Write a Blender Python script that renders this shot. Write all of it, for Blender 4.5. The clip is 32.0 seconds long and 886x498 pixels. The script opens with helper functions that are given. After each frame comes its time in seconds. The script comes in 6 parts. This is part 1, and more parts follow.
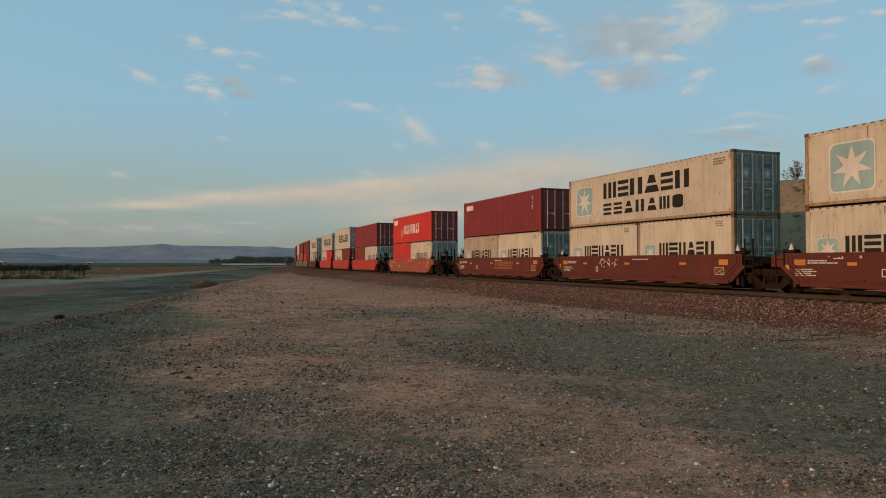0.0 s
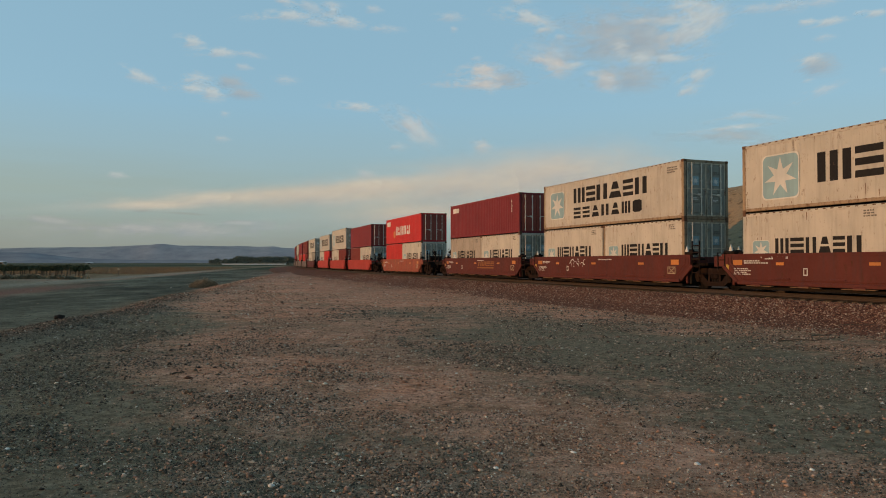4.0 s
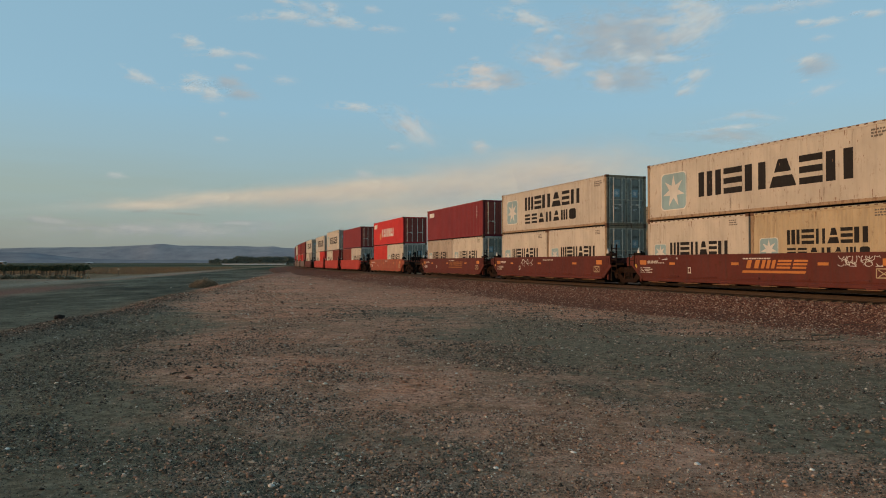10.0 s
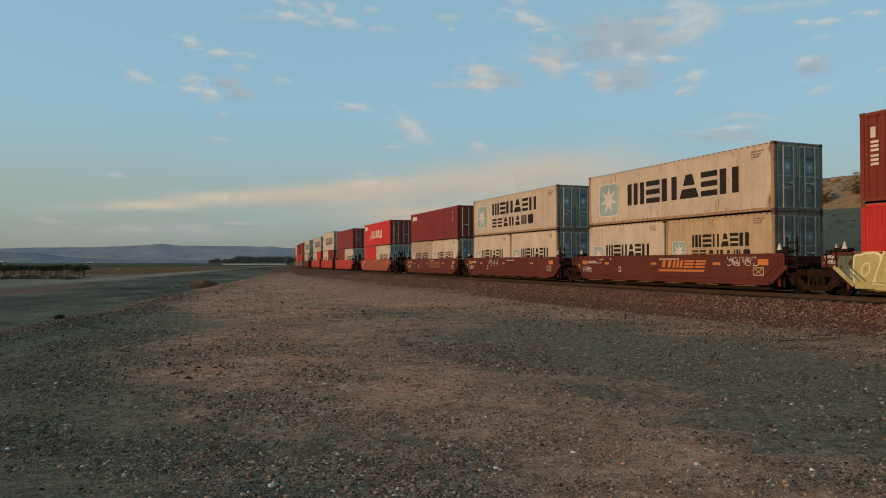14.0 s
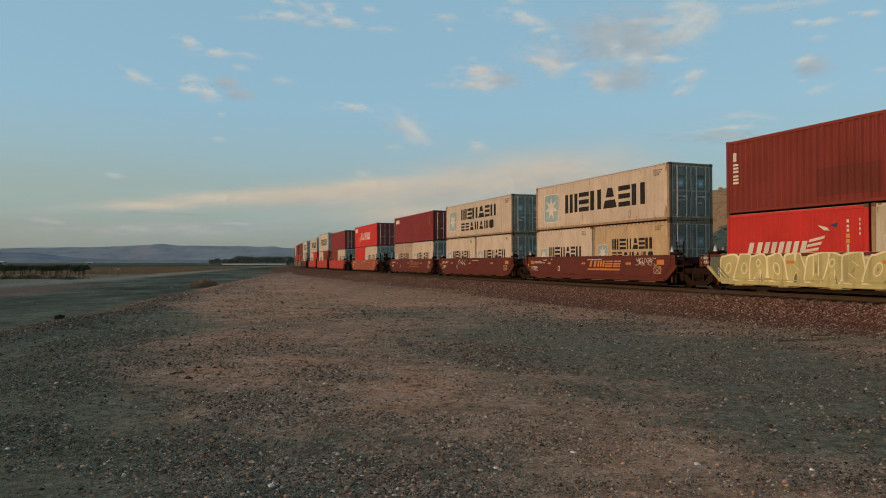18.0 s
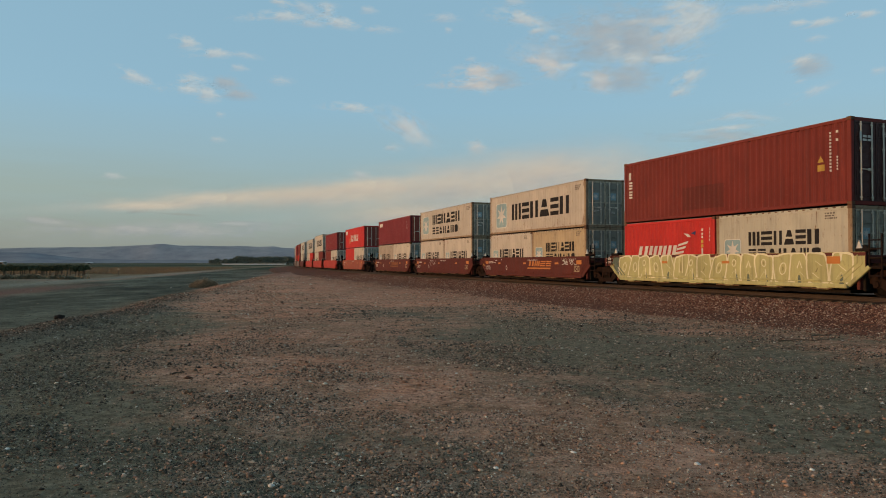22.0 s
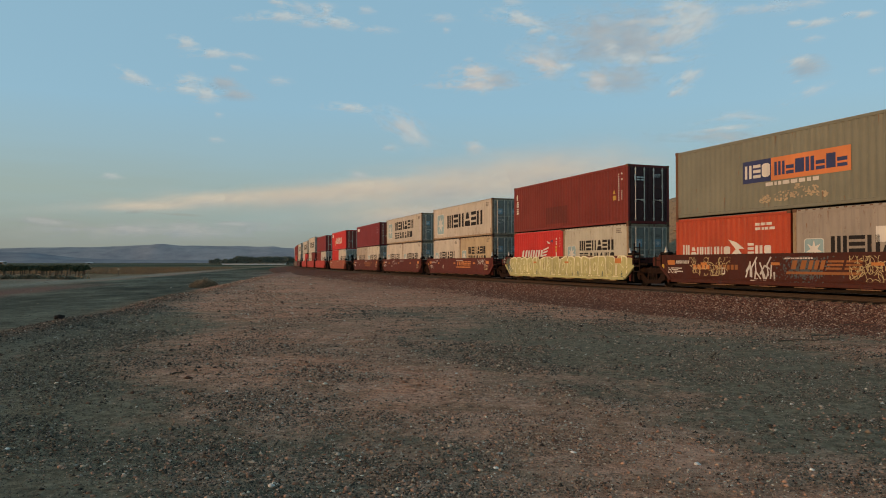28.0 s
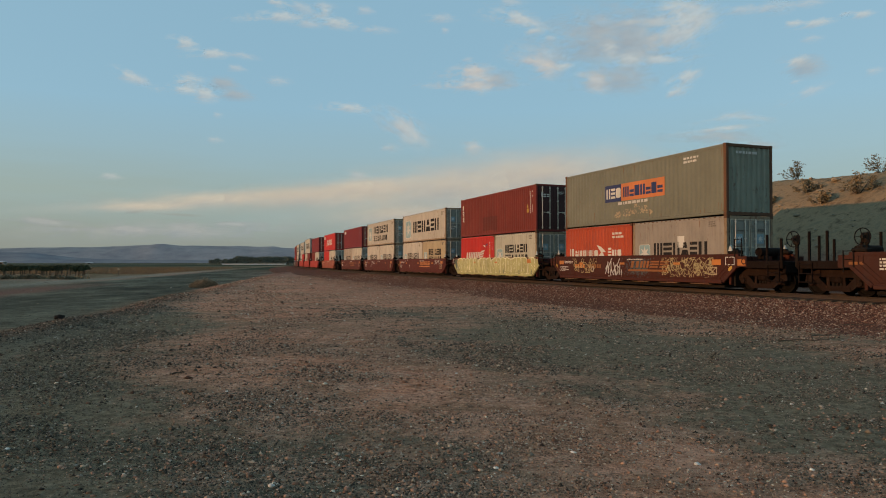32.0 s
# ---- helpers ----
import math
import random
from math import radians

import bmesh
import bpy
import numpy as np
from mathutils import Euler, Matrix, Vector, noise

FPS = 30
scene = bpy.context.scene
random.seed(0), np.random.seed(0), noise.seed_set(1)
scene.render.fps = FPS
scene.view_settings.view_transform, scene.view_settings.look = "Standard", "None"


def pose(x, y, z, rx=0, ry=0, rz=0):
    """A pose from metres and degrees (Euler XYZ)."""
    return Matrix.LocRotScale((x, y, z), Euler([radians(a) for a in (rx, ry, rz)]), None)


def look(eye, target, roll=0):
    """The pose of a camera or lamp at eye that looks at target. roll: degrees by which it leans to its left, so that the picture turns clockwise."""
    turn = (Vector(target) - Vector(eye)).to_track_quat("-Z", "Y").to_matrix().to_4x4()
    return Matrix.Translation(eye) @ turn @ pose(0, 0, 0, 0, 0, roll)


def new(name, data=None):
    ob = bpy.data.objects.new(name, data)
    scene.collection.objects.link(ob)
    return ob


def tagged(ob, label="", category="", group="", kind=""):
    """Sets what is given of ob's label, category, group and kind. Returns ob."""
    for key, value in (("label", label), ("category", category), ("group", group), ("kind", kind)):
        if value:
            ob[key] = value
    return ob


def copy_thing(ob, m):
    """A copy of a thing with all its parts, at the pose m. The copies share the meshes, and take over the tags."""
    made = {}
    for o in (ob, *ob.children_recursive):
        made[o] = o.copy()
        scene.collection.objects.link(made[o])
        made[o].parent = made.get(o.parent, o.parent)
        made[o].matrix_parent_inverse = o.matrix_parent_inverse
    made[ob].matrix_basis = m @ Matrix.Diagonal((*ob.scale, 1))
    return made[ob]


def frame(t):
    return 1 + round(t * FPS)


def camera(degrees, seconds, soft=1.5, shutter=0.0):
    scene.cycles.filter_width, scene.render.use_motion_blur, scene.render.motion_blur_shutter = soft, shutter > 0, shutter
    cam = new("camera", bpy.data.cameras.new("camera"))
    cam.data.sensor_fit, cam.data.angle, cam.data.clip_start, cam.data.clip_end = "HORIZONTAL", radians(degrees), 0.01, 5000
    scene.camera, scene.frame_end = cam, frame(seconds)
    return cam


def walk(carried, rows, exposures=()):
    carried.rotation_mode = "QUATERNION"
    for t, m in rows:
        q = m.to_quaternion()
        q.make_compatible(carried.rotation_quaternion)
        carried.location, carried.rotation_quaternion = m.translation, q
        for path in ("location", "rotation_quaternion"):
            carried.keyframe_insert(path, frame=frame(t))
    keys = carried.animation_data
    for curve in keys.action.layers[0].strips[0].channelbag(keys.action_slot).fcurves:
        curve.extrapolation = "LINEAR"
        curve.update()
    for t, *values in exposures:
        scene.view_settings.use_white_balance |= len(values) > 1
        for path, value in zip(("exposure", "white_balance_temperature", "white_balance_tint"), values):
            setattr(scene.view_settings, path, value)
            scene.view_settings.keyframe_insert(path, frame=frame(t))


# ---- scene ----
# Rail top is z = 0; the camera stands still beside the curve.
cam = camera(64.47, 32.0, soft=1.0)
EYE = pose(0, 0, 1.115, 91.106, 0, 0)
walk(cam, [(0, EYE), (32, EYE)], exposures=[(0, 0.0, 9300, 13), (32, 0.0, 9300, 13)])

# ---- light ----
SUN_AZ, SUN_EL = radians(195), radians(7.0)   # plan angle from +x, height
world = bpy.data.worlds.new("evening_sky")
scene.world = world
world.use_nodes = True
wn = world.node_tree
sky = wn.nodes.new("ShaderNodeTexSky")
sky.sky_type = "NISHITA"
sky.sun_disc = False
sky.sun_elevation = SUN_EL
sky.sun_rotation = radians(90) - SUN_AZ
sky.altitude, sky.air_density, sky.dust_density, sky.ozone_density = 700, 1.0, 0.8, 1.6
wn.nodes["Background"].inputs["Strength"].default_value = 0.30
# thin high haze pales the whole sky evenly
haze = wn.nodes.new("ShaderNodeMix")
haze.data_type = "RGBA"
haze.inputs[0].default_value = 0.86
haze.inputs[7].default_value = (0.625, 1.54, 2.64, 1)
wn.links.new(sky.outputs["Color"], haze.inputs[6])
wn.links.new(haze.outputs[2], wn.nodes["Background"].inputs["Color"])
sun = new("sun", bpy.data.lights.new("sun", "SUN"))
sun.data.energy, sun.data.angle, sun.data.color = 2.32, radians(0.6), (1.0, 0.615, 0.35)
sun.matrix_world = look((0, 0, 0), (-math.cos(SUN_AZ) * math.cos(SUN_EL), -math.sin(SUN_AZ) * math.cos(SUN_EL), -math.sin(SUN_EL)))

# ---- the line of the track ----
DS = 0.25
LINE_S = np.arange(-120, 460, DS)
LINE_H = 0.3957 - 0.000665 * LINE_S - 0.0001616 * np.maximum(LINE_S - 26.5, 0)
_x = np.cumsum(-np.sin(LINE_H)) * DS
_y = np.cumsum(np.cos(LINE_H)) * DS
_z = int(120 / DS)
LINE_X = _x - _x[_z] + 22.581 + 1.22 * np.cos(LINE_H)
LINE_Y = _y - _y[_z] + 1.22 * np.sin(LINE_H)


def track(s):
    """Centre of the track and its heading at s metres along it."""
    return float(np.interp(s, LINE_S, LINE_X)), float(np.interp(s, LINE_S, LINE_Y)), float(np.interp(s, LINE_S, LINE_H))


def beside(s, u):
    """Point u metres off the track, towards the camera's side."""
    x, y, h = track(s)
    return x - u * math.cos(h), y - u * math.sin(h)


def off_track(x, y):
    """Distance from the track, positive on the camera's side, and the way along it (arrays)."""
    h = np.interp(y, LINE_Y, LINE_H)
    d = (np.interp(y, LINE_Y, LINE_X) - x) * np.cos(h)
    s = np.interp(y + d * np.sin(h), LINE_Y, LINE_S)
    return d, s


def gone(t):
    """Metres that the train has rolled by t seconds."""
    return 0.61735 * t + 0.023342 * t * t + 0.00010368 * t ** 3


# ---- materials ----
def material(name, rough=0.6, metal=0.0):
    m = bpy.data.materials.new(name)
    m.use_nodes = True
    b = m.node_tree.nodes["Principled BSDF"]
    b.inputs["Roughness"].default_value, b.inputs["Metallic"].default_value = rough, metal
    return m, m.node_tree, b


def node(nt, kind, **values):
    n = nt.nodes.new(kind)
    for k, v in values.items():
        n.inputs[k.replace("_", " ")].default_value = v
    return n


def noise_of(nt, coord, scale, detail=4.0, rough=0.55, stretch=None):
    n = node(nt, "ShaderNodeTexNoise", Scale=scale, Detail=detail, Roughness=rough)
    if stretch:
        mp = node(nt, "ShaderNodeMapping", Scale=stretch)
        nt.links.new(coord, mp.inputs["Vector"])
        coord = mp.outputs["Vector"]
    nt.links.new(coord, n.inputs["Vector"])
    return n.outputs["Fac"]


def ramp(nt, fac, *stops):
    r = nt.nodes.new("ShaderNodeValToRGB")
    e = r.color_ramp.elements
    while len(e) < len(stops):
        e.new(0.5)
    for el, (p, c) in zip(e, stops):
        el.position = p
        el.color = (c, c, c, 1) if isinstance(c, (int, float)) else (*c, 1)
    nt.links.new(fac, r.inputs["Fac"])
    return r.outputs["Color"]


def mix(nt, fac, a, b, how="MIX"):
    m = nt.nodes.new("ShaderNodeMix")
    m.data_type, m.blend_type = "RGBA", how
    for slot, v in ((0, fac), (6, a), (7, b)):
        sock = m.inputs[slot]
        if isinstance(v, (int, float)):
            sock.default_value = v if slot == 0 else (v, v, v, 1)
        elif isinstance(v, tuple):
            sock.default_value = (*v, 1)
        else:
            nt.links.new(v, sock)
    return m.outputs[2]


def bump(nt, b, height, strength, distance):
    n = node(nt, "ShaderNodeBump", Strength=strength, Distance=distance)
    nt.links.new(height, n.inputs["Height"])
    nt.links.new(n.outputs["Normal"], b.inputs["Normal"])


def painted(name, colour, rust=0.35, grime=0.25, rough=0.55, rust_colour=(0.12, 0.045, 0.02), shine=0.25):
    """Weathered paint on steel: faded patches, rain streaks and rust specks."""
    m, nt, b = material(name, rough)
    b.inputs["Specular IOR Level"].default_value = shine
    co = nt.nodes.new("ShaderNodeTexCoord").outputs["Object"]
    info = nt.nodes.new("ShaderNodeObjectInfo").outputs["Random"]
    fade = ramp(nt, noise_of(nt, co, 0.7, 5), (0.3, 0.82), (0.7, 1.08))
    col = mix(nt, 1.0, colour, fade, "MULTIPLY")
    streak = ramp(nt, noise_of(nt, co, 1.0, 6, 0.65, (3.0, 5.0, 0.35)), (0.48, 0.0), (0.72, 1.0))
    col = mix(nt, mix(nt, 1.0, streak, grime, "MULTIPLY"), col, tuple(c * 0.45 + 0.02 for c in colour))
    spots = ramp(nt, noise_of(nt, co, 5.0, 8, 0.72, (1.0, 1.0, 0.5)), (0.62 - 0.1 * rust, 0.0), (0.70, 1.0))
    col = mix(nt, mix(nt, 1.0, spots, min(rust * 1.6, 1.0), "MULTIPLY"), col, rust_colour)
    runs = ramp(nt, noise_of(nt, co, 2.2, 6, 0.7, (2.0, 2.4, 0.22)), (0.64 - 0.08 * rust, 0.0), (0.74, 1.0))
    runs = mix(nt, 1.0, runs, ramp(nt, noise_of(nt, co, 1.1, 3), (0.5, 0.0), (0.62, 1.0)), "MULTIPLY")
    col = mix(nt, mix(nt, 1.0, runs, min(rust * 1.8, 1.0), "MULTIPLY"), col, rust_colour)
    tone = ramp(nt, info, (0.0, 0.93), (1.0, 1.05))
    col = mix(nt, 1.0, col, tone, "MULTIPLY")
    nt.links.new(col, b.inputs["Base Color"])
    nt.links.new(ramp(nt, noise_of(nt, co, 9, 4), (0.3, rough - 0.12), (0.7, rough + 0.15)), b.inputs["Roughness"])
    bump(nt, b, noise_of(nt, co, 22, 3), 0.12, 0.01)
    return m


M_CREAM = painted("cream_paint", (0.485, 0.435, 0.360), 0.45, 0.40)
M_CREAM_OLD = painted("yellowed_cream_paint", (0.41, 0.322, 0.205), 0.45, 0.5)
M_CREAM_GREEN = painted("greenish_cream_paint", (0.43, 0.415, 0.335), 0.4, 0.45)
M_BEIGE = painted("dull_beige_paint", (0.277, 0.244, 0.206), 0.40, 0.45)
M_DOOR_BLUE = painted("blue_grey_door_paint", (0.270, 0.262, 0.215), 0.75, 0.8)
M_DOOR_STILE = painted("dusty_door_frame_paint", (0.50, 0.42, 0.31), 0.9, 0.7)
M_MAROON = painted("maroon_paint", (0.20, 0.030, 0.033), 0.15, 0.30, 0.6, (0.12, 0.045, 0.02), 0.12)
M_BRICK = painted("brick_red_paint", (0.185, 0.034, 0.028), 0.08, 0.45, 0.6, (0.12, 0.045, 0.02), 0.12)
M_MAROON_DOOR = painted("maroon_door_paint", (0.30, 0.055, 0.036), 0.3, 0.4)
M_CREAM_DUSTY = painted("dusty_cream_paint", (0.36, 0.30, 0.24), 0.6, 0.6)
M_BRICK_DARK = painted("dark_brown_red_paint", (0.072, 0.024, 0.021), 0.25, 0.3)
M_BRICK_PATCH = painted("darker_brick_paint", (0.132, 0.029, 0.024), 0.05, 0.3, 0.6, (0.12, 0.045, 0.02), 0.12)
M_RED = painted("bright_red_paint", (0.50, 0.036, 0.034), 0.10, 0.25, 0.6, (0.12, 0.045, 0.02), 0.12)
M_ORANGE = painted("orange_red_paint", (0.40, 0.052, 0.020), 0.25, 0.35)
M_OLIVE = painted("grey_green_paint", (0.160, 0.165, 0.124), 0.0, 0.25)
# Side colour made paler for the end panel: extra skylight painted in.
M_OLIVE_END = painted("skylight_paled_end_paint", (0.27, 0.285, 0.215), 0.5, 0.5)
M_RUSTY = painted("rusted_post_paint", (0.14, 0.064, 0.034), 0.9, 0.5, 0.75)
M_RUST_RUN = painted("brown_rust_run", (0.21, 0.112, 0.062), 0.6, 0.5, 0.8)
M_CREAM_POST = painted("rust_bitten_cream_paint", (0.31, 0.215, 0.135), 1.0, 0.7, 0.7)
M_WELL_DARK = painted("dark_oxide_car_paint", (0.066, 0.0185, 0.0125), 0.5, 0.6, 0.7, (0.05, 0.022, 0.013), 0.12)
M_WELL_TAIL = painted("darkest_oxide_car_paint", (0.058, 0.020, 0.014), 0.4, 0.5, 0.7, (0.04, 0.02, 0.013), 0.12)
# Tan of the lower ledges stands for sunlight on the flange.
M_LEDGE = painted("sunlit_tan_ledge", (0.20, 0.110, 0.058), 0.5, 0.5, 0.8)
M_WELL = painted("oxide_brown_car_paint", (0.108, 0.0275, 0.0215), 0.5, 0.6, 0.7, (0.07, 0.026, 0.013), 0.12)
M_WELL_ORANGE = painted("orange_red_car_paint", (0.36, 0.046, 0.035), 0.3, 0.35, 0.7, (0.12, 0.045, 0.02), 0.12)
M_WELL_MOTTLED = painted("mottled_orange_brown_car_paint", (0.31, 0.070, 0.040), 1.0, 0.8, 0.7, (0.21, 0.115, 0.055))
M_WELL_GREY = painted("grey_brown_car_paint", (0.13, 0.10, 0.085), 0.4, 0.4, 0.7)
# Undercar shade is darkened into the base colours of the running-gear steels.
M_STEEL = painted("shade_darkened_grimy_steel", (0.018, 0.013, 0.010), 0.4, 0.4, 0.85, (0.05, 0.024, 0.014), 0.08)
M_RUST = painted("shade_darkened_rusty_steel", (0.013, 0.007, 0.005), 0.4, 0.4, 0.85, (0.032, 0.014, 0.008), 0.08)
M_FRAME = painted("brown_cast_truck_frame", (0.020, 0.0105, 0.0075), 0.5, 0.5, 0.85, (0.052, 0.024, 0.013), 0.08)
M_WHEEL = painted("shade_darkened_wheel_steel", (0.009, 0.007, 0.006), 0.3, 0.3, 0.9, (0.03, 0.015, 0.009), 0.05)
M_SHED_ROOF = painted("pale_sheet_roof", (0.42, 0.44, 0.45), 0.2, 0.3)
M_ROD = painted("galvanised_rod", (0.68, 0.59, 0.48), 0.4, 0.3, 0.5)
M_ROOF = painted("roof_paint", (0.30, 0.27, 0.23), 0.5, 0.4)
M_BLACK_INK = painted("black_lettering", (0.022, 0.020, 0.019), 0.05, 0.1, 0.8, (0.1, 0.08, 0.06), 0.1)
M_FADED_INK = painted("faded_grey_lettering", (0.15, 0.13, 0.11), 0.1, 0.4, 0.8)
M_WHITE_INK = painted("white_lettering", (0.571, 0.554, 0.504), 0.1, 0.25, 0.6)
M_YELLOW_INK = painted("yellow_sticker", (0.48, 0.30, 0.065), 0.1, 0.2, 0.5)
M_ORANGE_INK = painted("orange_lettering", (0.50, 0.175, 0.046), 0.15, 0.25, 0.5)
M_BLUE_PLATE = painted("light_blue_emblem_paint", (0.225, 0.355, 0.375), 0.1, 0.3, 0.5)
M_NAVY_PLATE = painted("navy_plate_paint", (0.022, 0.035, 0.11), 0.05, 0.2, 0.5)
M_ORANGE_FADED = painted("faded_orange_lettering", (0.27, 0.10, 0.032), 0.5, 0.6, 0.7)
M_ORANGE_PLATE = painted("orange_plate_paint", (0.605, 0.193, 0.067), 0.05, 0.15, 0.5)
M_GRAFFITI = painted("pale_yellow_spray_paint", (0.41, 0.395, 0.185), 0.5, 0.75, 0.7, (0.24, 0.22, 0.105))
M_GRAFFITI_LIGHT = painted("whitish_spray_line", (0.70, 0.67, 0.47), 0.05, 0.3, 0.7, (0.3, 0.25, 0.1))
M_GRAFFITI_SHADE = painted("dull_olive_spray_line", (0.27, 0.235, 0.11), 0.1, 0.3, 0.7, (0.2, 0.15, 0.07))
M_GRAFFITI_TAN = painted("tan_spray_line", (0.42, 0.345, 0.19), 0.1, 0.3, 0.7)
M_GRAFFITI_WHITE = painted("white_spray_line", (0.55, 0.55, 0.52), 0.1, 0.3, 0.7)
M_GRAFFITI_TEAL = painted("grey_teal_spray_patch", (0.115, 0.15, 0.115), 0.1, 0.4, 0.7)
M_GRAFFITI_BLUE = painted("blue_grey_spray_patch", (0.062, 0.075, 0.082), 0.3, 0.7, 0.7)


def stone_material(name, *stops):
    m, nt, b = material(name, 0.9)
    b.inputs["Specular IOR Level"].default_value = 0.15
    geo = nt.nodes.new("ShaderNodeNewGeometry")
    co = nt.nodes.new("ShaderNodeTexCoord").outputs["Object"]
    col = ramp(nt, geo.outputs["Random Per Island"], *stops)
    col = mix(nt, 1.0, col, ramp(nt, noise_of(nt, co, 40, 4), (0.3, 0.75), (0.7, 1.15)), "MULTIPLY")
    nt.links.new(col, b.inputs["Base Color"])
    return m


M_PEBBLE = stone_material("mixed_pebbles", (0.0, (0.052, 0.029, 0.020)), (0.16, (0.150, 0.077, 0.052)), (0.45, (0.330, 0.178, 0.119)), (0.78, (0.415, 0.246, 0.168)), (0.96, (0.490, 0.355, 0.250)), (1.0, (0.66, 0.61, 0.49)))
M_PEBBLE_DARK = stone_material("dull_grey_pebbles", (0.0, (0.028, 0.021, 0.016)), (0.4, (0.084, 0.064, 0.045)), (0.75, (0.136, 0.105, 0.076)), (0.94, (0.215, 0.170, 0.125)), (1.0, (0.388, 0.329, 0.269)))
M_BALLAST_STONE = stone_material("red_brown_ballast", (0.0, (0.050, 0.021, 0.015)), (0.35, (0.160, 0.063, 0.041)), (0.70, (0.265, 0.124, 0.081)), (0.92, (0.37, 0.25, 0.18)), (1.0, (0.50, 0.38, 0.29)))
M_HEAP_ROCK = stone_material("rusty_heap_rocks", (0.0, (0.07, 0.042, 0.030)), (0.45, (0.24, 0.115, 0.070)), (0.8, (0.32, 0.215, 0.150)), (1.0, (0.50, 0.42, 0.33)))
M_PALE_STONE = stone_material("whitish_stone", (0.0, (0.50, 0.46, 0.40)), (1.0, (0.72, 0.68, 0.60)))
M_HILL_ROCK = stone_material("tan_hill_rocks", (0.0, (0.16, 0.12, 0.08)), (1.0, (0.36, 0.29, 0.21)))


def ground_material():
    """Compacted gravel lot: brown pebbly strips, grey worn lanes along the track, pale road, dark field."""
    m, nt, b = material("gravel_ground", 0.95)
    b.inputs["Specular IOR Level"].default_value = 0.04
    geo = nt.nodes.new("ShaderNodeNewGeometry").outputs["Position"]
    att = nt.nodes.new("ShaderNodeAttribute")
    att.attribute_name = "zones"
    sep = nt.nodes.new("ShaderNodeSeparateColor")
    nt.links.new(att.outputs["Color"], sep.inputs["Color"])
    lane, field, hill = sep.outputs["Red"], sep.outputs["Green"], sep.outputs["Blue"]
    big = noise_of(nt, geo, 0.30, 6, 0.6)
    mid = noise_of(nt, geo, 1.7, 7, 0.68)
    fine = noise_of(nt, geo, 9, 7, 0.72)
    speck = noise_of(nt, geo, 38, 4, 0.7)
    grit = ramp(nt, fine, (0.34, (0.220, 0.106, 0.068)), (0.47, (0.50, 0.244, 0.157)), (0.58, (0.61, 0.317, 0.206)), (0.70, (0.73, 0.44, 0.30)))
    grit = mix(nt, ramp(nt, mid, (0.42, 0.0), (0.60, 0.75)), grit, mix(nt, 1.0, grit, (1.12, 0.82, 0.68), "MULTIPLY"))
    worn = ramp(nt, fine, (0.36, (0.088, 0.076, 0.050)), (0.52, (0.164, 0.140, 0.092)), (0.66, (0.236, 0.204, 0.137)))
    wobble = mix(nt, 1.0, lane, ramp(nt, mix(nt, 0.5, big, mid), (0.36, 0.0), (0.64, 0.9)), "ADD")
    col = mix(nt, ramp(nt, wobble, (0.40, 0.0), (1.25, 0.95)), grit, worn)
    more = nt.nodes.new("ShaderNodeAttribute")
    more.attribute_name = "zones_beyond"
    beyond = nt.nodes.new("ShaderNodeSeparateColor")
    nt.links.new(more.outputs["Color"], beyond.inputs["Color"])
    road = ramp(nt, mix(nt, 0.5, mid, fine), (0.38, (0.058, 0.053, 0.037)), (0.50, (0.122, 0.111, 0.077)), (0.64, (0.176, 0.159, 0.110)))
    road = mix(nt, 1.0, road, ramp(nt, noise_of(nt, geo, 0.16, 5, 0.6, (1.0, 0.5, 1)), (0.35, 0.55), (0.65, 1.35)), "MULTIPLY")
    road = mix(nt, 1.0, road, ramp(nt, noise_of(nt, geo, 0.55, 6, 0.68, (1.0, 0.45, 1)), (0.36, 0.62), (0.62, 1.22)), "MULTIPLY")
    col = mix(nt, beyond.outputs["Red"], col, road)
    col = mix(nt, beyond.outputs["Green"], col, ramp(nt, fine, (0.36, (0.12, 0.055, 0.040)), (0.64, (0.31, 0.150, 0.104))))
    col = mix(nt, ramp(nt, att.outputs["Alpha"], (0.0, 0.0), (1.0, 1.0)), col, ramp(nt, fine, (0.35, (0.19, 0.15, 0.105)), (0.65, (0.33, 0.27, 0.20))))
    silt = ramp(nt, noise_of(nt, geo, 0.9, 5, 0.6), (0.42, 0.35), (0.58, 1.0))
    col = mix(nt, silt, col, mix(nt, 1.0, col, ramp(nt, speck, (0.36, 0.50), (0.64, 1.42)), "MULTIPLY"))
    crop = ramp(nt, noise_of(nt, geo, 0.006, 4, 0.55, (0.35, 1.0, 1)), (0.40, (0.020, 0.034, 0.018)), (0.50, (0.050, 0.054, 0.028)), (0.545, (0.13, 0.098, 0.06)), (0.62, (0.30, 0.22, 0.14)))
    col = mix(nt, field, col, crop)
    weeds = ramp(nt, noise_of(nt, geo, 0.5, 7, 0.7), (0.36, (0.065, 0.040, 0.023)), (0.5, (0.19, 0.112, 0.062)), (0.64, (0.34, 0.22, 0.13)))
    col = mix(nt, beyond.outputs["Blue"], col, weeds)
    slope = ramp(nt, noise_of(nt, geo, 1.6, 8, 0.72), (0.36, (0.13, 0.088, 0.054)), (0.5, (0.30, 0.200, 0.118)), (0.64, (0.20, 0.148, 0.092)))
    col = mix(nt, hill, col, slope)
    nt.links.new(col, b.inputs["Base Color"])
    h = mix(nt, 0.55, mix(nt, 0.5, mid, fine), speck)
    bump(nt, b, h, 1.0, 0.05)
    return m


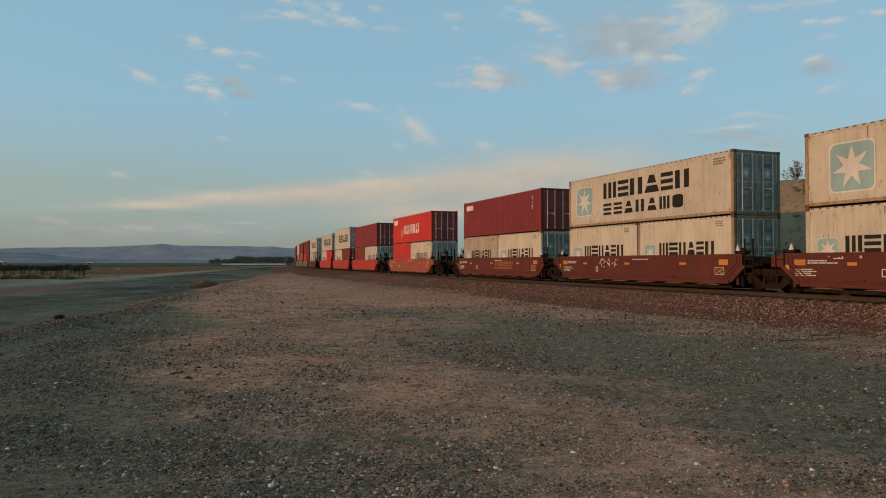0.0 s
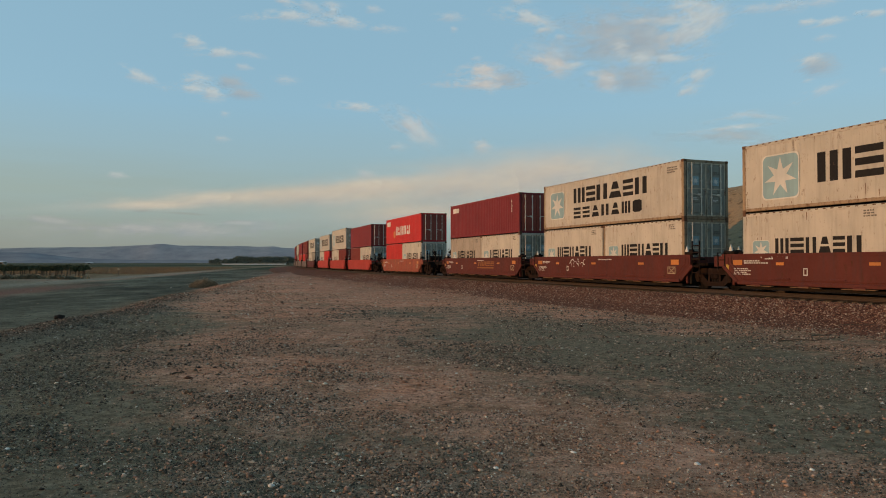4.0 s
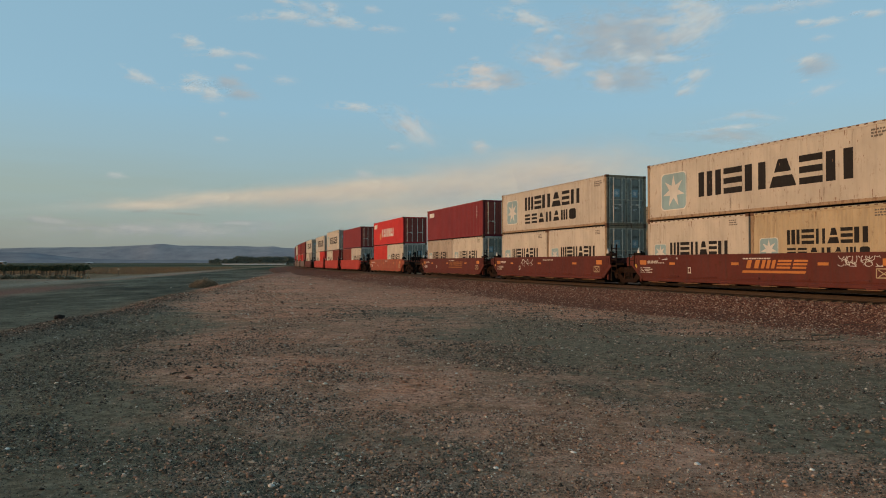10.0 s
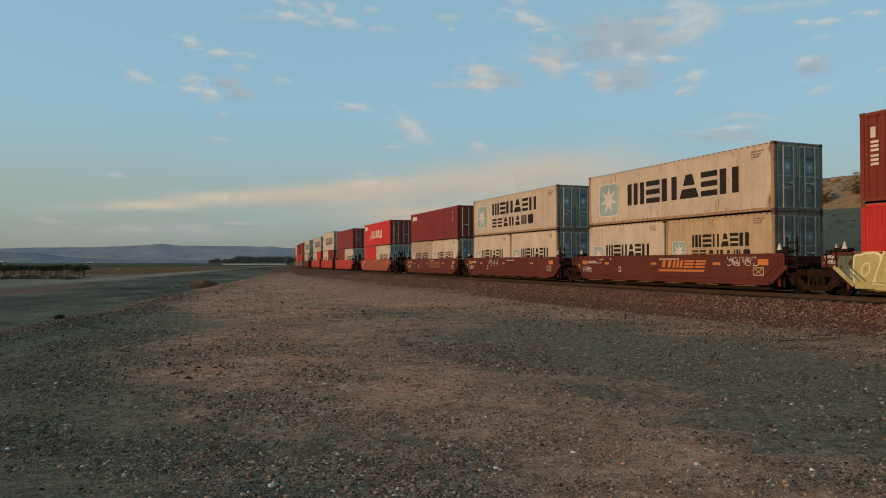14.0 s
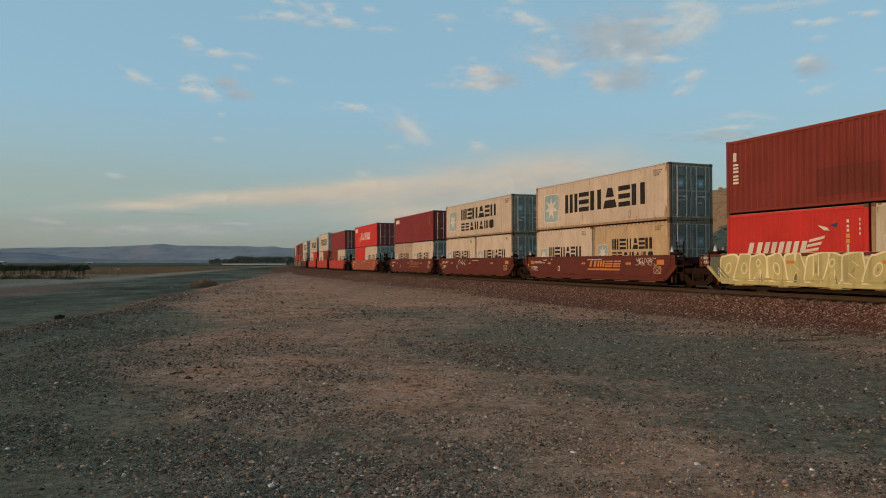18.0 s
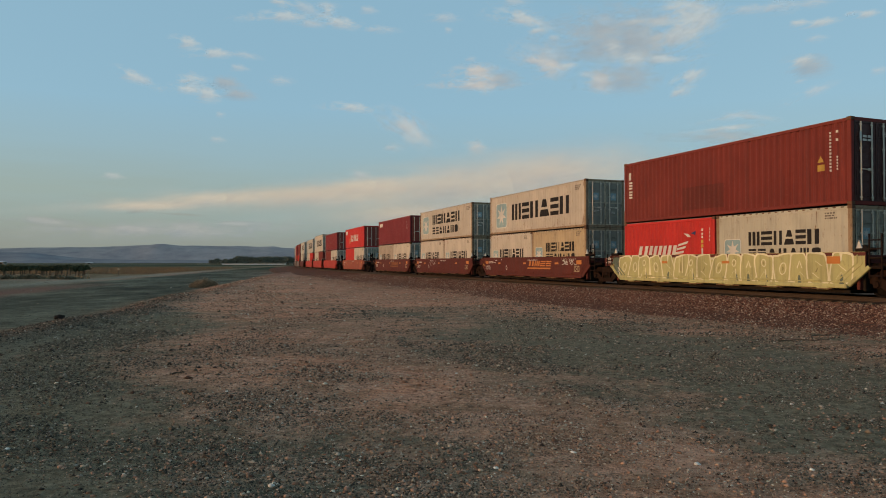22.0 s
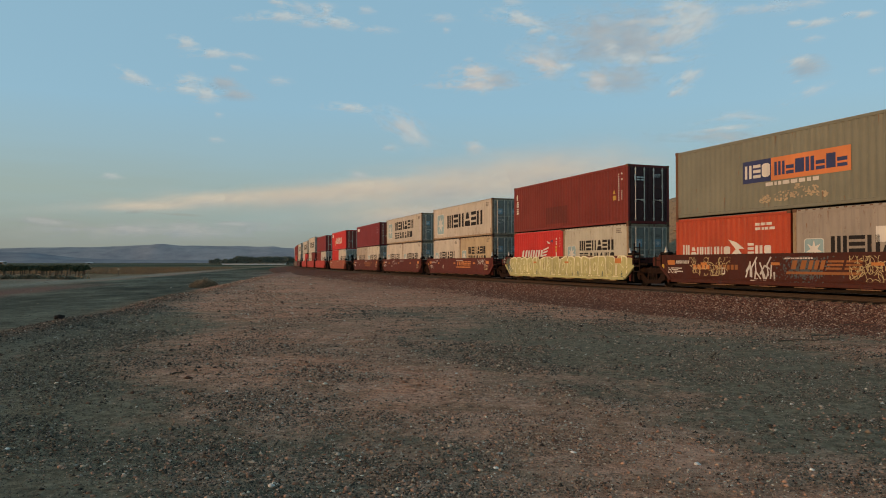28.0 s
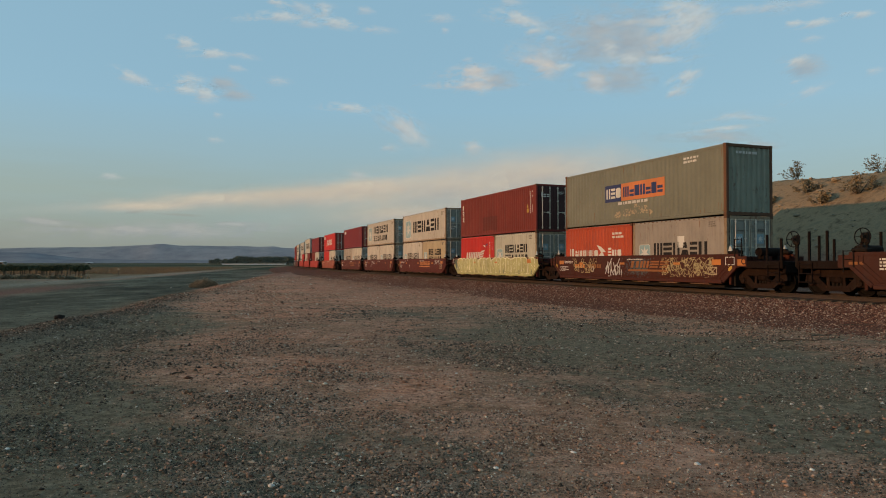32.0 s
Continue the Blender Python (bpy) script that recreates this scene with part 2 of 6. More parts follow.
def soil(name, a, c, scale):
    m, nt, b = material(name, 0.95)
    b.inputs["Specular IOR Level"].default_value = 0.05
    geo = nt.nodes.new("ShaderNodeNewGeometry").outputs["Position"]
    nt.links.new(ramp(nt, noise_of(nt, geo, scale, 7, 0.7), (0.3, a), (0.7, c)), b.inputs["Base Color"])
    bump(nt, b, noise_of(nt, geo, scale * 1.3, 5, 0.7), 1.0, 0.06)
    return m


M_GROUND = ground_material()
M_BALLAST = soil("ballast_bed", (0.072, 0.030, 0.020), (0.22, 0.092, 0.058), 14)
# Both ranges carry distance haze as a paler tint in their base colour.
M_FAR_HILL = soil("haze_tinted_far_slope", (0.19, 0.18, 0.195), (0.33, 0.30, 0.29), 0.010)
M_NEAR_HILL = soil("haze_tinted_nearer_slope", (0.12, 0.125, 0.15), (0.25, 0.235, 0.235), 0.009)


def leaf_material(name, a, c):
    m, nt, b = material(name, 0.8)
    b.inputs["Specular IOR Level"].default_value = 0.2
    geo = nt.nodes.new("ShaderNodeNewGeometry")
    nt.links.new(ramp(nt, geo.outputs["Random Per Island"], (0.0, a), (1.0, c)), b.inputs["Base Color"])
    return m


M_VINE_LEAF = leaf_material("vine_leaf", (0.026, 0.034, 0.018), (0.070, 0.080, 0.040))
# Grey-green leaves of the far belt, with haze lightened into the colour.
M_TREE_LEAF = leaf_material("haze_paled_tree_leaf", (0.10, 0.110, 0.085), (0.18, 0.19, 0.145))
M_DRY_LEAF = leaf_material("dry_brush_leaf", (0.17, 0.12, 0.07), (0.34, 0.25, 0.15))
M_BRUSH_LEAF = leaf_material("creosote_leaf", (0.10, 0.085, 0.055), (0.22, 0.18, 0.12))
M_BUSH_LEAF = leaf_material("dry_bush_twig", (0.17, 0.112, 0.070), (0.36, 0.245, 0.150))
M_FALLOW = leaf_material("fallow_field_stalk", (0.16, 0.095, 0.054), (0.31, 0.195, 0.110))
M_BARK = soil("grey_bark", (0.05, 0.038, 0.028), (0.12, 0.095, 0.07), 30)
M_WOOD = soil("weathered_wood", (0.10, 0.07, 0.05), (0.20, 0.15, 0.11), 20)


def rail_material():
    m, nt, b = material("rail_steel", 0.75, 0.0)
    geo = nt.nodes.new("ShaderNodeNewGeometry").outputs["Position"]
    nt.links.new(ramp(nt, noise_of(nt, geo, 6, 6), (0.3, (0.018, 0.011, 0.008)), (0.7, (0.042, 0.023, 0.016))), b.inputs["Base Color"])
    return m


M_RAIL = rail_material()


def cloud_material(name, colour, strength, density, scale, tear=0.9):
    """Thin cloud: a soft-edged sheet, torn by noise, that glows with the sky's light."""
    m = bpy.data.materials.new(name)
    m.use_nodes = True
    nt = m.node_tree
    nt.nodes.remove(nt.nodes["Principled BSDF"])
    co = nt.nodes.new("ShaderNodeTexCoord")
    info = nt.nodes.new("ShaderNodeObjectInfo")
    sub = nt.nodes.new("ShaderNodeVectorMath")
    sub.operation = "SUBTRACT"
    nt.links.new(co.outputs["Generated"], sub.inputs[0])
    sub.inputs[1].default_value = (0.5, 0.5, 0.5)
    flat = node(nt, "ShaderNodeMapping", Scale=(1, 0, 1))
    nt.links.new(sub.outputs["Vector"], flat.inputs["Vector"])
    length = nt.nodes.new("ShaderNodeVectorMath")
    length.operation = "LENGTH"
    nt.links.new(flat.outputs["Vector"], length.inputs[0])

    def sums(op, p, q):
        n = nt.nodes.new("ShaderNodeMath")
        n.operation = op
        for k, val in enumerate((p, q)):
            if isinstance(val, (int, float)):
                n.inputs[k].default_value = val
            else:
                nt.links.new(val, n.inputs[k])
        return n.outputs["Value"]
    core = sums("SUBTRACT", 1.0, sums("MULTIPLY", length.outputs["Value"], 2.0))
    n1 = node(nt, "ShaderNodeTexNoise", Scale=scale, Detail=9.0, Roughness=0.66, Distortion=0.6)
    n1.noise_dimensions = "4D"
    seed = nt.nodes.new("ShaderNodeMath")
    seed.operation = "MULTIPLY"
    seed.inputs[1].default_value = 57.0
    nt.links.new(info.outputs["Random"], seed.inputs[0])
    nt.links.new(seed.outputs["Value"], n1.inputs["W"])
    wide = node(nt, "ShaderNodeMapping", Scale=(0.62, 1.0, 1.75))
    nt.links.new(co.outputs["Object"], wide.inputs["Vector"])
    nt.links.new(wide.outputs["Vector"], n1.inputs["Vector"])
    torn = sums("ADD", sums("MULTIPLY", core, 0.95), sums("MULTIPLY", sums("SUBTRACT", n1.outputs["Fac"], 0.5), tear * 4.6))
    soft_edge = ramp(nt, core, (0.0, 0.0), (0.7, 1.0))
    alpha = mix(nt, 1.0, mix(nt, 1.0, ramp(nt, torn, (0.12, 0.0), (0.55, 0.5), (1.25, 0.95)), soft_edge, "MULTIPLY"), density, "MULTIPLY")
    em = node(nt, "ShaderNodeEmission", Strength=strength)
    # Greyish shade of the undersides, painted into the glow by noise.
    under = ramp(nt, noise_of(nt, co.outputs["Object"], scale * 0.6, 5, 0.6, (0.8, 1, 1.6)), (0.40, 0.0), (0.62, 1.0))
    nt.links.new(mix(nt, under, colour, tuple(0.62 * c + 0.1 * k for c, k in zip(colour, (0.5, 1.0, 1.9)))), em.inputs["Color"])
    tr = nt.nodes.new("ShaderNodeBsdfTransparent")
    mx = nt.nodes.new("ShaderNodeMixShader")
    nt.links.new(alpha, mx.inputs[0])
    nt.links.new(tr.outputs[0], mx.inputs[1])
    nt.links.new(em.outputs[0], mx.inputs[2])
    nt.links.new(mx.outputs[0], nt.nodes["Material Output"].inputs["Surface"])
    return m


M_CLOUD = cloud_material("sunlit_cloud", (0.575, 0.715, 0.87), 0.88, 0.68, 0.015, 0.92)
M_CLOUD_PEACH = cloud_material("peach_lit_cloud", (0.67, 0.70, 0.77), 0.87, 0.64, 0.014, 0.85)
M_CLOUD_WISP = cloud_material("faint_wisp_cloud", (0.58, 0.70, 0.86), 0.87, 0.42, 0.015, 0.90)
M_CLOUD_GREY = cloud_material("shaded_cloud", (0.44, 0.52, 0.64), 0.84, 0.60, 0.009, 0.75)
M_CLOUD_DUSK = cloud_material("dusky_streak_cloud", (0.33, 0.36, 0.39), 0.85, 0.42, 0.009, 0.40)
M_CLOUD_STREAK = cloud_material("cream_streak", (0.67, 0.66, 0.64), 0.87, 0.75, 0.0036, 0.5)
M_CLOUD_BAND = cloud_material("pink_haze_band", (0.675, 0.63, 0.605), 0.83, 0.68, 0.0022, 0.35)


def veil_material():
    """Haze painted as a glowing sheet, denser towards the horizon."""
    m = bpy.data.materials.new("painted_horizon_haze")
    m.use_nodes = True
    nt = m.node_tree
    nt.nodes.remove(nt.nodes["Principled BSDF"])
    co = nt.nodes.new("ShaderNodeTexCoord")
    sep = nt.nodes.new("ShaderNodeSeparateXYZ")
    nt.links.new(co.outputs["Generated"], sep.inputs["Vector"])
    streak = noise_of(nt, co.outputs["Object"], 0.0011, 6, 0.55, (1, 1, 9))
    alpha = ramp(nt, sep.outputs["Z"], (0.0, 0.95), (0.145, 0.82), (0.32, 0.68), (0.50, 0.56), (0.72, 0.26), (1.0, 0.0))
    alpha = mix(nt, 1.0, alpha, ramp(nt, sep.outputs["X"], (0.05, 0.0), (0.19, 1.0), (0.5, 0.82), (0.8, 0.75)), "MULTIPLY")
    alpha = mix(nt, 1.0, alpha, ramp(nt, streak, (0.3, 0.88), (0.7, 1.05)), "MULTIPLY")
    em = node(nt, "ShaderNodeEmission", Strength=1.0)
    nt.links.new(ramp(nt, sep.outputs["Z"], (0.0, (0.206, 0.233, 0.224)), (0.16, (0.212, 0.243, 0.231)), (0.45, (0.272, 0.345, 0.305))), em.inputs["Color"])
    tr = nt.nodes.new("ShaderNodeBsdfTransparent")
    mx = nt.nodes.new("ShaderNodeMixShader")
    nt.links.new(alpha, mx.inputs[0])
    nt.links.new(tr.outputs[0], mx.inputs[1])
    nt.links.new(em.outputs[0], mx.inputs[2])
    nt.links.new(mx.outputs[0], nt.nodes["Material Output"].inputs["Surface"])
    return m


M_VEIL = veil_material()


# ---- mesh helpers ----
MESHES = {}


def mesh_of(key, build):
    """One mesh per key, shared by alike parts; build returns points and faces."""
    if key not in MESHES:
        v, f = build()
        me = bpy.data.meshes.new(str(key[0]))
        me.from_pydata([tuple(p) for p in v], [], f)
        me.materials.append(None)
        me.update()
        MESHES[key] = me
    return MESHES[key]


def put(name, me, mat, parent=None, at=None, label=""):
    """Links a shared mesh as one part under its parent."""
    ob = new(name, me)
    ob.material_slots[0].link = "OBJECT"
    ob.material_slots[0].material = mat
    if parent:
        ob.parent = parent
    if at is not None:
        ob.matrix_basis = at if isinstance(at, Matrix) else Matrix.Translation(at)
    if label:
        ob["label"] = label
    return ob


COUNT = [0]


def part(name, geo, mat, parent=None, label=""):
    COUNT[0] += 1
    ob = put(name, mesh_of((name, "own", COUNT[0]), lambda: geo), mat, parent, None, label)
    if name in ("marking", "graffiti", "stencil"):
        ob["kind"] = "stuff"
    return ob


def join(*geos):
    v, f = [], []
    for gv, gf in geos:
        n = len(v)
        v += list(gv)
        f += [tuple(i + n for i in q) for q in gf]
    return v, f


def moved(geo, m):
    return [tuple(m @ Vector(p)) for p in geo[0]], geo[1]


def block(x0, x1, y0, y1, z0, z1, c=0.012):
    """A box with chamfered edges."""
    c = min(c, (x1 - x0) * 0.3, (y1 - y0) * 0.3, (z1 - z0) * 0.3)
    v, lo, hi = [], (x0, y0, z0), (x1, y1, z1)
    idx = {}
    for a in range(3):
        for sx in (0, 1):
            for sy in (0, 1):
                for sz in (0, 1):
                    sgn = (sx, sy, sz)
                    p = [0, 0, 0]
                    for k in range(3):
                        e = hi[k] if sgn[k] else lo[k]
                        p[k] = e if k == a else e + (-c if sgn[k] else c)
                    idx[a, sgn] = len(v)
                    v.append(tuple(p))
    f = []
    for a in range(3):
        b, d = (a + 1) % 3, (a + 2) % 3
        for e in (0, 1):
            q = []
            for sb, sd in ((0, 0), (1, 0), (1, 1), (0, 1)):
                g = [0, 0, 0]
                g[a], g[b], g[d] = e, sb, sd
                q.append(idx[a, tuple(g)])
            f.append(tuple(q if e else q[::-1]))
    for a in range(3):
        b, d = (a + 1) % 3, (a + 2) % 3
        for sb in (0, 1):
            for sd in (0, 1):
                g0, g1 = [0, 0, 0], [0, 0, 0]
                g0[a], g0[b], g0[d] = 0, sb, sd
                g1[a], g1[b], g1[d] = 1, sb, sd
                q = [idx[b, tuple(g0)], idx[b, tuple(g1)], idx[d, tuple(g1)], idx[d, tuple(g0)]]
                f.append(tuple(q if sb != sd else q[::-1]))
    for s in ((x, y, z) for x in (0, 1) for y in (0, 1) for z in (0, 1)):
        q = [idx[0, s], idx[1, s], idx[2, s]]
        f.append(tuple(q if sum(s) % 2 else q[::-1]))
    return v, f


def prism(poly, x0, x1):
    """A polygon in the y-z plane, drawn out along x."""
    n = len(poly)
    v = [(x0, y, z) for y, z in poly] + [(x1, y, z) for y, z in poly]
    f = [tuple(range(n))[::-1], tuple(range(n, 2 * n))]
    f += [(i, (i + 1) % n, n + (i + 1) % n, n + i) for i in range(n)]
    return v, f


def tube(a, b, r0, r1=None, n=8):
    """A round bar from a to b."""
    r1 = r0 if r1 is None else r1
    a, b = Vector(a), Vector(b)
    q = (b - a).to_track_quat("Z", "Y")
    v = []
    for p, r in ((a, r0), (b, r1)):
        v += [tuple(p + q @ Vector((r * math.cos(2 * math.pi * k / n), r * math.sin(2 * math.pi * k / n), 0))) for k in range(n)]
    f = [(k, (k + 1) % n, n + (k + 1) % n, n + k) for k in range(n)]
    return v, f + [tuple(range(n))[::-1], tuple(range(n, 2 * n))]


def lathe(profile, n=24):
    """Rings of (radius, x) turned about the x axis."""
    v = [(x, r * math.cos(2 * math.pi * k / n), r * math.sin(2 * math.pi * k / n)) for r, x in profile for k in range(n)]
    f = []
    for i in range(len(profile) - 1):
        f += [(i * n + k, i * n + (k + 1) % n, (i + 1) * n + (k + 1) % n, (i + 1) * n + k) for k in range(n)]
    return v, f


# ---- freight containers ----
WAVE = 0.278


def dent(y, depth):
    """Depth of the corrugation at y."""
    q = (y / WAVE) % 1.0
    if q < 0.26:
        return 0.0
    if q < 0.5:
        return depth * (q - 0.26) / 0.24
    if q < 0.76:
        return depth
    return depth * (1 - (q - 0.76) / 0.24)


def breaks(y0, y1):
    """Ends of a stretch and the folds of the corrugation within it."""
    ys = [y0, y1]
    for k in range(int(y0 / WAVE) - 2, int(y1 / WAVE) + 3):
        ys += [WAVE * (k + q) for q in (0.0, 0.26, 0.5, 0.76) if y0 + 1e-4 < WAVE * (k + q) < y1 - 1e-4]
    return sorted(ys)


def wall_sheet(y0, y1, z0, z1, depth, x=-1.205, thick=0.03):
    ys = breaks(y0, y1)
    v, f = [], []
    for y in ys:
        d = dent(y, depth)
        v += [(x + d, y, z0), (x + d, y, z1), (x + d + thick, y, z1), (x + d + thick, y, z0)]
    for i in range(len(ys) - 1):
        a, b = 4 * i, 4 * i + 4
        f += [(a + k, a + (k + 1) % 4, b + (k + 1) % 4, b + k) for k in range(4)]
    n = len(v)
    return v, f + [(3, 2, 1, 0), (n - 4, n - 3, n - 2, n - 1)]


def paint_strip(y0, y1, z0, z1, depth, lean=0.0, x=-1.205):
    """A painted bar that follows the corrugated side, 3 mm proud."""
    ys = breaks(y0, y1)
    v, f = [], []
    for y in ys:
        d = x + dent(y, depth) - 0.003
        v += [(d, y, z0), (d, y + lean * (z1 - z0), z1)]
    for i in range(len(ys) - 1):
        f.append((2 * i, 2 * i + 1, 2 * i + 3, 2 * i + 2))
    return v, f


# Plain shapes that stand in for letters: strips of (place across, foot, top), all in shares of the cell.
BAR = lambda u0, u1, lo=0.0, hi=1.0: ((u0, lo, hi), (u1, lo, hi))
CELLS = {
    "P": (BAR(0, 0.25), BAR(0.38, 0.62), BAR(0.75, 1)),
    "T": (((0, 0, 0.03), (0.14, 0, 0.40), (0.86, 0, 0.40), (1, 0, 0.03)), ((0.18, 0.54, 0.56), (0.34, 0.54, 1), (0.66, 0.54, 1), (0.82, 0.54, 0.56))),
    "E": (BAR(0, 1, 0, 0.23), BAR(0, 1, 0.385, 0.615), BAR(0, 1, 0.77, 1)),
    "Q": (BAR(0, 0.34), BAR(0.62, 0.96)),
    "O": (((0, 0.12, 0.88), (0.22, 0, 1), (0.78, 0, 1), (1, 0.12, 0.88)),),
    "I": (BAR(0, 1),),
    "V": (((0, 0, 0.02), (0.5, 0, 1), (1, 0, 0.02)),),
    "b": (BAR(0, 1, 0, 0.24), BAR(0, 1, 0.38, 0.64)),
}


def cell(strip, y_left, w, z0, h, depth, lean=0.0, x=-1.205):
    """One plain strip painted on the side, following its folds; y falls towards the reader's right."""
    us, lows, tops = zip(*strip)
    ys = set(y_left - u * w for u in us)
    if depth:
        ys |= set(breaks(y_left - us[-1] * w, y_left - us[0] * w))
    v = []
    for y in sorted(ys):
        u = (y_left - y) / w
        d = x + (dent(y, depth) if depth else 0.0) - 0.003
        for q in (float(np.interp(u, us, lows)), float(np.interp(u, us, tops))):
            v.append((d, y + lean * q * h, z0 + q * h))
    return v, [(2 * i, 2 * i + 1, 2 * i + 3, 2 * i + 2) for i in range(len(v) // 2 - 1)]


def word(root, y, z, h, kinds, w, gap, mat, depth, label, lean=0.0, x=-1.205, m=None):
    """A row of plain shapes, each strip a part of its own."""
    ws = w if isinstance(w, (list, tuple)) else [w] * len(kinds)
    for k, cw in zip(kinds, ws):
        for strip in CELLS[k]:
            g = cell(strip, y, cw, z, h, depth, lean, x)
            part("lettering", moved(g, m) if m else g, mat, root, label)
        y -= cw + gap


def small_bars(rng, y_left, z_top, rows, width, size, depth, x=-1.205):
    """Rows of small unreadable marks as short bars."""
    geos = []
    for r in range(rows):
        y, z = y_left, z_top - r * size * 1.7
        end = y_left - width * rng.uniform(0.6, 1.0)
        while y > end:
            w = size * rng.uniform(0.8, 2.6)
            geos.append(paint_strip(y - w, y, z - size, z, depth, 0, x))
            y -= w + size * 0.5
    return join(*geos)


def rounded(y0, y1, z0, z1, r, x, thick=0.004):
    poly = []
    for cy, cz, a0 in ((y1 - r, z1 - r, 0), (y0 + r, z1 - r, 90), (y0 + r, z0 + r, 180), (y1 - r, z0 + r, 270)):
        poly += [(cy + r * math.cos(radians(a0 + k * 15)), cz + r * math.sin(radians(a0 + k * 15))) for k in range(7)]
    return prism(poly, x - thick, x)


def star(cy, cz, r, x, points=7, thick=0.004):
    poly = []
    for k in range(points * 2):
        q = r if k % 2 == 0 else r * 0.40
        a = math.pi / 2 + math.pi * k / points
        poly.append((cy + q * math.cos(a), cz + q * math.sin(a)))
    v, f = prism(poly, x - thick, x)
    n = len(poly)
    # fan the faces from the middle, for the outline is not convex
    c = len(v)
    v += [(x - thick, cy, cz)]
    f = f[2:] + [(c, (k + 1) % n, k) for k in range(n)]
    return v, f


def emblem(parent, cy, cz, size, depth, mat=None):
    """White seven-pointed star on a light blue rounded plate with a white rim."""
    x = -1.205 - 0.002
    plate = part("emblem", rounded(cy - size / 2, cy + size / 2, cz - size / 2, cz + size / 2, size * 0.13, x), mat or M_BLUE_PLATE, parent, "light blue rounded emblem plate")
    ring = []
    for q in (size / 2, size / 2 - size * 0.03):
        r = size * 0.13 * q / (size / 2)
        for oy, oz, a0 in ((q - r, q - r, 0), (r - q, q - r, 90), (r - q, r - q, 180), (q - r, r - q, 270)):
            ring += [(x - 0.006, cy + oy + r * math.cos(radians(a0 + k * 15)), cz + oz + r * math.sin(radians(a0 + k * 15))) for k in range(7)]
    part("rim", (ring, [(k, (k + 1) % 28, 28 + (k + 1) % 28, 28 + k) for k in range(28)]), M_WHITE_INK, plate)
    part("star", star(cy, cz, size * 0.43, x - 0.004), M_WHITE_INK, plate, "white seven-pointed star")


def container(name, length, height, mat, door_mat, label, depth=0.030, post_mat=None, doors=True, rods=True, category="container"):
    """A steel box container; its origin is at its base, it faces the camera with -x, its shown end is -y."""
    root = tagged(new(name), label, category, "containers on the train")
    hl, w = length / 2, 1.219
    post_mat = post_mat or mat
    key = (length, height)
    side = mesh_of(("side", *key, depth), lambda: wall_sheet(-hl + 0.13, hl - 0.13, 0.14, height - 0.09, depth))
    put("side_panel", side, mat, root)
    put("side_panel", side, mat, root, pose(0, 0, 0, 0, 0, 180))
    put("roof", mesh_of(("roof", *key), lambda: join(block(-1.20, 1.20, -hl + 0.06, hl - 0.06, height - 0.06, height - 0.02, 0.01))), M_ROOF, root)
    put("floor", mesh_of(("floor", *key), lambda: block(-1.19, 1.19, -hl + 0.06, hl - 0.06, 0.10, 0.16)), M_STEEL, root)
    post = mesh_of(("post", *key), lambda: block(-0.075, 0.075, -0.08, 0.08, 0.11, height - 0.11, 0.018))
    casting = mesh_of(("casting",), lambda: join(block(-0.089, 0.089, -0.089, 0.089, 0, 0.118, 0.012), block(-0.094, -0.086, -0.032, 0.032, 0.03, 0.085, 0.02)))
    for sx in (-1, 1):
        for sy in (-1, 1):
            put("corner_post", post, post_mat, root, (sx * (w - 0.079), sy * (hl - 0.085), 0))
            for z in (0, height - 0.118):
                put("corner_casting", casting, M_RUSTY, root, pose(sx * (w - 0.089), sy * (hl - 0.089), z, 0, 0, 0 if sx < 0 else 180))
        put("top_rail", mesh_of(("toprail", length), lambda: block(-0.035, 0.035, -hl + 0.17, hl - 0.17, -0.06, 0.055, 0.012)), mat, root, (sx * (w - 0.045), 0, height - 0.085))
        put("bottom_rail", mesh_of(("botrail", length), lambda: join(block(-0.03, 0.03, -hl + 0.17, hl - 0.17, -0.02, 0.10, 0.012))), mat if post_mat is M_RUSTY else post_mat, root, (sx * (w - 0.04), 0, 0.07))
    for sy in (-1, 1):
        put("end_header", mesh_of(("header",), lambda: block(-1.05, 1.05, -0.05, 0.05, -0.06, 0.06)), post_mat, root, (0, sy * (hl - 0.055), height - 0.07))
        put("end_sill", mesh_of(("sill",), lambda: block(-1.05, 1.05, -0.06, 0.06, 0, 0.13)), post_mat, root, (0, sy * (hl - 0.065), 0.01))
    end = mesh_of(("frontend", *key), lambda: moved(wall_sheet(-1.06, 1.06, 0.13, height - 0.12, 0.065, x=-0.015), pose(0, 0, 0, 0, 0, 90)))
    put("end_panel", end, mat if doors else door_mat, root, pose(0, hl - 0.045, 0, 0, 0, 180))
    if not doors:
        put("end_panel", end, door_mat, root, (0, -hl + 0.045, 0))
        return root
    door_h = height - 0.26

    def leaf():
        g = [block(-0.52, 0.52, -0.02, 0.02, 0, door_h, 0.008)]
        n = 5
        for k in range(n):
            z = 0.10 + (door_h - 0.2) * k / n
            g.append(block(-0.44, 0.44, -0.042, -0.018, z + 0.06, z + (door_h - 0.2) / n - 0.05, 0.02))
        return join(*g)

    def stiles():
        g = [block(k * 0.497 - 0.027, k * 0.497 + 0.027, -0.048, -0.018, 0, door_h, 0.008) for k in (-1, 1)]
        return join(*g, *[block(-0.47, 0.47, -0.046, -0.018, z, z + 0.06, 0.008) for z in (0.0, door_h * 0.5, door_h - 0.06)])
    for gx in (-1.052, -0.012, 1.052):
        put("door_gasket", mesh_of(("gasket", height), lambda: block(-0.022, 0.022, -0.014, 0.012, 0, door_h, 0.004)), M_STEEL, root, (gx, -hl + 0.02, 0.13))
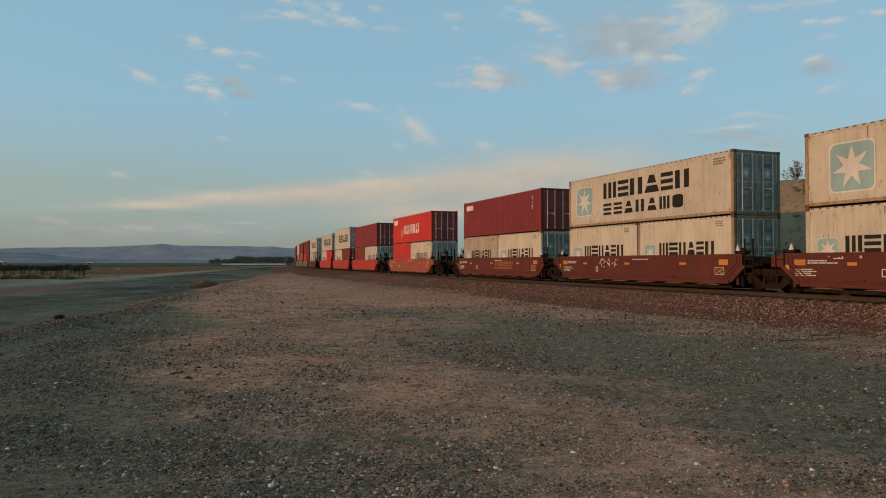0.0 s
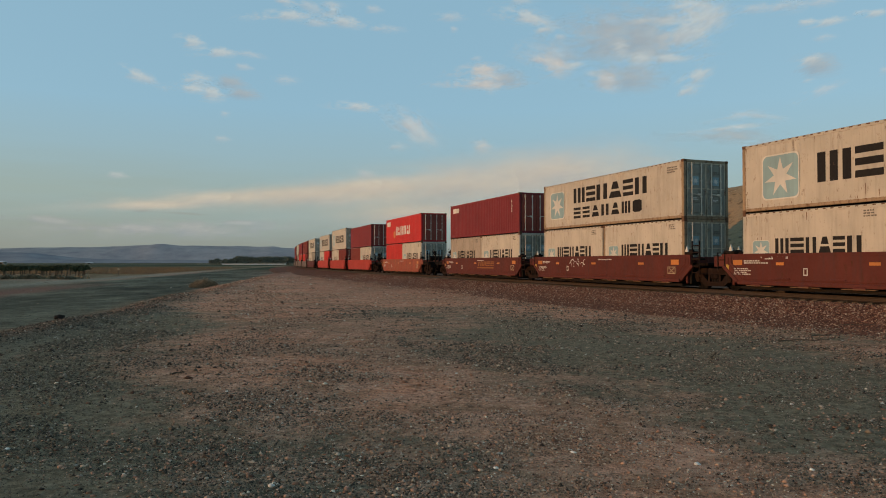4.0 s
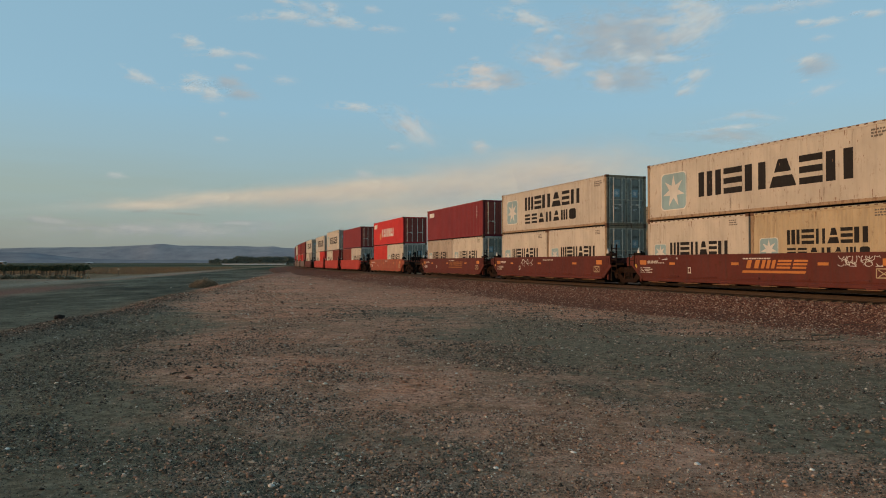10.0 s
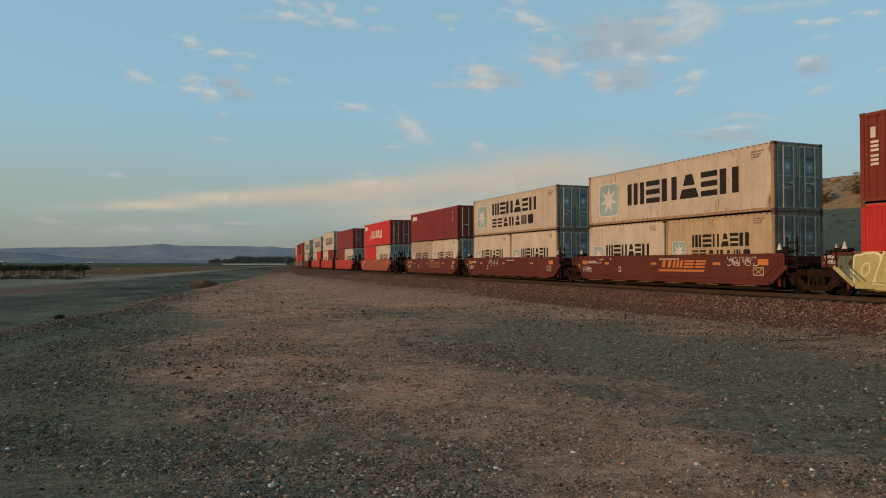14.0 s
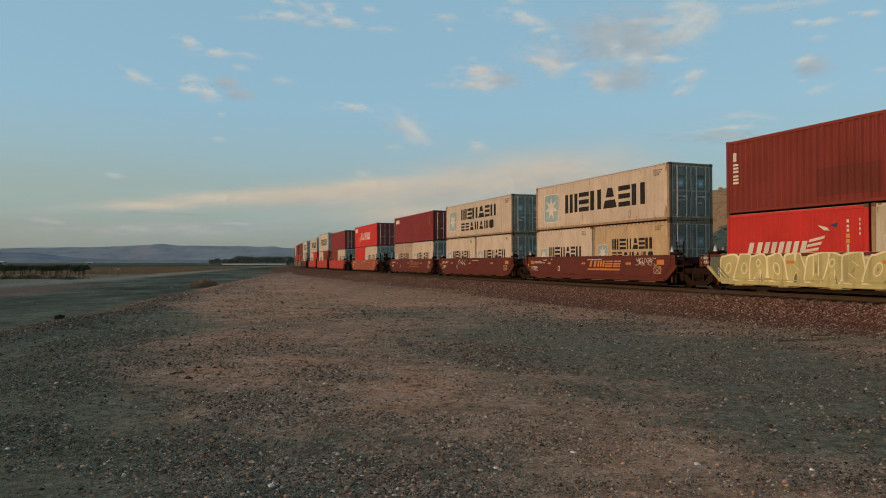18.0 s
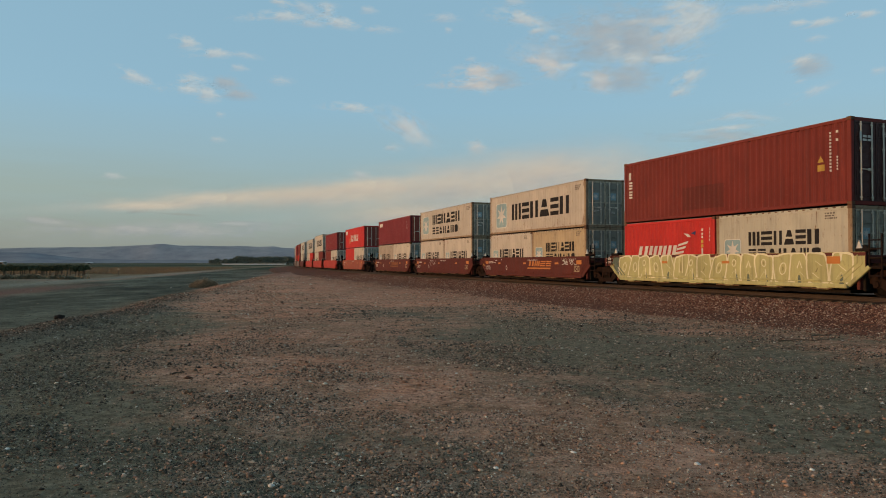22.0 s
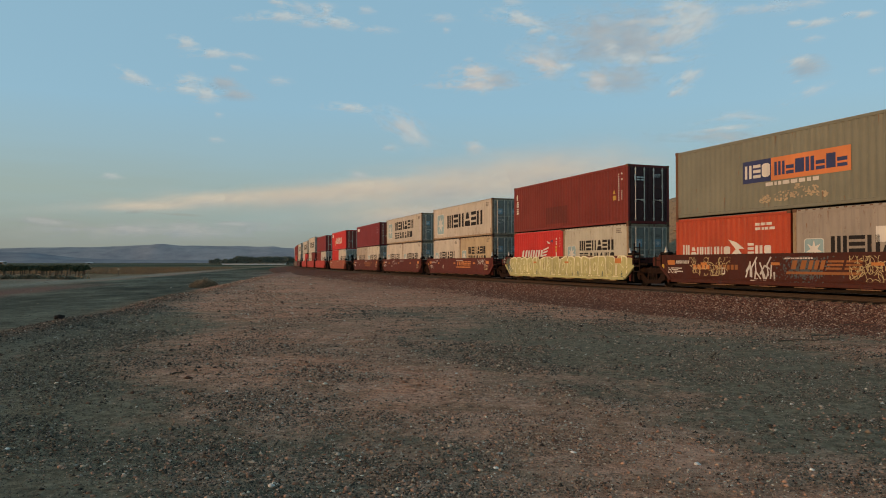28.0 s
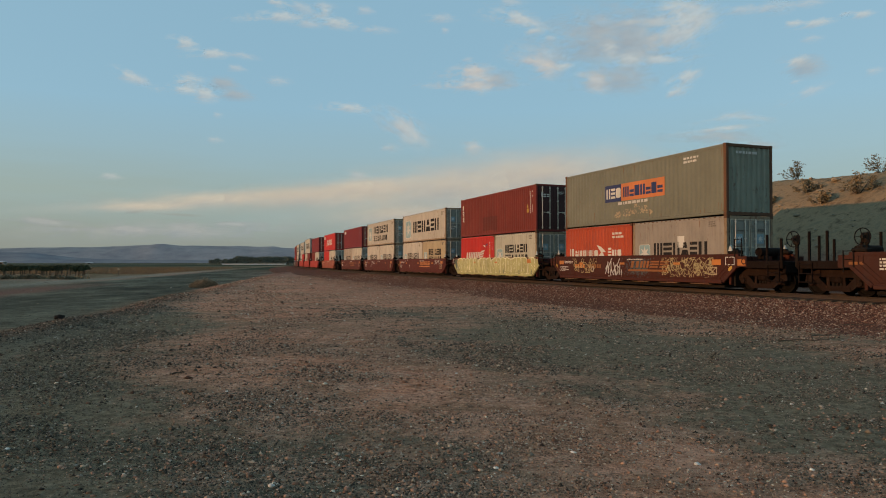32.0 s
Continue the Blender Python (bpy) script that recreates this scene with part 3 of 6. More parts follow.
    for sx in (-1, 1):
        d = put("door", mesh_of(("leaf", height), leaf), door_mat, root, (sx * 0.531, -hl + 0.05, 0.13))
        put("door_frame", mesh_of(("stiles", height), stiles), M_DOOR_STILE if door_mat == M_DOOR_BLUE else door_mat, d)
        if rods:
            for k in (-0.27, 0.24):
                bar = put("lock_rod", mesh_of(("rod", height), lambda: join(tube((0, 0, 0.02), (0, 0, door_h - 0.02), 0.026), *[block(-0.05, 0.05, -0.02, 0.03, z - 0.03, z + 0.03) for z in (0.12, door_h * 0.36, door_h * 0.66, door_h - 0.12)])), M_ROD, d, (k, -0.075, 0))
            put("door_handle", mesh_of(("handle",), lambda: join(tube((0, 0, 0), (0.42, 0, -0.02), 0.016), block(0.30, 0.46, -0.01, 0.03, -0.06, 0.03))), M_ROD, d, (-0.27, -0.10, 0.95 if height < 2.8 else 1.05))
    return root


# ---- well cars ----
def truck(parent, y, spin):
    """Two-axle truck: cast side frames, bolster, springs, wheelsets."""
    root = put("truck", mesh_of(("bolster",), lambda: join(block(-1.10, 1.10, -0.22, 0.22, 0.44, 0.66, 0.04), tube((0, 0, 0.66), (0, 0, 0.84), 0.26, 0.26, 16))), M_RUST, parent, (0, y, 0))

    def frame_side():
        g = []
        top = [(-1.20, 0.44), (-1.16, 0.68), (-0.70, 0.88), (0.70, 0.88), (1.16, 0.68), (1.20, 0.44), (0.80, 0.44), (0.70, 0.62), (-0.70, 0.62), (-0.80, 0.44)]
        g.append(prism(top[::-1], -0.08, 0.08))
        g.append(prism([(-0.52, 0.15), (0.52, 0.15), (0.52, 0.33), (-0.52, 0.33)], -0.08, 0.08))
        for s in (-1, 1):
            q = [(s * 0.70, 0.64), (s * 1.00, 0.50), (s * 0.52, 0.15), (s * 0.34, 0.31)]
            g.append(prism(q if s < 0 else q[::-1], -0.07, 0.07))
            q = [(s * 0.24, 0.33), (s * 0.36, 0.33), (s * 0.34, 0.62), (s * 0.24, 0.62)]
            g.append(prism(q if s > 0 else q[::-1], -0.07, 0.07))
            g.append(block(-0.10, 0.10, s * 0.89 - 0.14, s * 0.89 + 0.14, 0.30, 0.52, 0.03))
            g.append(moved(lathe([(0.0, -0.15), (0.10, -0.15), (0.12, -0.08), (0.12, 0.0)], 14), pose(0, s * 0.89, 0.42)))
        return join(*g)
    me = mesh_of(("sideframe",), frame_side)
    spring = mesh_of(("spring",), lambda: join(*[tube((0, k * 0.14, 0.33), (0, k * 0.14, 0.46), 0.055) for k in (-1, 0, 1)]))
    for s in (-1, 1):
        put("side_frame", me, M_FRAME, root, pose(s * 1.0, 0, 0, 0, 0, 0 if s < 0 else 180))
        put("spring_nest", spring, M_STEEL, root, (s * 1.0, 0, 0))
    wheel = mesh_of(("wheelset",), lambda: join(*[moved(lathe([(0.09, -0.06), (0.15, -0.05), (0.34, -0.02), (0.37, -0.07), (0.42, -0.07), (0.425, 0.03), (0.45, 0.04), (0.45, 0.07), (0.37, 0.07), (0.34, 0.02), (0.15, 0.05), (0.09, 0.06)], 28), pose(s * 0.76, 0, 0, 0, 0, 0 if s < 0 else 180)) for s in (-1, 1)], tube((-1.05, 0, 0), (1.05, 0, 0), 0.085, 0.085, 12)))
    for k in (-1, 1):
        ws = put("wheelset", wheel, M_WHEEL, root, (0, k * 0.89, 0.42))
        if spin:
            WHEELS.append((ws, k * 0.89))
    return root


WHEELS, TRAIN = [], []


def hand_wheel(parent, y, z, side):
    g = []
    n, r = 20, 0.28
    for k in range(n):
        a, b = 2 * math.pi * k / n, 2 * math.pi * (k + 1) / n
        g.append(tube((0, r * math.cos(a), r * math.sin(a)), (0, r * math.cos(b), r * math.sin(b)), 0.018, 0.018, 6))
    for k in range(5):
        a = 2 * math.pi * k / 5
        g.append(tube((0.0, 0, 0), (0.0, r * math.cos(a), r * math.sin(a)), 0.014, 0.014, 6))
    g.append(lathe([(0.0, -0.05), (0.06, -0.05), (0.06, 0.06), (0.0, 0.06)], 12))
    wheel = mesh_of(("handwheel",), lambda: join(*g))
    box = put("brake_stand", mesh_of(("brakestand",), lambda: join(block(-0.04, 0.14, -0.10, 0.10, -0.20, 0.14, 0.03), block(0.02, 0.12, -0.06, 0.06, -1.0, -0.18, 0.02))), M_STEEL, parent, (side, y, z))
    put("brake_wheel", wheel, M_STEEL, box, (-0.12, 0, 0))


LAST_CAR = "oxide-brown well car end with brake wheel and posts"


def well_car(label, mat, s0, front_end=False, rear_end=False, spin=True, marks=True):
    """One unit of a container well car; origin on the rails at its middle; +y leads."""
    root = tagged(new("well_car"), label, "railway wagon", "well cars of the train")
    poly = [(-7.35, 0.95), (-6.95, 0.95), (-6.45, 0.60), (-6.15, 0.36), (6.15, 0.36), (6.45, 0.60), (6.95, 0.95), (7.35, 0.95), (7.35, 1.36), (-7.35, 1.36)]
    tail = -7.35
    if not rear_end:
        tail = -6.74
        poly = [(tail, 0.86), (-6.45, 0.60)] + poly[3:9] + [(tail, 1.36)]
    sill = mesh_of(("sideplate", tail), lambda: prism(poly, -0.03, 0.03))
    chord = mesh_of(("topchord", tail), lambda: block(-0.036, 0.07, max(tail, -6.95), 6.95, 1.33, 1.45, 0.004))
    lower = mesh_of(("lowchord",), lambda: join(block(-0.09, 0.05, -6.1, 6.1, 0.28, 0.42, 0.02), *[block(-0.11, -0.02, y - 0.22, y + 0.22, 0.22, 0.34, 0.02) for y in (-5.2, -3.1, -1.0, 1.0, 3.1, 5.2)]))
    strut = mesh_of(("strut",), lambda: moved(block(-0.07, 0.05, -0.07, 0.07, -0.48, 0.48, 0.02), pose(0, 6.50, 0.68, -50)))
    for s in (-1, 1):
        turn = Matrix.Translation((s * 1.42, 0, 0)) @ Matrix.Diagonal((-s, 1, 1, 1))
        put("side_sill", sill, mat, root, turn)
        put("top_chord", chord, mat, root, turn)
        put("bottom_chord", lower, mat, root, turn)
        put("corner_strut", strut, mat, root, turn)
        put("corner_strut", strut, mat, root, turn @ Matrix.Scale(-1, 4, (0, 1, 0)))
    put("rub_rail", mesh_of(("rubrail",), lambda: join(block(-0.062, -0.02, -6.0, 6.0, 0.47, 0.505, 0.006), *[block(-0.075, -0.02, y - 0.3, y + 0.3, 0.50, 0.555, 0.012) for y in (-4.8, -2.6, -0.4, 1.8, 4.0)])), mat, root, (-1.42, 0, 0))
    for y in (-5.0, -3.0, -1.0, 1.0, 3.0, 5.0):
        put("side_ledge", mesh_of(("ledge",), lambda: block(-0.15, -0.02, -0.60, 0.60, 0.235, 0.262, 0.006)), M_LEDGE, root, (-1.42, y, 0), "lower ledge painted tan as sunlit")
    # Added pan: closes the gap below the well so that it stays dark.
    put("well_pan", mesh_of(("wellpan",), lambda: block(-1.34, 1.34, -6.1, 6.1, 0.11, 0.22, 0.02)), M_STEEL, root)
    put("well_floor", mesh_of(("wellfloor",), lambda: join(*[block(-1.38, 1.38, y - 0.25, y + 0.25, 0.30, 0.40, 0.02) for y in (-5.9, -3.0, 0, 3.0, 5.9)])), M_STEEL, root)
    bulk = mesh_of(("bulkhead",), lambda: join(block(-1.38, 1.38, -0.06, 0.06, 0.24, 1.36, 0.02), *[block(x - 0.05, x + 0.05, -0.12, 0.12, 0.42, 1.34, 0.01) for x in (-0.9, -0.3, 0.3, 0.9)]))
    deck = mesh_of(("deck",), lambda: join(block(-1.15, 1.15, -0.55, 0.50, 0.98, 1.10, 0.02), block(-0.32, 0.32, -0.55, 1.0, 0.80, 1.02, 0.03)))
    cone = mesh_of(("guide",), lambda: prism([(-0.10, 0), (0.10, 0), (0.0, 0.25)], -0.03, 0.03))
    guide = mesh_of(("guideblock",), lambda: join(block(-0.16, 0.16, -0.28, 0.28, 0, 0.14, 0.04), block(-0.10, 0.10, -0.10, 0.10, 0.1, 0.22, 0.03)))
    rung = mesh_of(("grab",), lambda: join(tube((0, 0, -0.3), (0, 0, 0.42), 0.022), tube((0, 0.36, -0.3), (0, 0.36, 0.42), 0.022), *[tube((0, 0, z), (0, 0.36, z), 0.016) for z in (-0.15, 0.12, 0.39)]))
    for s in (-1, 1):
        put("end_bulkhead", bulk, mat, root, (0, s * 6.42, 0))
        put("end_deck", deck, M_RUST, root, pose(0, s * 6.95, 0, 0, 0, 0 if s > 0 else 180))
        for q in (-1, 1):
            put("guide_block", guide, M_STEEL, root, (q * 1.28, s * 6.62, 1.45))
            if q < 0 and (s > 0 or rear_end):
                put("hand_hole", mesh_of(("handhole",), lambda: lathe([(0.075, -0.012), (0.10, -0.016), (0.125, -0.012), (0.10, -0.004), (0.075, -0.012)], 16)), mat, root, (-1.452, s * 7.22, 1.16))
            if q < 0:
                for dq in (0.16, 0.32):
                    put("end_bead", mesh_of(("bead", s), lambda: join(moved(block(-0.012, 0.012, -0.022, 0.022, -0.46, 0.46, 0.006), pose(0, 0, 0, -50 if s > 0 else 50)), block(-0.012, 0.012, -0.022 + s * 0.35, 0.022 + s * 0.35, 0.28, 0.55, 0.006))), mat, root, (-1.458, s * (6.42 - dq), 0.74 + dq * 0.25))
            if label != LAST_CAR:
                put("guide_cone", cone, M_WHITE_INK, root, (q * 1.40, s * 6.50, 1.57), "white triangular guide plate")
        if s < 0 and not rear_end:
            put("ladder", mesh_of(("corner_ladder",), lambda: join(*[tube((0, y, 0.62), (0, y, 2.02), 0.028, 0.028, 8) for y in (0.0, 0.42)], *[block(-0.03, 0.03, 0.0, 0.42, z - 0.02, z + 0.02, 0.006) for z in (0.70, 0.98, 1.26, 1.54, 1.82)], block(0.02, 0.30, -0.02, 0.44, 0.92, 1.0, 0.01), block(0.02, 0.30, -0.02, 0.44, 1.22, 1.29, 0.01))), M_FRAME, root, (-1.44, -7.28, 0))
        else:
            put("ladder", rung, M_STEEL, root, (-1.47, s * 6.95 - 0.18, 1.62 if s < 0 else 1.1))
    # Rigging, plus added plates that fill the gap under the deck with dark.
    rig = mesh_of(("rigging",), lambda: join(block(-0.45, 0.45, -1.2, 1.0, 0.50, 0.82, 0.04), block(-1.25, 1.25, -0.72, -0.62, 0.20, 0.98, 0.02), block(-0.9, 0.9, 0.95, 1.05, 0.45, 0.98, 0.02), block(0.55, 0.75, -0.9, 0.4, 0.30, 0.70, 0.03), tube((-0.9, -0.6, 0.45), (-0.9, 0.9, 0.62), 0.03)))
    for s in (-1, 1):
        put("brake_rigging", rig, M_STEEL, root, pose(0, s * 7.2, 0, 0, 0, 0 if s > 0 else 180))
    for s, end in ((1, front_end), (-1, rear_end)):
        if end:
            flip = pose(0, 0, 0, 0, 0, 0 if s > 0 else 180)
            put("end_platform", mesh_of(("platform",), lambda: join(block(-1.40, 1.40, 7.30, 9.0, 1.02, 1.16, 0.02), block(-1.42, -1.34, 7.2, 9.0, 0.90, 1.18, 0.02), block(1.34, 1.42, 7.2, 9.0, 0.90, 1.18, 0.02), block(-0.30, 0.30, 7.2, 9.15, 0.72, 1.04, 0.03), block(-1.30, 1.30, 8.86, 9.02, 0.72, 1.04, 0.03))), M_RUST, root, flip)
            put("coupler", mesh_of(("coupler",), lambda: join(block(-0.13, 0.13, 9.0, 9.55, 0.76, 0.98, 0.05), block(-0.20, 0.22, 9.50, 9.80, 0.72, 1.02, 0.07), tube((0.45, 9.0, 0.85), (0.40, 9.6, 0.45), 0.035))), M_STEEL, root, flip)
            for yy, hgt in (((7.85, 1.05), (8.55, 1.05)) if s > 0 else ((8.20, 1.0), (8.85, 0.85))):
                for q in (-1, 1):
                    put("stanchion", mesh_of(("stanchion", hgt), lambda: block(-0.038, 0.038, -0.042, 0.042, 0, hgt, 0.012)), M_RUST, root, (q * 1.30, s * yy, 1.14))
            put("air_tank", mesh_of(("tank",), lambda: join(tube((-0.5, 0, 0), (0.5, 0, 0), 0.17, 0.17, 16), block(-0.4, -0.3, -0.15, 0.15, -0.3, -0.1), block(0.3, 0.4, -0.15, 0.15, -0.3, -0.1))), M_RUST, root, (-0.2, s * 7.2, 1.52))
            put("step_ladder", mesh_of(("step",), lambda: join(*[block(-0.03, 0.03, -0.25, 0.25, z, z + 0.04) for z in (0.42, 0.72, 1.02)], block(-0.03, 0.03, -0.28, -0.24, 0.40, 1.12), block(-0.03, 0.03, 0.24, 0.28, 0.40, 1.12))), M_RUST, root, (-1.43, s * 8.6, 0.0))
            if s < 0 or not rear_end:
                hand_wheel(root, 6.75 if s > 0 else -9.15, 1.95, -0.95)
            truck(root, s * 7.72, spin)
        elif s < 0:
            truck(root, -7.72, spin)
    if marks:
        x = -1.45 - 0.002
        rect = lambda y, z, w, h: prism([(y, z), (y - w, z), (y - w, z + h), (y, z + h)][::-1], x - 0.004, x)
        for y, w, h in ((6.35, 0.46, 0.20), (4.3, 0.34, 0.10), (0.70, 0.38, 0.10), (-3.2, 0.42, 0.10), (-5.52, 0.50, 0.22)):
            part("reflector", rect(y, 1.02, w, h), M_ORANGE_INK, root, "orange reflective marking")
        part("sticker", rect(6.72, 0.84, 0.15, 0.20), M_YELLOW_INK, root, "pale yellow sticker")
        rng = random.Random(int(s0 * 10))
        part("stencil", small_bars(rng, 5.8, 1.20, 2, 1.2, 0.045, 0, x=-1.455), M_WHITE_INK, root, "small white stencilled bars")
        part("stencil", small_bars(rng, 6.3, 0.90, 4, 0.9, 0.04, 0, x=-1.455), M_WHITE_INK, root)
        x2 = -1.4535
        bar = lambda ya, za, yb, zb: ([(x2, ya, za - 0.018), (x2, yb, zb - 0.018), (x2, yb, zb + 0.018), (x2, ya, za + 0.018)], [(0, 1, 2, 3)])
        up = lambda y, za, zb: ([(x2, y - 0.018, za), (x2, y + 0.018, za), (x2, y + 0.018, zb), (x2, y - 0.018, zb)], [(0, 1, 2, 3)])
        part("stencil", join(bar(-5.80, 0.64, -5.30, 0.64), bar(-5.80, 0.92, -5.30, 0.92), up(-5.79, 0.64, 0.92), up(-5.31, 0.64, 0.92), bar(-5.73, 0.66, -5.37, 0.88), bar(-5.73, 0.88, -5.37, 0.66)), M_CREAM_OLD, root, "cream square stencil")
        part("stencil", join(up(3.12, 0.66, 0.92), up(2.98, 0.66, 0.92), bar(2.97, 0.68, 3.13, 0.68), bar(2.97, 0.90, 3.13, 0.90)), M_WHITE_INK, root)
        part("stencil", small_bars(rng, 0.1, 1.29, 1, 1.3, 0.05, 0, x=-1.455), M_WHITE_INK, root)
    TRAIN.append((root, s0, 0.0))
    return root


def railway_emblem(root, y, z, mat=None):
    """Slanted orange bars over a long slanted stroke."""
    x = -1.452
    word(root, y, z, 0.31, "QPEE", [0.62, 0.62, 0.60, 0.58], 0.09, mat or M_ORANGE_INK, 0, "slanted orange bar", -0.30, x)
    part("lettering", paint_strip(y - 2.65, y + 0.20, z - 0.17, z - 0.08, 0, -0.5, x), mat or M_ORANGE_INK, root, "long orange stroke")


def scribble(rng, y0, y1, z0, z1, n, r, x=-1.453):
    """Spray-paint loops: short crooked strokes."""
    g = []
    for _ in range(n):
        y, z = rng.uniform(y0, y1), rng.uniform(z0, z1)
        a = rng.uniform(0, 6.28)
        pts = []
        for k in range(rng.randint(4, 8)):
            pts.append((min(max(y, y0), y1), min(max(z, z0), z1)))
            a += rng.uniform(0.3, 1.2)
            y += 0.10 * math.cos(a)
            z += 0.12 * math.sin(a)
        for (ya, za), (yb, zb) in zip(pts, pts[1:]):
            d = math.hypot(yb - ya, zb - za)
            if d < 0.02:
                continue
            ny, nz = -(zb - za) / d * r, (yb - ya) / d * r
            xx = x - rng.uniform(0, 0.003)
            g.append(([(xx, ya + ny, za + nz), (xx, yb + ny, zb + nz), (xx, yb - ny, zb - nz), (xx, ya - ny, za - nz)], [(0, 1, 2, 3)]))
    return join(*g)


def slashes(rng, y0, y1, z0, z1, n, half, x):
    """Steep angular spray strokes, bent once, as flat strips."""
    g = []
    for k in range(n):
        cy = y0 + (y1 - y0) * (k + rng.uniform(0, 1)) / n
        pts = [(cy, rng.uniform(z0, z0 + 0.45 * (z1 - z0)))]
        for _ in range(rng.choice((1, 2, 2))):
            py, pz = pts[-1]
            pts.append((min(max(py + rng.uniform(-0.30, 0.30), y0), y1), min(max(pz + rng.choice((1, 1, -0.6)) * rng.uniform(0.25, 0.7) * (z1 - z0), z0), z1)))
        for (ya, za), (yb, zb) in zip(pts, pts[1:]):
            l = math.hypot(yb - ya, zb - za) + 1e-6
            ny, nz = -(zb - za) / l * half, (yb - ya) / l * half
            g.append(([(x, ya + ny, za + nz), (x, yb + ny, zb + nz), (x, yb - ny, zb - nz), (x, ya - ny, za - nz)], [(0, 1, 2, 3)]))
    return join(*g)


def bubble_row(rng, y0, y1, z0, z1, kinds, x=-1.459):
    """Fat sprayed shapes crowded in a row: fills, pale rims and small marks within."""
    fill, rim, hole, gap = [], [], [], []
    n = len(kinds)
    w, h = (y1 - y0) / n, z1 - z0
    for k in range(n):
        cy, cz = y1 - (k + 0.5 + rng.uniform(-0.12, 0.12)) * w, (z0 + z1) / 2
        slant, taper = rng.uniform(-0.28, 0.28), rng.uniform(-0.22, 0.22)
        m, phase = 28, rng.uniform(0, 6.28)
        legs = kinds[k] in "xpa"
        xx = x - 0.0012 * (k % 3)

        def point(i, q):
            a = 2 * math.pi * i / m
            c, t = math.cos(a), math.sin(a)
            r = q * (1 + 0.07 * math.sin(3 * a + phase) + 0.05 * math.sin(5 * a - phase))
            py = math.copysign(abs(c) ** 0.55, c) * r * w * 0.56
            pz = math.copysign(abs(t) ** 0.45, t) * r * h * 0.50
            if legs and t < -0.6 and abs(c) < 0.42:
                pz += (0.42 - abs(c)) * 0.95 * h * q
            py = py * (1 + taper * 2 * pz / h) + slant * pz
            return xx, cy + py, min(max(cz + pz, z0), z1)
        outer, inner = [point(i, 1.02) for i in range(m)], [point(i, 0.89) for i in range(m)]
        centre = (xx, cy + slant * 0.1 * h, cz + 0.1 * h)
        fill.append((inner + [centre], [(m, (i + 1) % m, i) for i in range(m)]))
        rim.append((outer + inner, [(i, (i + 1) % m, m + (i + 1) % m, m + i) for i in range(m)]))
        kind = kinds[k % len(kinds)]

        def ring(ry, rz, hy, hz, thick, to):
            pts = [(xx - 0.002, hy + (ry + e) * math.cos(i * 0.449) + slant * rz * math.sin(i * 0.449), hz + (rz + e) * math.sin(i * 0.449)) for e in (0.0, -thick) for i in range(14)]
            to.append((pts, [(i, (i + 1) % 14, 14 + (i + 1) % 14, 14 + i) for i in range(14)]))

        def stroke(ya, za, yb, zb, half, to):
            to.append(([(xx - 0.002, ya - half, za), (xx - 0.002, ya + half, za), (xx - 0.002, yb + half * 0.4, zb), (xx - 0.002, yb - half * 0.4, zb)], [(0, 1, 2, 3)]))
        if kind in "ob":
            ring(0.20 * w, 0.20 * h, cy, cz, 0.036, rim)
            ring(0.05 * w, 0.06 * h, cy, cz, 0.03, hole)
        elif kind == "p":
            ring(0.15 * w, 0.13 * h, cy, cz + 0.18 * h, 0.034, rim)
            ring(0.04 * w, 0.05 * h, cy, cz + 0.18 * h, 0.025, hole)
            stroke(cy - 0.10 * w, cz - 0.02 * h, cy - 0.16 * w, z0 + 0.04, 0.024, rim)
            stroke(cy - 0.22 * w, z0 + 0.02, cy - 0.16 * w, z0 + 0.30 * h, 0.05, gap)
        elif kind == "u":
            stroke(cy, cz - 0.12 * h, cy, cz + 0.22 * h, 0.05, hole)
            stroke(cy - 0.12 * w, cz - 0.2 * h, cy - 0.14 * w, z1 - 0.03, 0.024, rim)
            stroke(cy + 0.14 * w, cz - 0.2 * h, cy + 0.13 * w, z1 - 0.03, 0.024, rim)
        elif kind == "a":
            stroke(cy, z0 + 0.02, cy + 0.02, z0 + 0.30 * h, 0.09, gap)
            stroke(cy - 0.10, cz + 0.02 * h, cy, cz + 0.25 * h, 0.024, rim)
            stroke(cy + 0.10, cz + 0.02 * h, cy, cz + 0.25 * h, 0.024, rim)
        elif kind == "s":
            stroke(cy - 0.24 * w, cz + 0.10 * h, cy + 0.10 * w, cz + 0.25 * h, 0.03, rim)
            stroke(cy + 0.24 * w, cz - 0.12 * h, cy - 0.10 * w, cz - 0.28 * h, 0.03, rim)
            stroke(cy + 0.05, cz - 0.10 * h, cy - 0.05, cz + 0.04 * h, 0.035, hole)
        else:
            stroke(cy, z0 + 0.02, cy - 0.02, z0 + 0.34 * h, 0.09, gap)
            stroke(cy, z1 - 0.02, cy + 0.02, z1 - 0.26 * h, 0.06, rim)
            stroke(cy - 0.22 * w, cz - 0.05 * h, cy + 0.18 * w, cz + 0.16 * h, 0.024, rim)
    return join(*fill), join(*rim), join(*hole), join(*gap)


FLOOR, STD, HIGH, L40, L20 = 0.41, 2.591, 2.896, 12.192, 6.058


def load(s, upper, left, right):
    """Sets the upper box and the two lower ones on the car at s."""
    TRAIN.append((upper, s, 0.0))
    upper["z"] = FLOOR + STD
    TRAIN.append((left, s + 3.065, 0.0))
    TRAIN.append((right, s - 3.065, 0.0))
    left["z"] = right["z"] = FLOOR


CREAM_LABEL = "cream steel shipping container, rust-streaked, with black lettering blocks"


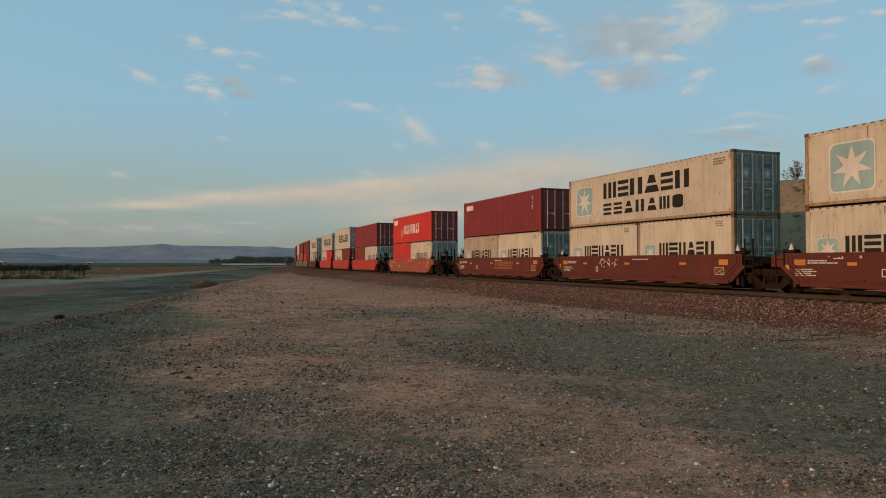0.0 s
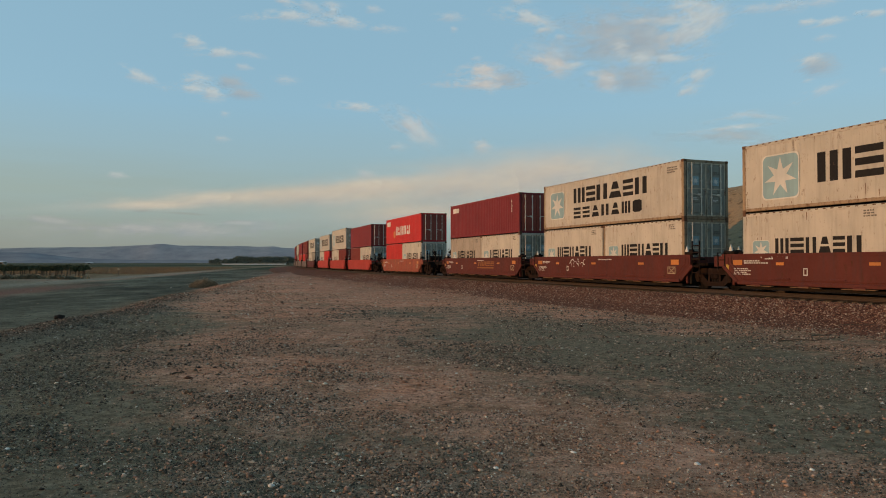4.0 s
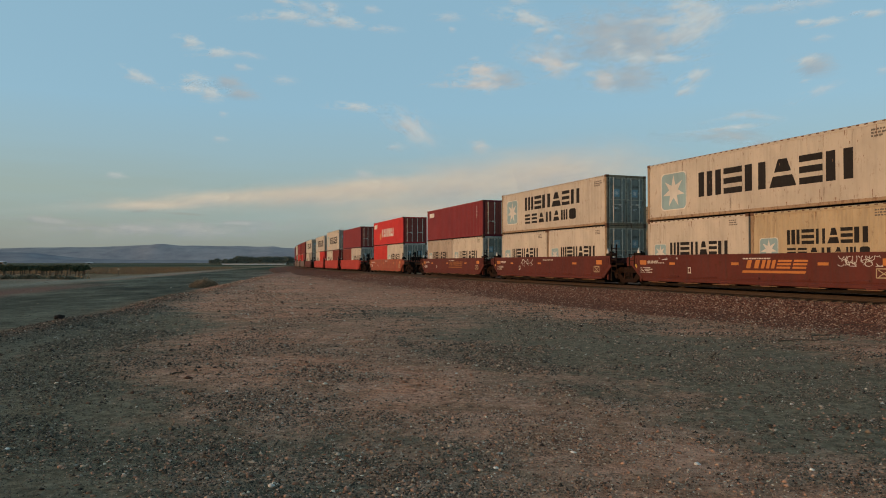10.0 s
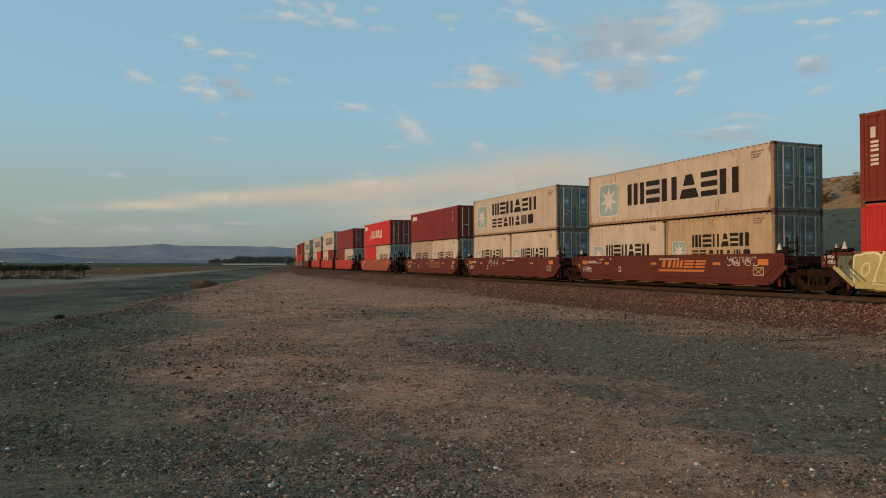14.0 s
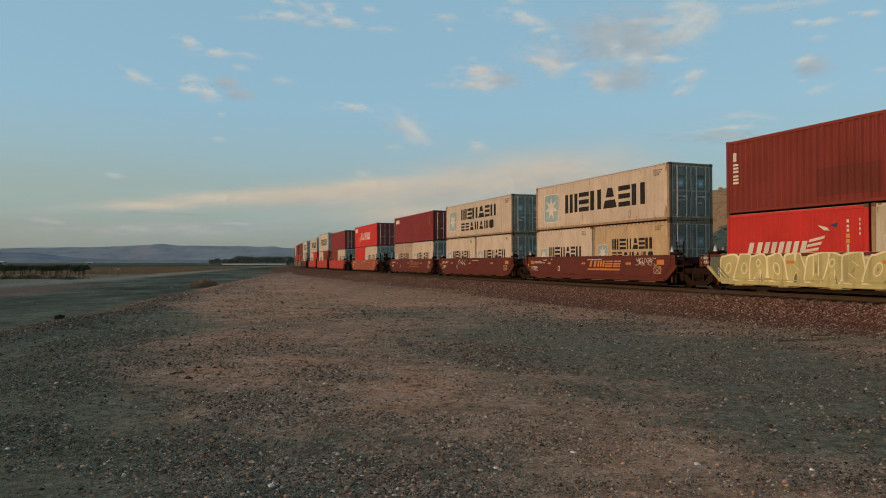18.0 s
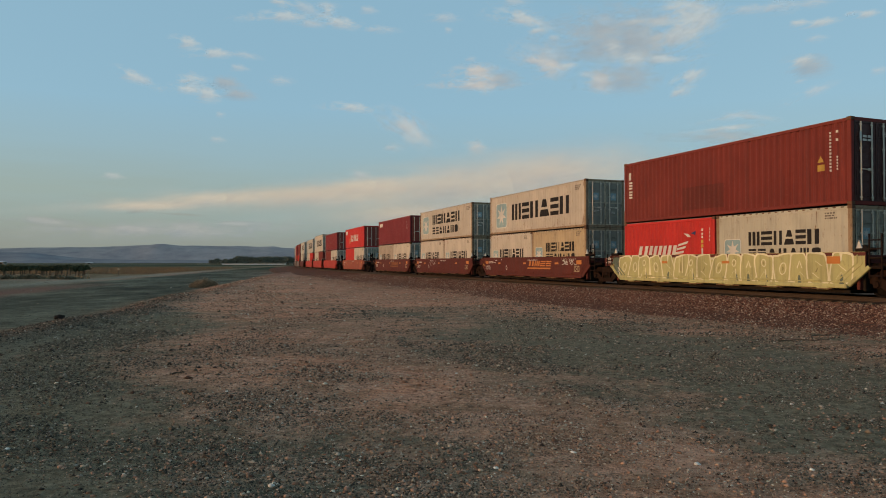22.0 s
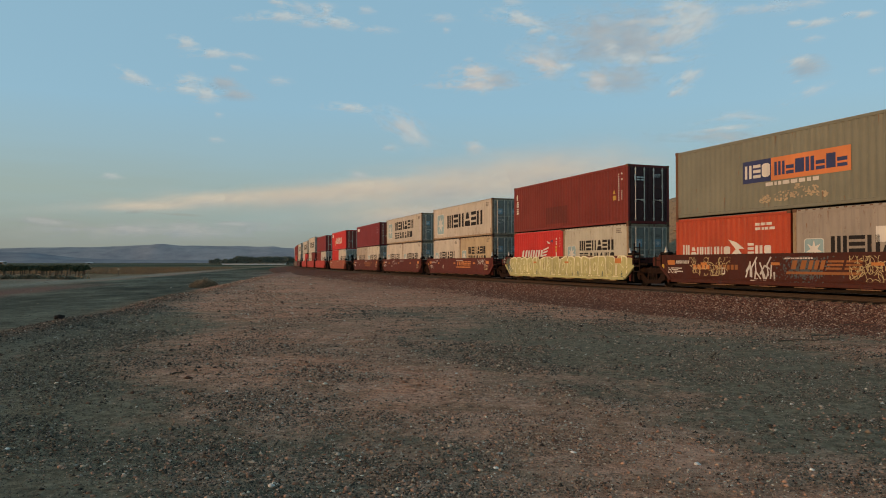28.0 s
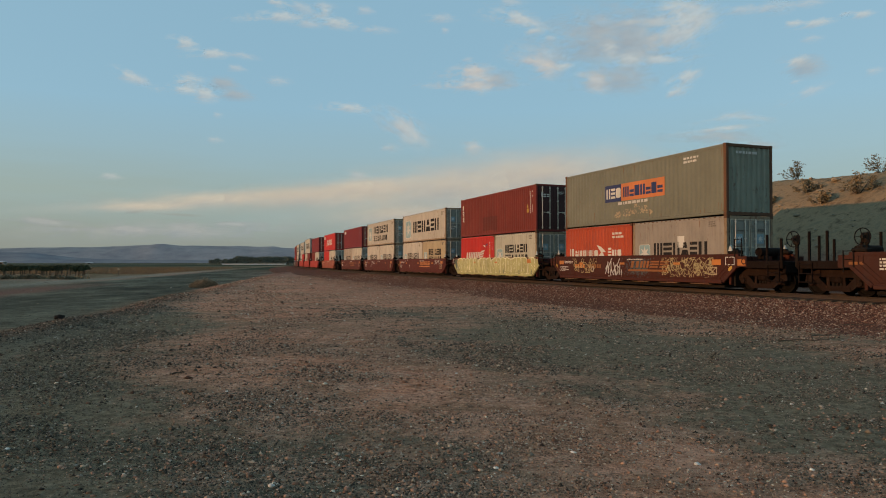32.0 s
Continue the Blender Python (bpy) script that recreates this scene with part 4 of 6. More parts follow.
def cream_box(length, height, depth=0.010, rows=1, mat=None, label=CREAM_LABEL, lettering=True, post=None):
    c = container("shipping_container", length, height, mat or M_CREAM, M_DOOR_BLUE, label, depth, post_mat=post)
    rng = random.Random(int(length * 7 + height * 3 + rows + depth * 100))
    # Dark rust-brown dashes below the roof stand in for the corrugation's shadows.
    put("notched_edge", mesh_of(("notches", length, height), lambda: join(*[block(-1.214, -1.200, -length / 2 + 0.3 + k * 0.3, -length / 2 + 0.42 + k * 0.3, height - 0.075, height - 0.035, 0.004) for k in range(int((length - 0.6) / 0.3) + 1)])), M_RUSTY, c)["kind"] = "stuff"
    end_star = pose(0, -length / 2 - 0.012, 0, 0, 0, 90)
    for q in (0.60, -0.50):
        plate = part("emblem", moved(prism([(q - 0.17, height * 0.64 - 0.19), (q - 0.17, height * 0.64 + 0.19), (q + 0.17, height * 0.64 + 0.19), (q + 0.17, height * 0.64 - 0.19)], -0.004, 0.0), end_star), M_BLUE_PLATE, c, "small light blue plate on the door")
        part("star", moved(star(q, height * 0.64, 0.15, -0.006), end_star), M_WHITE_INK, plate)
    for q, z in ((0.60, 0.36), (-0.50, 0.33), (-0.52, 0.80)):
        part("marking", moved(small_bars(rng, q + 0.14, height * z, 2, 0.30, 0.035, 0, x=-0.004), end_star), M_FADED_INK if z > 0.5 else M_WHITE_INK, c)
    if length > 10:
        if rows == 2:
            emblem(c, 4.55, height * 0.52, 1.55, depth)
            if lettering:
                word(c, 2.80, height * 0.52, 0.80, "PEQTEQ", [1.10, 0.86, 0.98, 1.04, 0.82, 0.94], 0.13, M_BLACK_INK, depth, "bold black bar")
                word(c, 2.80, height * 0.20, 0.58, "EETQTPO", 0.68, 0.20, M_BLACK_INK, depth, "smaller black bar")
        else:
            emblem(c, 4.30, height * 0.48, 1.66, depth)
            if lettering:
                word(c, 2.75, height * 0.33, 1.02, "PEQTEQ", [1.28, 0.98, 1.06, 1.18, 0.95, 1.06], 0.13, M_BLACK_INK, depth, "bold black bar")
        part("marking", small_bars(rng, -5.0, height - 0.25, 3, 0.6, 0.06, depth), M_FADED_INK, c)
    else:
        if rows == 2:
            emblem(c, 2.15, height * 0.46, 0.86, depth)
            word(c, 1.35, height * 0.52, 0.52, "PEQTEQ", [0.54, 0.52, 0.40, 0.44, 0.42, 0.49], 0.065, M_BLACK_INK, depth, "black bar")
            word(c, 1.35, height * 0.34, 0.34, "EETQTPO", 0.36, 0.11, M_BLACK_INK, depth, "smaller black bar")
        else:
            emblem(c, 2.15, height * 0.44, 0.80, depth)
            word(c, 1.50, height * 0.40, 0.55, "PEQTEQ", [0.60, 0.57, 0.45, 0.48, 0.46, 0.54], 0.07, M_BLACK_INK, depth, "black bar")
        part("marking", small_bars(rng, -2.0, height - 0.2, 3, 0.5, 0.05, depth), M_FADED_INK, c)
    rust_runs(c, length, height, int(length * 10) + len(TRAIN), 80 if length > 10 else 36)
    return c


def rust_runs(c, length, height, seed, n=34):
    """Thin rust runs that taper down from the roof rail, rise from the floor rail or hang beside the posts."""
    rng = random.Random(seed)
    g, x = [], -1.2085
    for _ in range(n):
        y, w = rng.uniform(-length / 2 + 0.2, length / 2 - 0.2), rng.uniform(0.006, 0.018)
        if rng.random() < 0.35:
            y = rng.choice((-1, 1)) * (length / 2 - 0.15 - abs(rng.gauss(0, 0.10)))
        l = 0.06 + 0.5 * rng.random() ** 3
        top = height - 0.10 if rng.random() < 0.45 else 0.16 + l
        if rng.random() < 0.18:
            top, l = rng.uniform(0.5, height - 0.4), rng.uniform(0.05, 0.2)
        lean = rng.uniform(-0.01, 0.01)
        g.append(([(x, y - w, top), (x, y + w, top), (x, y + w * 0.7 + lean, top - 0.6 * l), (x, y + lean, top - l), (x, y - w * 0.5 + lean, top - 0.6 * l)], [(0, 1, 2, 3, 4)]))
    ob = part("rust_stain", join(*g), M_RUST_RUN, c, "brown rust runs")
    ob["kind"] = "stuff"


def plain_box(length, height, mat, label, depth=0.030, door=None, post=None, doors=True):
    return container("shipping_container", length, height, mat, door or mat, label, depth, post_mat=post, doors=doors)


S_C = {"last": -29.45, "a": -10.88, "b": 4.72, "c": 20.31, "d": 35.79, "e": 51.18, "single": 70.92, "f": 90.22, "g": 105.9, "h": 121.2, "i": 140.9, "j": 156.3, "k": 171.7, "l": 187.1, "m": 206.7, "n": 222.1}

# last car in view, its well empty
car = well_car(LAST_CAR, M_WELL_TAIL, S_C["last"], front_end=True, rear_end=False, marks=False)
part("stencil", small_bars(random.Random(15), 5.9, 1.25, 4, 1.2, 0.06, 0, x=-1.455), M_WHITE_INK, car, "small white stencilled bars")
part("stencil", small_bars(random.Random(16), 6.95, 1.14, 1, 0.7, 0.09, 0, x=-1.455), M_ORANGE_FADED, car)

# grey-green box over an orange-red and a beige one
car = well_car("oxide-brown well car scrawled with tan graffiti", M_WELL_DARK, S_C["a"], rear_end=True)
rng = random.Random(11)
part("graffiti", scribble(rng, -5.6, -2.45, 0.50, 1.42, 115, 0.010), M_GRAFFITI_TAN, car, "tangled tan spray-paint loops")
part("graffiti", scribble(rng, 2.7, 5.0, 0.60, 1.40, 42, 0.010), M_GRAFFITI_TAN, car)
part("graffiti", slashes(rng, 0.55, 1.9, 0.46, 1.34, 15, 0.030, -1.4545), M_GRAFFITI_WHITE, car, "white spray-paint tag")
mist = []
for _ in range(750):
    cy, cz, q = rng.gauss(-0.72, 0.42), min(max(rng.gauss(0.98, 0.26), 0.40), 1.43), rng.uniform(0.012, 0.05)
    mist.append(([(-1.4520 - 0.001 * rng.random(), cy + q * rng.uniform(0.6, 1.2) * math.cos(k * 1.047), cz + q * rng.uniform(0.6, 1.2) * math.sin(k * 1.047)) for k in range(6)], [tuple(range(6))]))
part("graffiti", join(*mist), M_GRAFFITI_BLUE, car, "blue-grey sprayed mist")["kind"] = "stuff"
railway_emblem(car, -0.15, 0.88, M_ORANGE_FADED)
for q in ((-6.75, -6.72), (-6.30, -6.27)):
    part("stencil_frame", prism([(q[0], 1.02), (q[1], 1.02), (q[1], 1.34), (q[0], 1.34)], -1.460, -1.452), M_WHITE_INK, car)
for q in ((1.02, 1.05), (1.31, 1.34)):
    part("stencil_frame", prism([(-6.72, q[0]), (-6.30, q[0]), (-6.30, q[1]), (-6.72, q[1])], -1.460, -1.452), M_WHITE_INK, car)
part("sticker", prism([(-6.62, 0.78), (-6.42, 0.78), (-6.42, 0.98), (-6.62, 0.98)], -1.458, -1.452), M_YELLOW_INK, car, "pale yellow sticker")
part("reflector", prism([(-7.30, 1.0), (-6.90, 1.0), (-6.90, 1.24), (-7.30, 1.24)], -1.458, -1.452), M_ORANGE_INK, car, "orange reflective marking")
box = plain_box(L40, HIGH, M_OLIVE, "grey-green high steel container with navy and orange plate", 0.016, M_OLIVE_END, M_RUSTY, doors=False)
x = -1.206
p1 = part("sign_plate", prism([(2.25, 1.13), (2.25, 1.97), (0.90, 1.97), (0.90, 1.13)], x - 0.004, x), M_NAVY_PLATE, box, "navy blue name plate")
word(p1, 2.14, 1.30, 0.50, "QEO", [0.34, 0.36, 0.38], 0.06, M_WHITE_INK, 0, "", 0, x - 0.005)
p2 = part("sign_plate", prism([(0.895, 1.13), (0.895, 1.97), (-2.35, 1.97), (-2.35, 1.13)], x - 0.004, x), M_ORANGE_PLATE, box, "orange name plate")
word(p2, 0.74, 1.30, 0.50, "PbIIIbIb", [0.46, 0.34, 0.38, 0.15, 0.15, 0.36, 0.36, 0.38], 0.055, M_NAVY_PLATE, 0, "", 0, x - 0.005)
part("lettering", small_bars(random.Random(2), 1.15, 1.08, 1, 2.2, 0.13, 0.016), M_WHITE_INK, box)
part("stencil", join(*[cell(BAR(0, 1), 4.75 - 0.25 * k, 0.19, 0.84, 0.19, 0, 0, -1.4505) for k in range(4)]), M_ORANGE_INK, car)
part("stencil", join(*[cell(BAR(0, 1), 3.5 - 0.21 * k, 0.15, 0.84, 0.19, 0, 0, -1.4505) for k in range(6)]), M_ORANGE_FADED, car)
rng = random.Random(14)
worn = []
for yy, ww, zz, hh in ((1.45, 0.55, 0.34, 0.16), (1.30, 0.30, 0.50, 0.10), (0.75, 0.62, 0.36, 0.34), (0.05, 0.40, 0.44, 0.20), (-0.42, 0.75, 0.40, 0.40), (-0.15, 0.30, 0.74, 0.16), (-1.25, 0.22, 0.38, 0.22)):
    for _ in range(int(14 + 90 * ww * hh)):
        cy, cz, ry, rz = yy - ww * rng.random(), zz + hh * rng.random(), rng.uniform(0.02, 0.07), rng.uniform(0.015, 0.05)
        worn.append(([(-1.2085 - 0.001 * rng.random(), cy + ry * rng.uniform(0.6, 1.2) * math.cos(k * 0.898), cz + rz * rng.uniform(0.6, 1.2) * math.sin(k * 0.898)) for k in range(7)], [tuple(range(7))]))
part("worn_patch", join(*worn), M_CREAM_OLD, box, "yellowish patches of bared old paint")["kind"] = "stuff"
part("marking", small_bars(random.Random(3), -3.6, 2.62, 2, 1.3, 0.09, 0.016), M_WHITE_INK, box)
part("marking", moved(small_bars(random.Random(4), 0.7, 2.60, 1, 1.4, 0.10, 0, x=0), pose(0, -L40 / 2 + 0.02, 0, 0, 0, 90)), M_WHITE_INK, box)
left = plain_box(L20, STD, M_ORANGE, "orange-red short container with white lettering bars")
word(left, 2.60, 1.03, 0.42, "P", [0.40], 0.06, M_WHITE_INK, 0.03, "white block")
word(left, 2.14, 1.03, 0.32, "TPQQQO", [0.34, 0.38, 0.29, 0.33, 0.31, 0.33], 0.05, M_WHITE_INK, 0.03, "white block")
word(left, -1.00, 1.03, 0.42, "E", [0.32], 0.08, M_WHITE_INK, 0.03, "white block")
word(left, -1.39, 1.03, 0.32, "QO", [0.34, 0.34], 0.06, M_WHITE_INK, 0.03, "white block")
part("emblem", prism([(-0.02, 1.62), (-0.45, 1.50), (-0.85, 1.24), (-0.55, 1.24), (-0.72, 1.03), (-0.18, 1.03), (-0.42, 1.22)][::-1], -1.212, -1.206), M_WHITE_INK, left, "white wing-shaped emblem")
part("marking", small_bars(random.Random(5), -1.4, 2.2, 2, 0.9, 0.10, 0.03), M_WHITE_INK, left)
right = cream_box(L20, STD, 0.012, rows=1, mat=M_BEIGE, label="dull beige short container with black lettering blocks", post=M_CREAM_POST)
part("repair_patch", paint_strip(-0.55, -0.1, 1.35, 1.85, 0.012), M_WHITE_INK, right, "pale square repair patch")
rust_runs(box, L40, HIGH, 201, 50)
load(S_C["a"], box, left, right)

# brick-red box over a bright red and a cream one; sprayed car
car = well_car("well car side covered in pale yellow bubble graffiti", M_WELL, S_C["b"])
part("graffiti", prism([(-6.72, 1.46), (-6.73, 0.88), (-6.45, 0.62), (-6.14, 0.35), (6.12, 0.35), (6.22, 0.5), (6.2, 1.46)], -1.4555, -1.4515), M_GRAFFITI, car, "pale sprayed ground of the bubble shapes")
fill, rim, hole, gap = bubble_row(random.Random(7), -6.20, 6.1, 0.34, 1.46, "bopoxupsopapoasx")
part("graffiti", fill, M_GRAFFITI, car, "olive-yellow sprayed bubble shapes")
for o in car.children:
    if o.name.split(".")[0] in ("end_bead", "rub_rail", "bottom_chord") or o.name.split(".")[0] == "corner_strut" and o.matrix_basis.translation.x < 0:
        o.material_slots[0].material = M_GRAFFITI_TEAL if o.location.y > 3 else M_GRAFFITI
part("graffiti", rim, M_GRAFFITI_LIGHT, car, "pale yellow sprayed rims")
part("graffiti", hole, M_GRAFFITI_SHADE, car, "dull olive sprayed marks")
part("graffiti", gap, M_GRAFFITI_TEAL, car, "grey-teal notches between the shapes")
for y, w, h in ((3.0, 0.34, 0.10), (-0.6, 0.40, 0.10), (-5.35, 0.50, 0.24)):
    part("reflector", prism([(y - w, 1.08), (y, 1.08), (y, 1.08 + h), (y - w, 1.08 + h)], -1.471, -1.466), M_ORANGE_INK, car, "orange reflective marking")
part("graffiti", prism([(6.08, 0.42), (6.08, 1.40), (6.62, 1.42), (6.75, 1.1), (6.5, 0.66), (6.3, 0.48)], -1.456, -1.452), M_GRAFFITI_TEAL, car, "grey-teal sprayed patch")
part("graffiti", scribble(random.Random(71), 6.70, 7.30, 1.10, 1.34, 9, 0.016), M_GRAFFITI_WHITE, car, "small white spray tag")
box = plain_box(L40, HIGH, M_BRICK, "brick-red high corrugated container with dark doors", 0.045, M_BRICK_DARK)
for k, kind in enumerate("IEE"):
    word(box, 5.72, 2.06 - 0.44 * k, 0.34, kind, 0.17 if k == 0 else 0.27, 0.0, M_WHITE_INK, 0, "white block")
word(box, 0.90, 2.10, 0.30, "Ibb", [0.09, 0.18, 0.18], 0.05, M_WHITE_INK, 0, "white block", 0, 0, pose(0, -L40 / 2 - 0.06, 0, 0, 0, 90))
part("marking", join(*[paint_strip(-5.33, -5.28, 2.43 - 0.115 * k, 2.50 - 0.115 * k, 0.045) for k in range(12)], *[paint_strip(-5.60, -5.53, 2.44 - 0.28 * k, 2.52 - 0.28 * k, 0.045) for k in range(2)], *[paint_strip(-5.59, -5.55, 1.60 - 0.10 * k, 1.66 - 0.10 * k, 0.045) for k in range(5)]), M_WHITE_INK, box)
part("sticker", cell(CELLS["V"][0], -4.82, 0.24, 1.52, 0.22, 0), M_YELLOW_INK, box, "yellow triangular warning sticker")
part("worn_patch", paint_strip(-0.4, 1.95, 0.35, 1.32, 0.045), M_BRICK_PATCH, box, "darker repainted patch")
part("sticker", paint_strip(-5.06, -4.78, 1.22, 1.44, 0.045), M_YELLOW_INK, box, "yellow warning sticker")
part("marking", moved(small_bars(random.Random(8), -0.20, 2.45, 3, 0.6, 0.035, 0, x=0), pose(0, -L40 / 2 - 0.03, 0, 0, 0, 90)), M_WHITE_INK, box)
left = plain_box(L20, STD, M_RED, "bright red short container with slanted white bars")
word(left, 1.98, 1.00, 0.46, "QPP", [0.66, 0.86, 0.86], 0.10, M_WHITE_INK, 0, "slanted white block", -0.30)
for k in range(3):
    part("emblem", prism([(-0.62 - 0.08 * k, 1.06 + 0.17 * k), (-1.15 - 0.12 * k, 1.12 + 0.20 * k), (-1.20 - 0.12 * k, 1.22 + 0.20 * k), (-0.66 - 0.08 * k, 1.16 + 0.17 * k)][::-1], -1.212, -1.206), M_WHITE_INK, left, "white swept stroke")
part("marking", join(*[paint_strip(-2.31, -2.24, z, z + h, 0.03) for z, h in ((2.02, 0.10), (1.86, 0.08), (1.72, 0.09), (1.20, 0.06), (1.10, 0.06), (1.00, 0.30), (0.62, 0.22))]), M_WHITE_INK, left, "upright column of small white bars")
part("marking", join(*[paint_strip(-2.33, -2.22, z, z + 0.13, 0.03) for z in (1.52, 1.34)]), M_YELLOW_INK, left, "small yellow labels")
part("marking", join(*[paint_strip(-2.74, -2.69, z, z + 0.09, 0.03) for z in (2.05, 1.9, 1.75, 1.6)]), M_WHITE_INK, left)
part("emblem", prism([(-1.15, 1.98), (-1.5, 1.90), (-1.62, 1.78), (-1.40, 1.80)][::-1], -1.212, -1.206), M_WHITE_INK, left, "small white wing mark")
part("emblem", prism([(-1.62, 1.95), (-1.92, 2.05), (-1.88, 1.86)][::-1], -1.212, -1.206), M_NAVY_PLATE, left)
right = cream_box(L20, STD, 0.014, rows=2, mat=M_CREAM_GREEN, label="greenish cream short container with dark lettering bars", post=M_CREAM_POST)
load(S_C["b"], box, left, right)

# cream boxes
car = well_car("oxide-brown well car with orange reflectors", M_WELL, S_C["c"])
railway_emblem(car, -0.05, 0.90)
part("graffiti", scribble(random.Random(9), -5.6, -3.9, 1.0, 1.42, 26, 0.011), M_GRAFFITI_WHITE, car, "thin white spray tag")
part("graffiti", scribble(random.Random(10), 3.8, 5.0, 1.25, 1.44, 8, 0.016), M_GRAFFITI_WHITE, car)
box = cream_box(L40, STD, 0.010, post=M_CREAM_POST)
left = cream_box(L20, STD, 0.010)
right = cream_box(L20, STD, 0.030, rows=2, mat=M_CREAM_OLD, label="yellowed cream corrugated short container with black bars", post=M_CREAM_POST)
load(S_C["c"], box, left, right)

car = well_car("oxide-brown well car with orange reflectors", M_WELL, S_C["d"])
part("graffiti", scribble(random.Random(12), 1.0, 2.9, 0.9, 1.3, 10, 0.014), M_GRAFFITI_WHITE, car)
box = cream_box(L40, STD, 0.010, rows=2, post=M_CREAM_POST)
load(S_C["d"], box, cream_box(L20, STD, 0.010), cream_box(L20, STD, 0.010, post=M_CREAM_POST))

car = well_car("oxide-brown well car with faded orange bars", M_WELL, S_C["e"], front_end=True)
railway_emblem(car, 0.0, 0.88, M_ORANGE_FADED)
box = plain_box(L40, STD, M_MAROON, "maroon corrugated container with small white mark", 0.014, M_MAROON_DOOR)
part("emblem", rounded(4.3, 5.5, 1.95, 2.3, 0.05, -1.208), M_WHITE_INK, box, "small white mark")
part("marking", small_bars(random.Random(13), -4.9, 2.2, 9, 0.10, 0.055, 0.014), M_WHITE_INK, box)
load(S_C["e"], box, cream_box(L20, STD, 0.020, mat=M_CREAM_DUSTY), cream_box(L20, STD, 0.020))

car = well_car("mottled rusty orange well car", M_WELL_MOTTLED, S_C["single"], front_end=True, rear_end=True)
box = plain_box(L40, STD, M_RED, "bright red container with white lettering bars", 0.014, M_MAROON_DOOR)
part("emblem", rounded(4.4, 5.7, 1.85, 2.3, 0.05, -1.208), M_WHITE_INK, box, "small white mark")
part("emblem", rounded(2.5, 3.2, 0.6, 1.3, 0.2, -1.208), M_ORANGE_INK, box, "orange round mark")
word(box, 2.35, 0.85, 0.85, "QTQPOTI", [0.66, 0.62, 0.62, 0.66, 0.64, 0.66, 0.26], 0.12, M_WHITE_INK, 0.014, "white block")
left = plain_box(L20, STD, M_RED, "plain red short steel container")
load(S_C["single"], box, left, cream_box(L20, STD, 0.014))

FAR = [
    ("f", M_WELL_ORANGE, "orange-red painted steel well car", plain_box(L40, STD, M_MAROON, "maroon long corrugated steel container", 0.02, M_MAROON_DOOR), plain_box(L20, STD, M_BRICK, "plain brick-red short steel container"), cream_box(L20, STD, 0.014), 0, 1),
    ("g", M_WELL_ORANGE, "orange-red painted steel well car", cream_box(L40, HIGH, 0.010), cream_box(L20, STD, 0.014), plain_box(L20, STD, M_BRICK, "plain brick-red short steel container"), 0, 0),
    ("h", M_WELL_ORANGE, "orange-red painted steel well car", cream_box(L40, STD, 0.010), cream_box(L20, STD, 0.014), plain_box(L20, STD, M_RED, "plain bright red short container"), 1, 0),
    ("i", M_WELL, "oxide-brown painted steel well car", cream_box(L40, STD, 0.010), cream_box(L20, STD, 0.014), plain_box(L20, STD, M_BEIGE, "plain dull beige short container"), 0, 1),
    ("j", M_WELL_GREY, "grey-brown painted steel well car", plain_box(L40, STD, M_BRICK, "brick-red long corrugated steel container"), plain_box(L20, STD, M_RED, "plain bright red short container"), plain_box(L20, STD, M_BRICK, "plain brick-red short steel container"), 0, 0),
    ("k", M_WELL_GREY, "grey-brown painted steel well car", plain_box(L40, STD, M_MAROON, "maroon long corrugated steel container"), plain_box(L20, STD, M_RED, "plain bright red short container"), plain_box(L20, STD, M_ORANGE, "plain orange-red short steel container"), 0, 0),
    ("l", M_WELL_GREY, "grey-brown painted steel well car", cream_box(L40, STD, 0.010, lettering=False), plain_box(L20, STD, M_BRICK, "plain brick-red short steel container"), plain_box(L20, STD, M_BEIGE, "plain dull beige short container"), 1, 0),
    ("m", M_WELL_GREY, "grey-brown painted steel well car", plain_box(L40, STD, M_BRICK, "brick-red long corrugated steel container"), plain_box(L20, STD, M_BRICK, "plain brick-red short steel container"), plain_box(L20, STD, M_RED, "plain bright red short container"), 0, 1),
    ("n", M_WELL_GREY, "grey-brown painted steel well car", plain_box(L40, STD, M_MAROON, "maroon long corrugated steel container"), plain_box(L20, STD, M_BRICK, "plain brick-red short steel container"), plain_box(L20, STD, M_BRICK, "plain brick-red short steel container"), 1, 0),
]
for k, mat, label, up, left, right, fe, re in FAR:
    well_car(label, mat, S_C[k], front_end=bool(fe), rear_end=bool(re), spin=False, marks=False)
    load(S_C[k], up, left, right)


# ---- ground, track bed, hill ----
def smooth(a, b, x):
    t = np.clip((x - a) / (b - a), 0, 1)
    return t * t * (3 - 2 * t)


def wave_field(x, y, seed, scale):
    """Cheap smooth unevenness from a few crossed waves."""
    r = np.random.RandomState(seed)
    out = np.zeros_like(x)
    for k in range(7):
        a, f, p = r.uniform(0, 6.28), r.uniform(0.6, 1.9) / scale, r.uniform(0, 6.28)
        out += np.sin((x * np.cos(a) + y * np.sin(a)) * f * 2 + p)
    return out / 7


def berm_x(y):
    return -7.2 - 0.163 * y + 0.30 * np.sin(y * 0.33) + 0.22 * np.sin(y * 0.83 + 1.0)


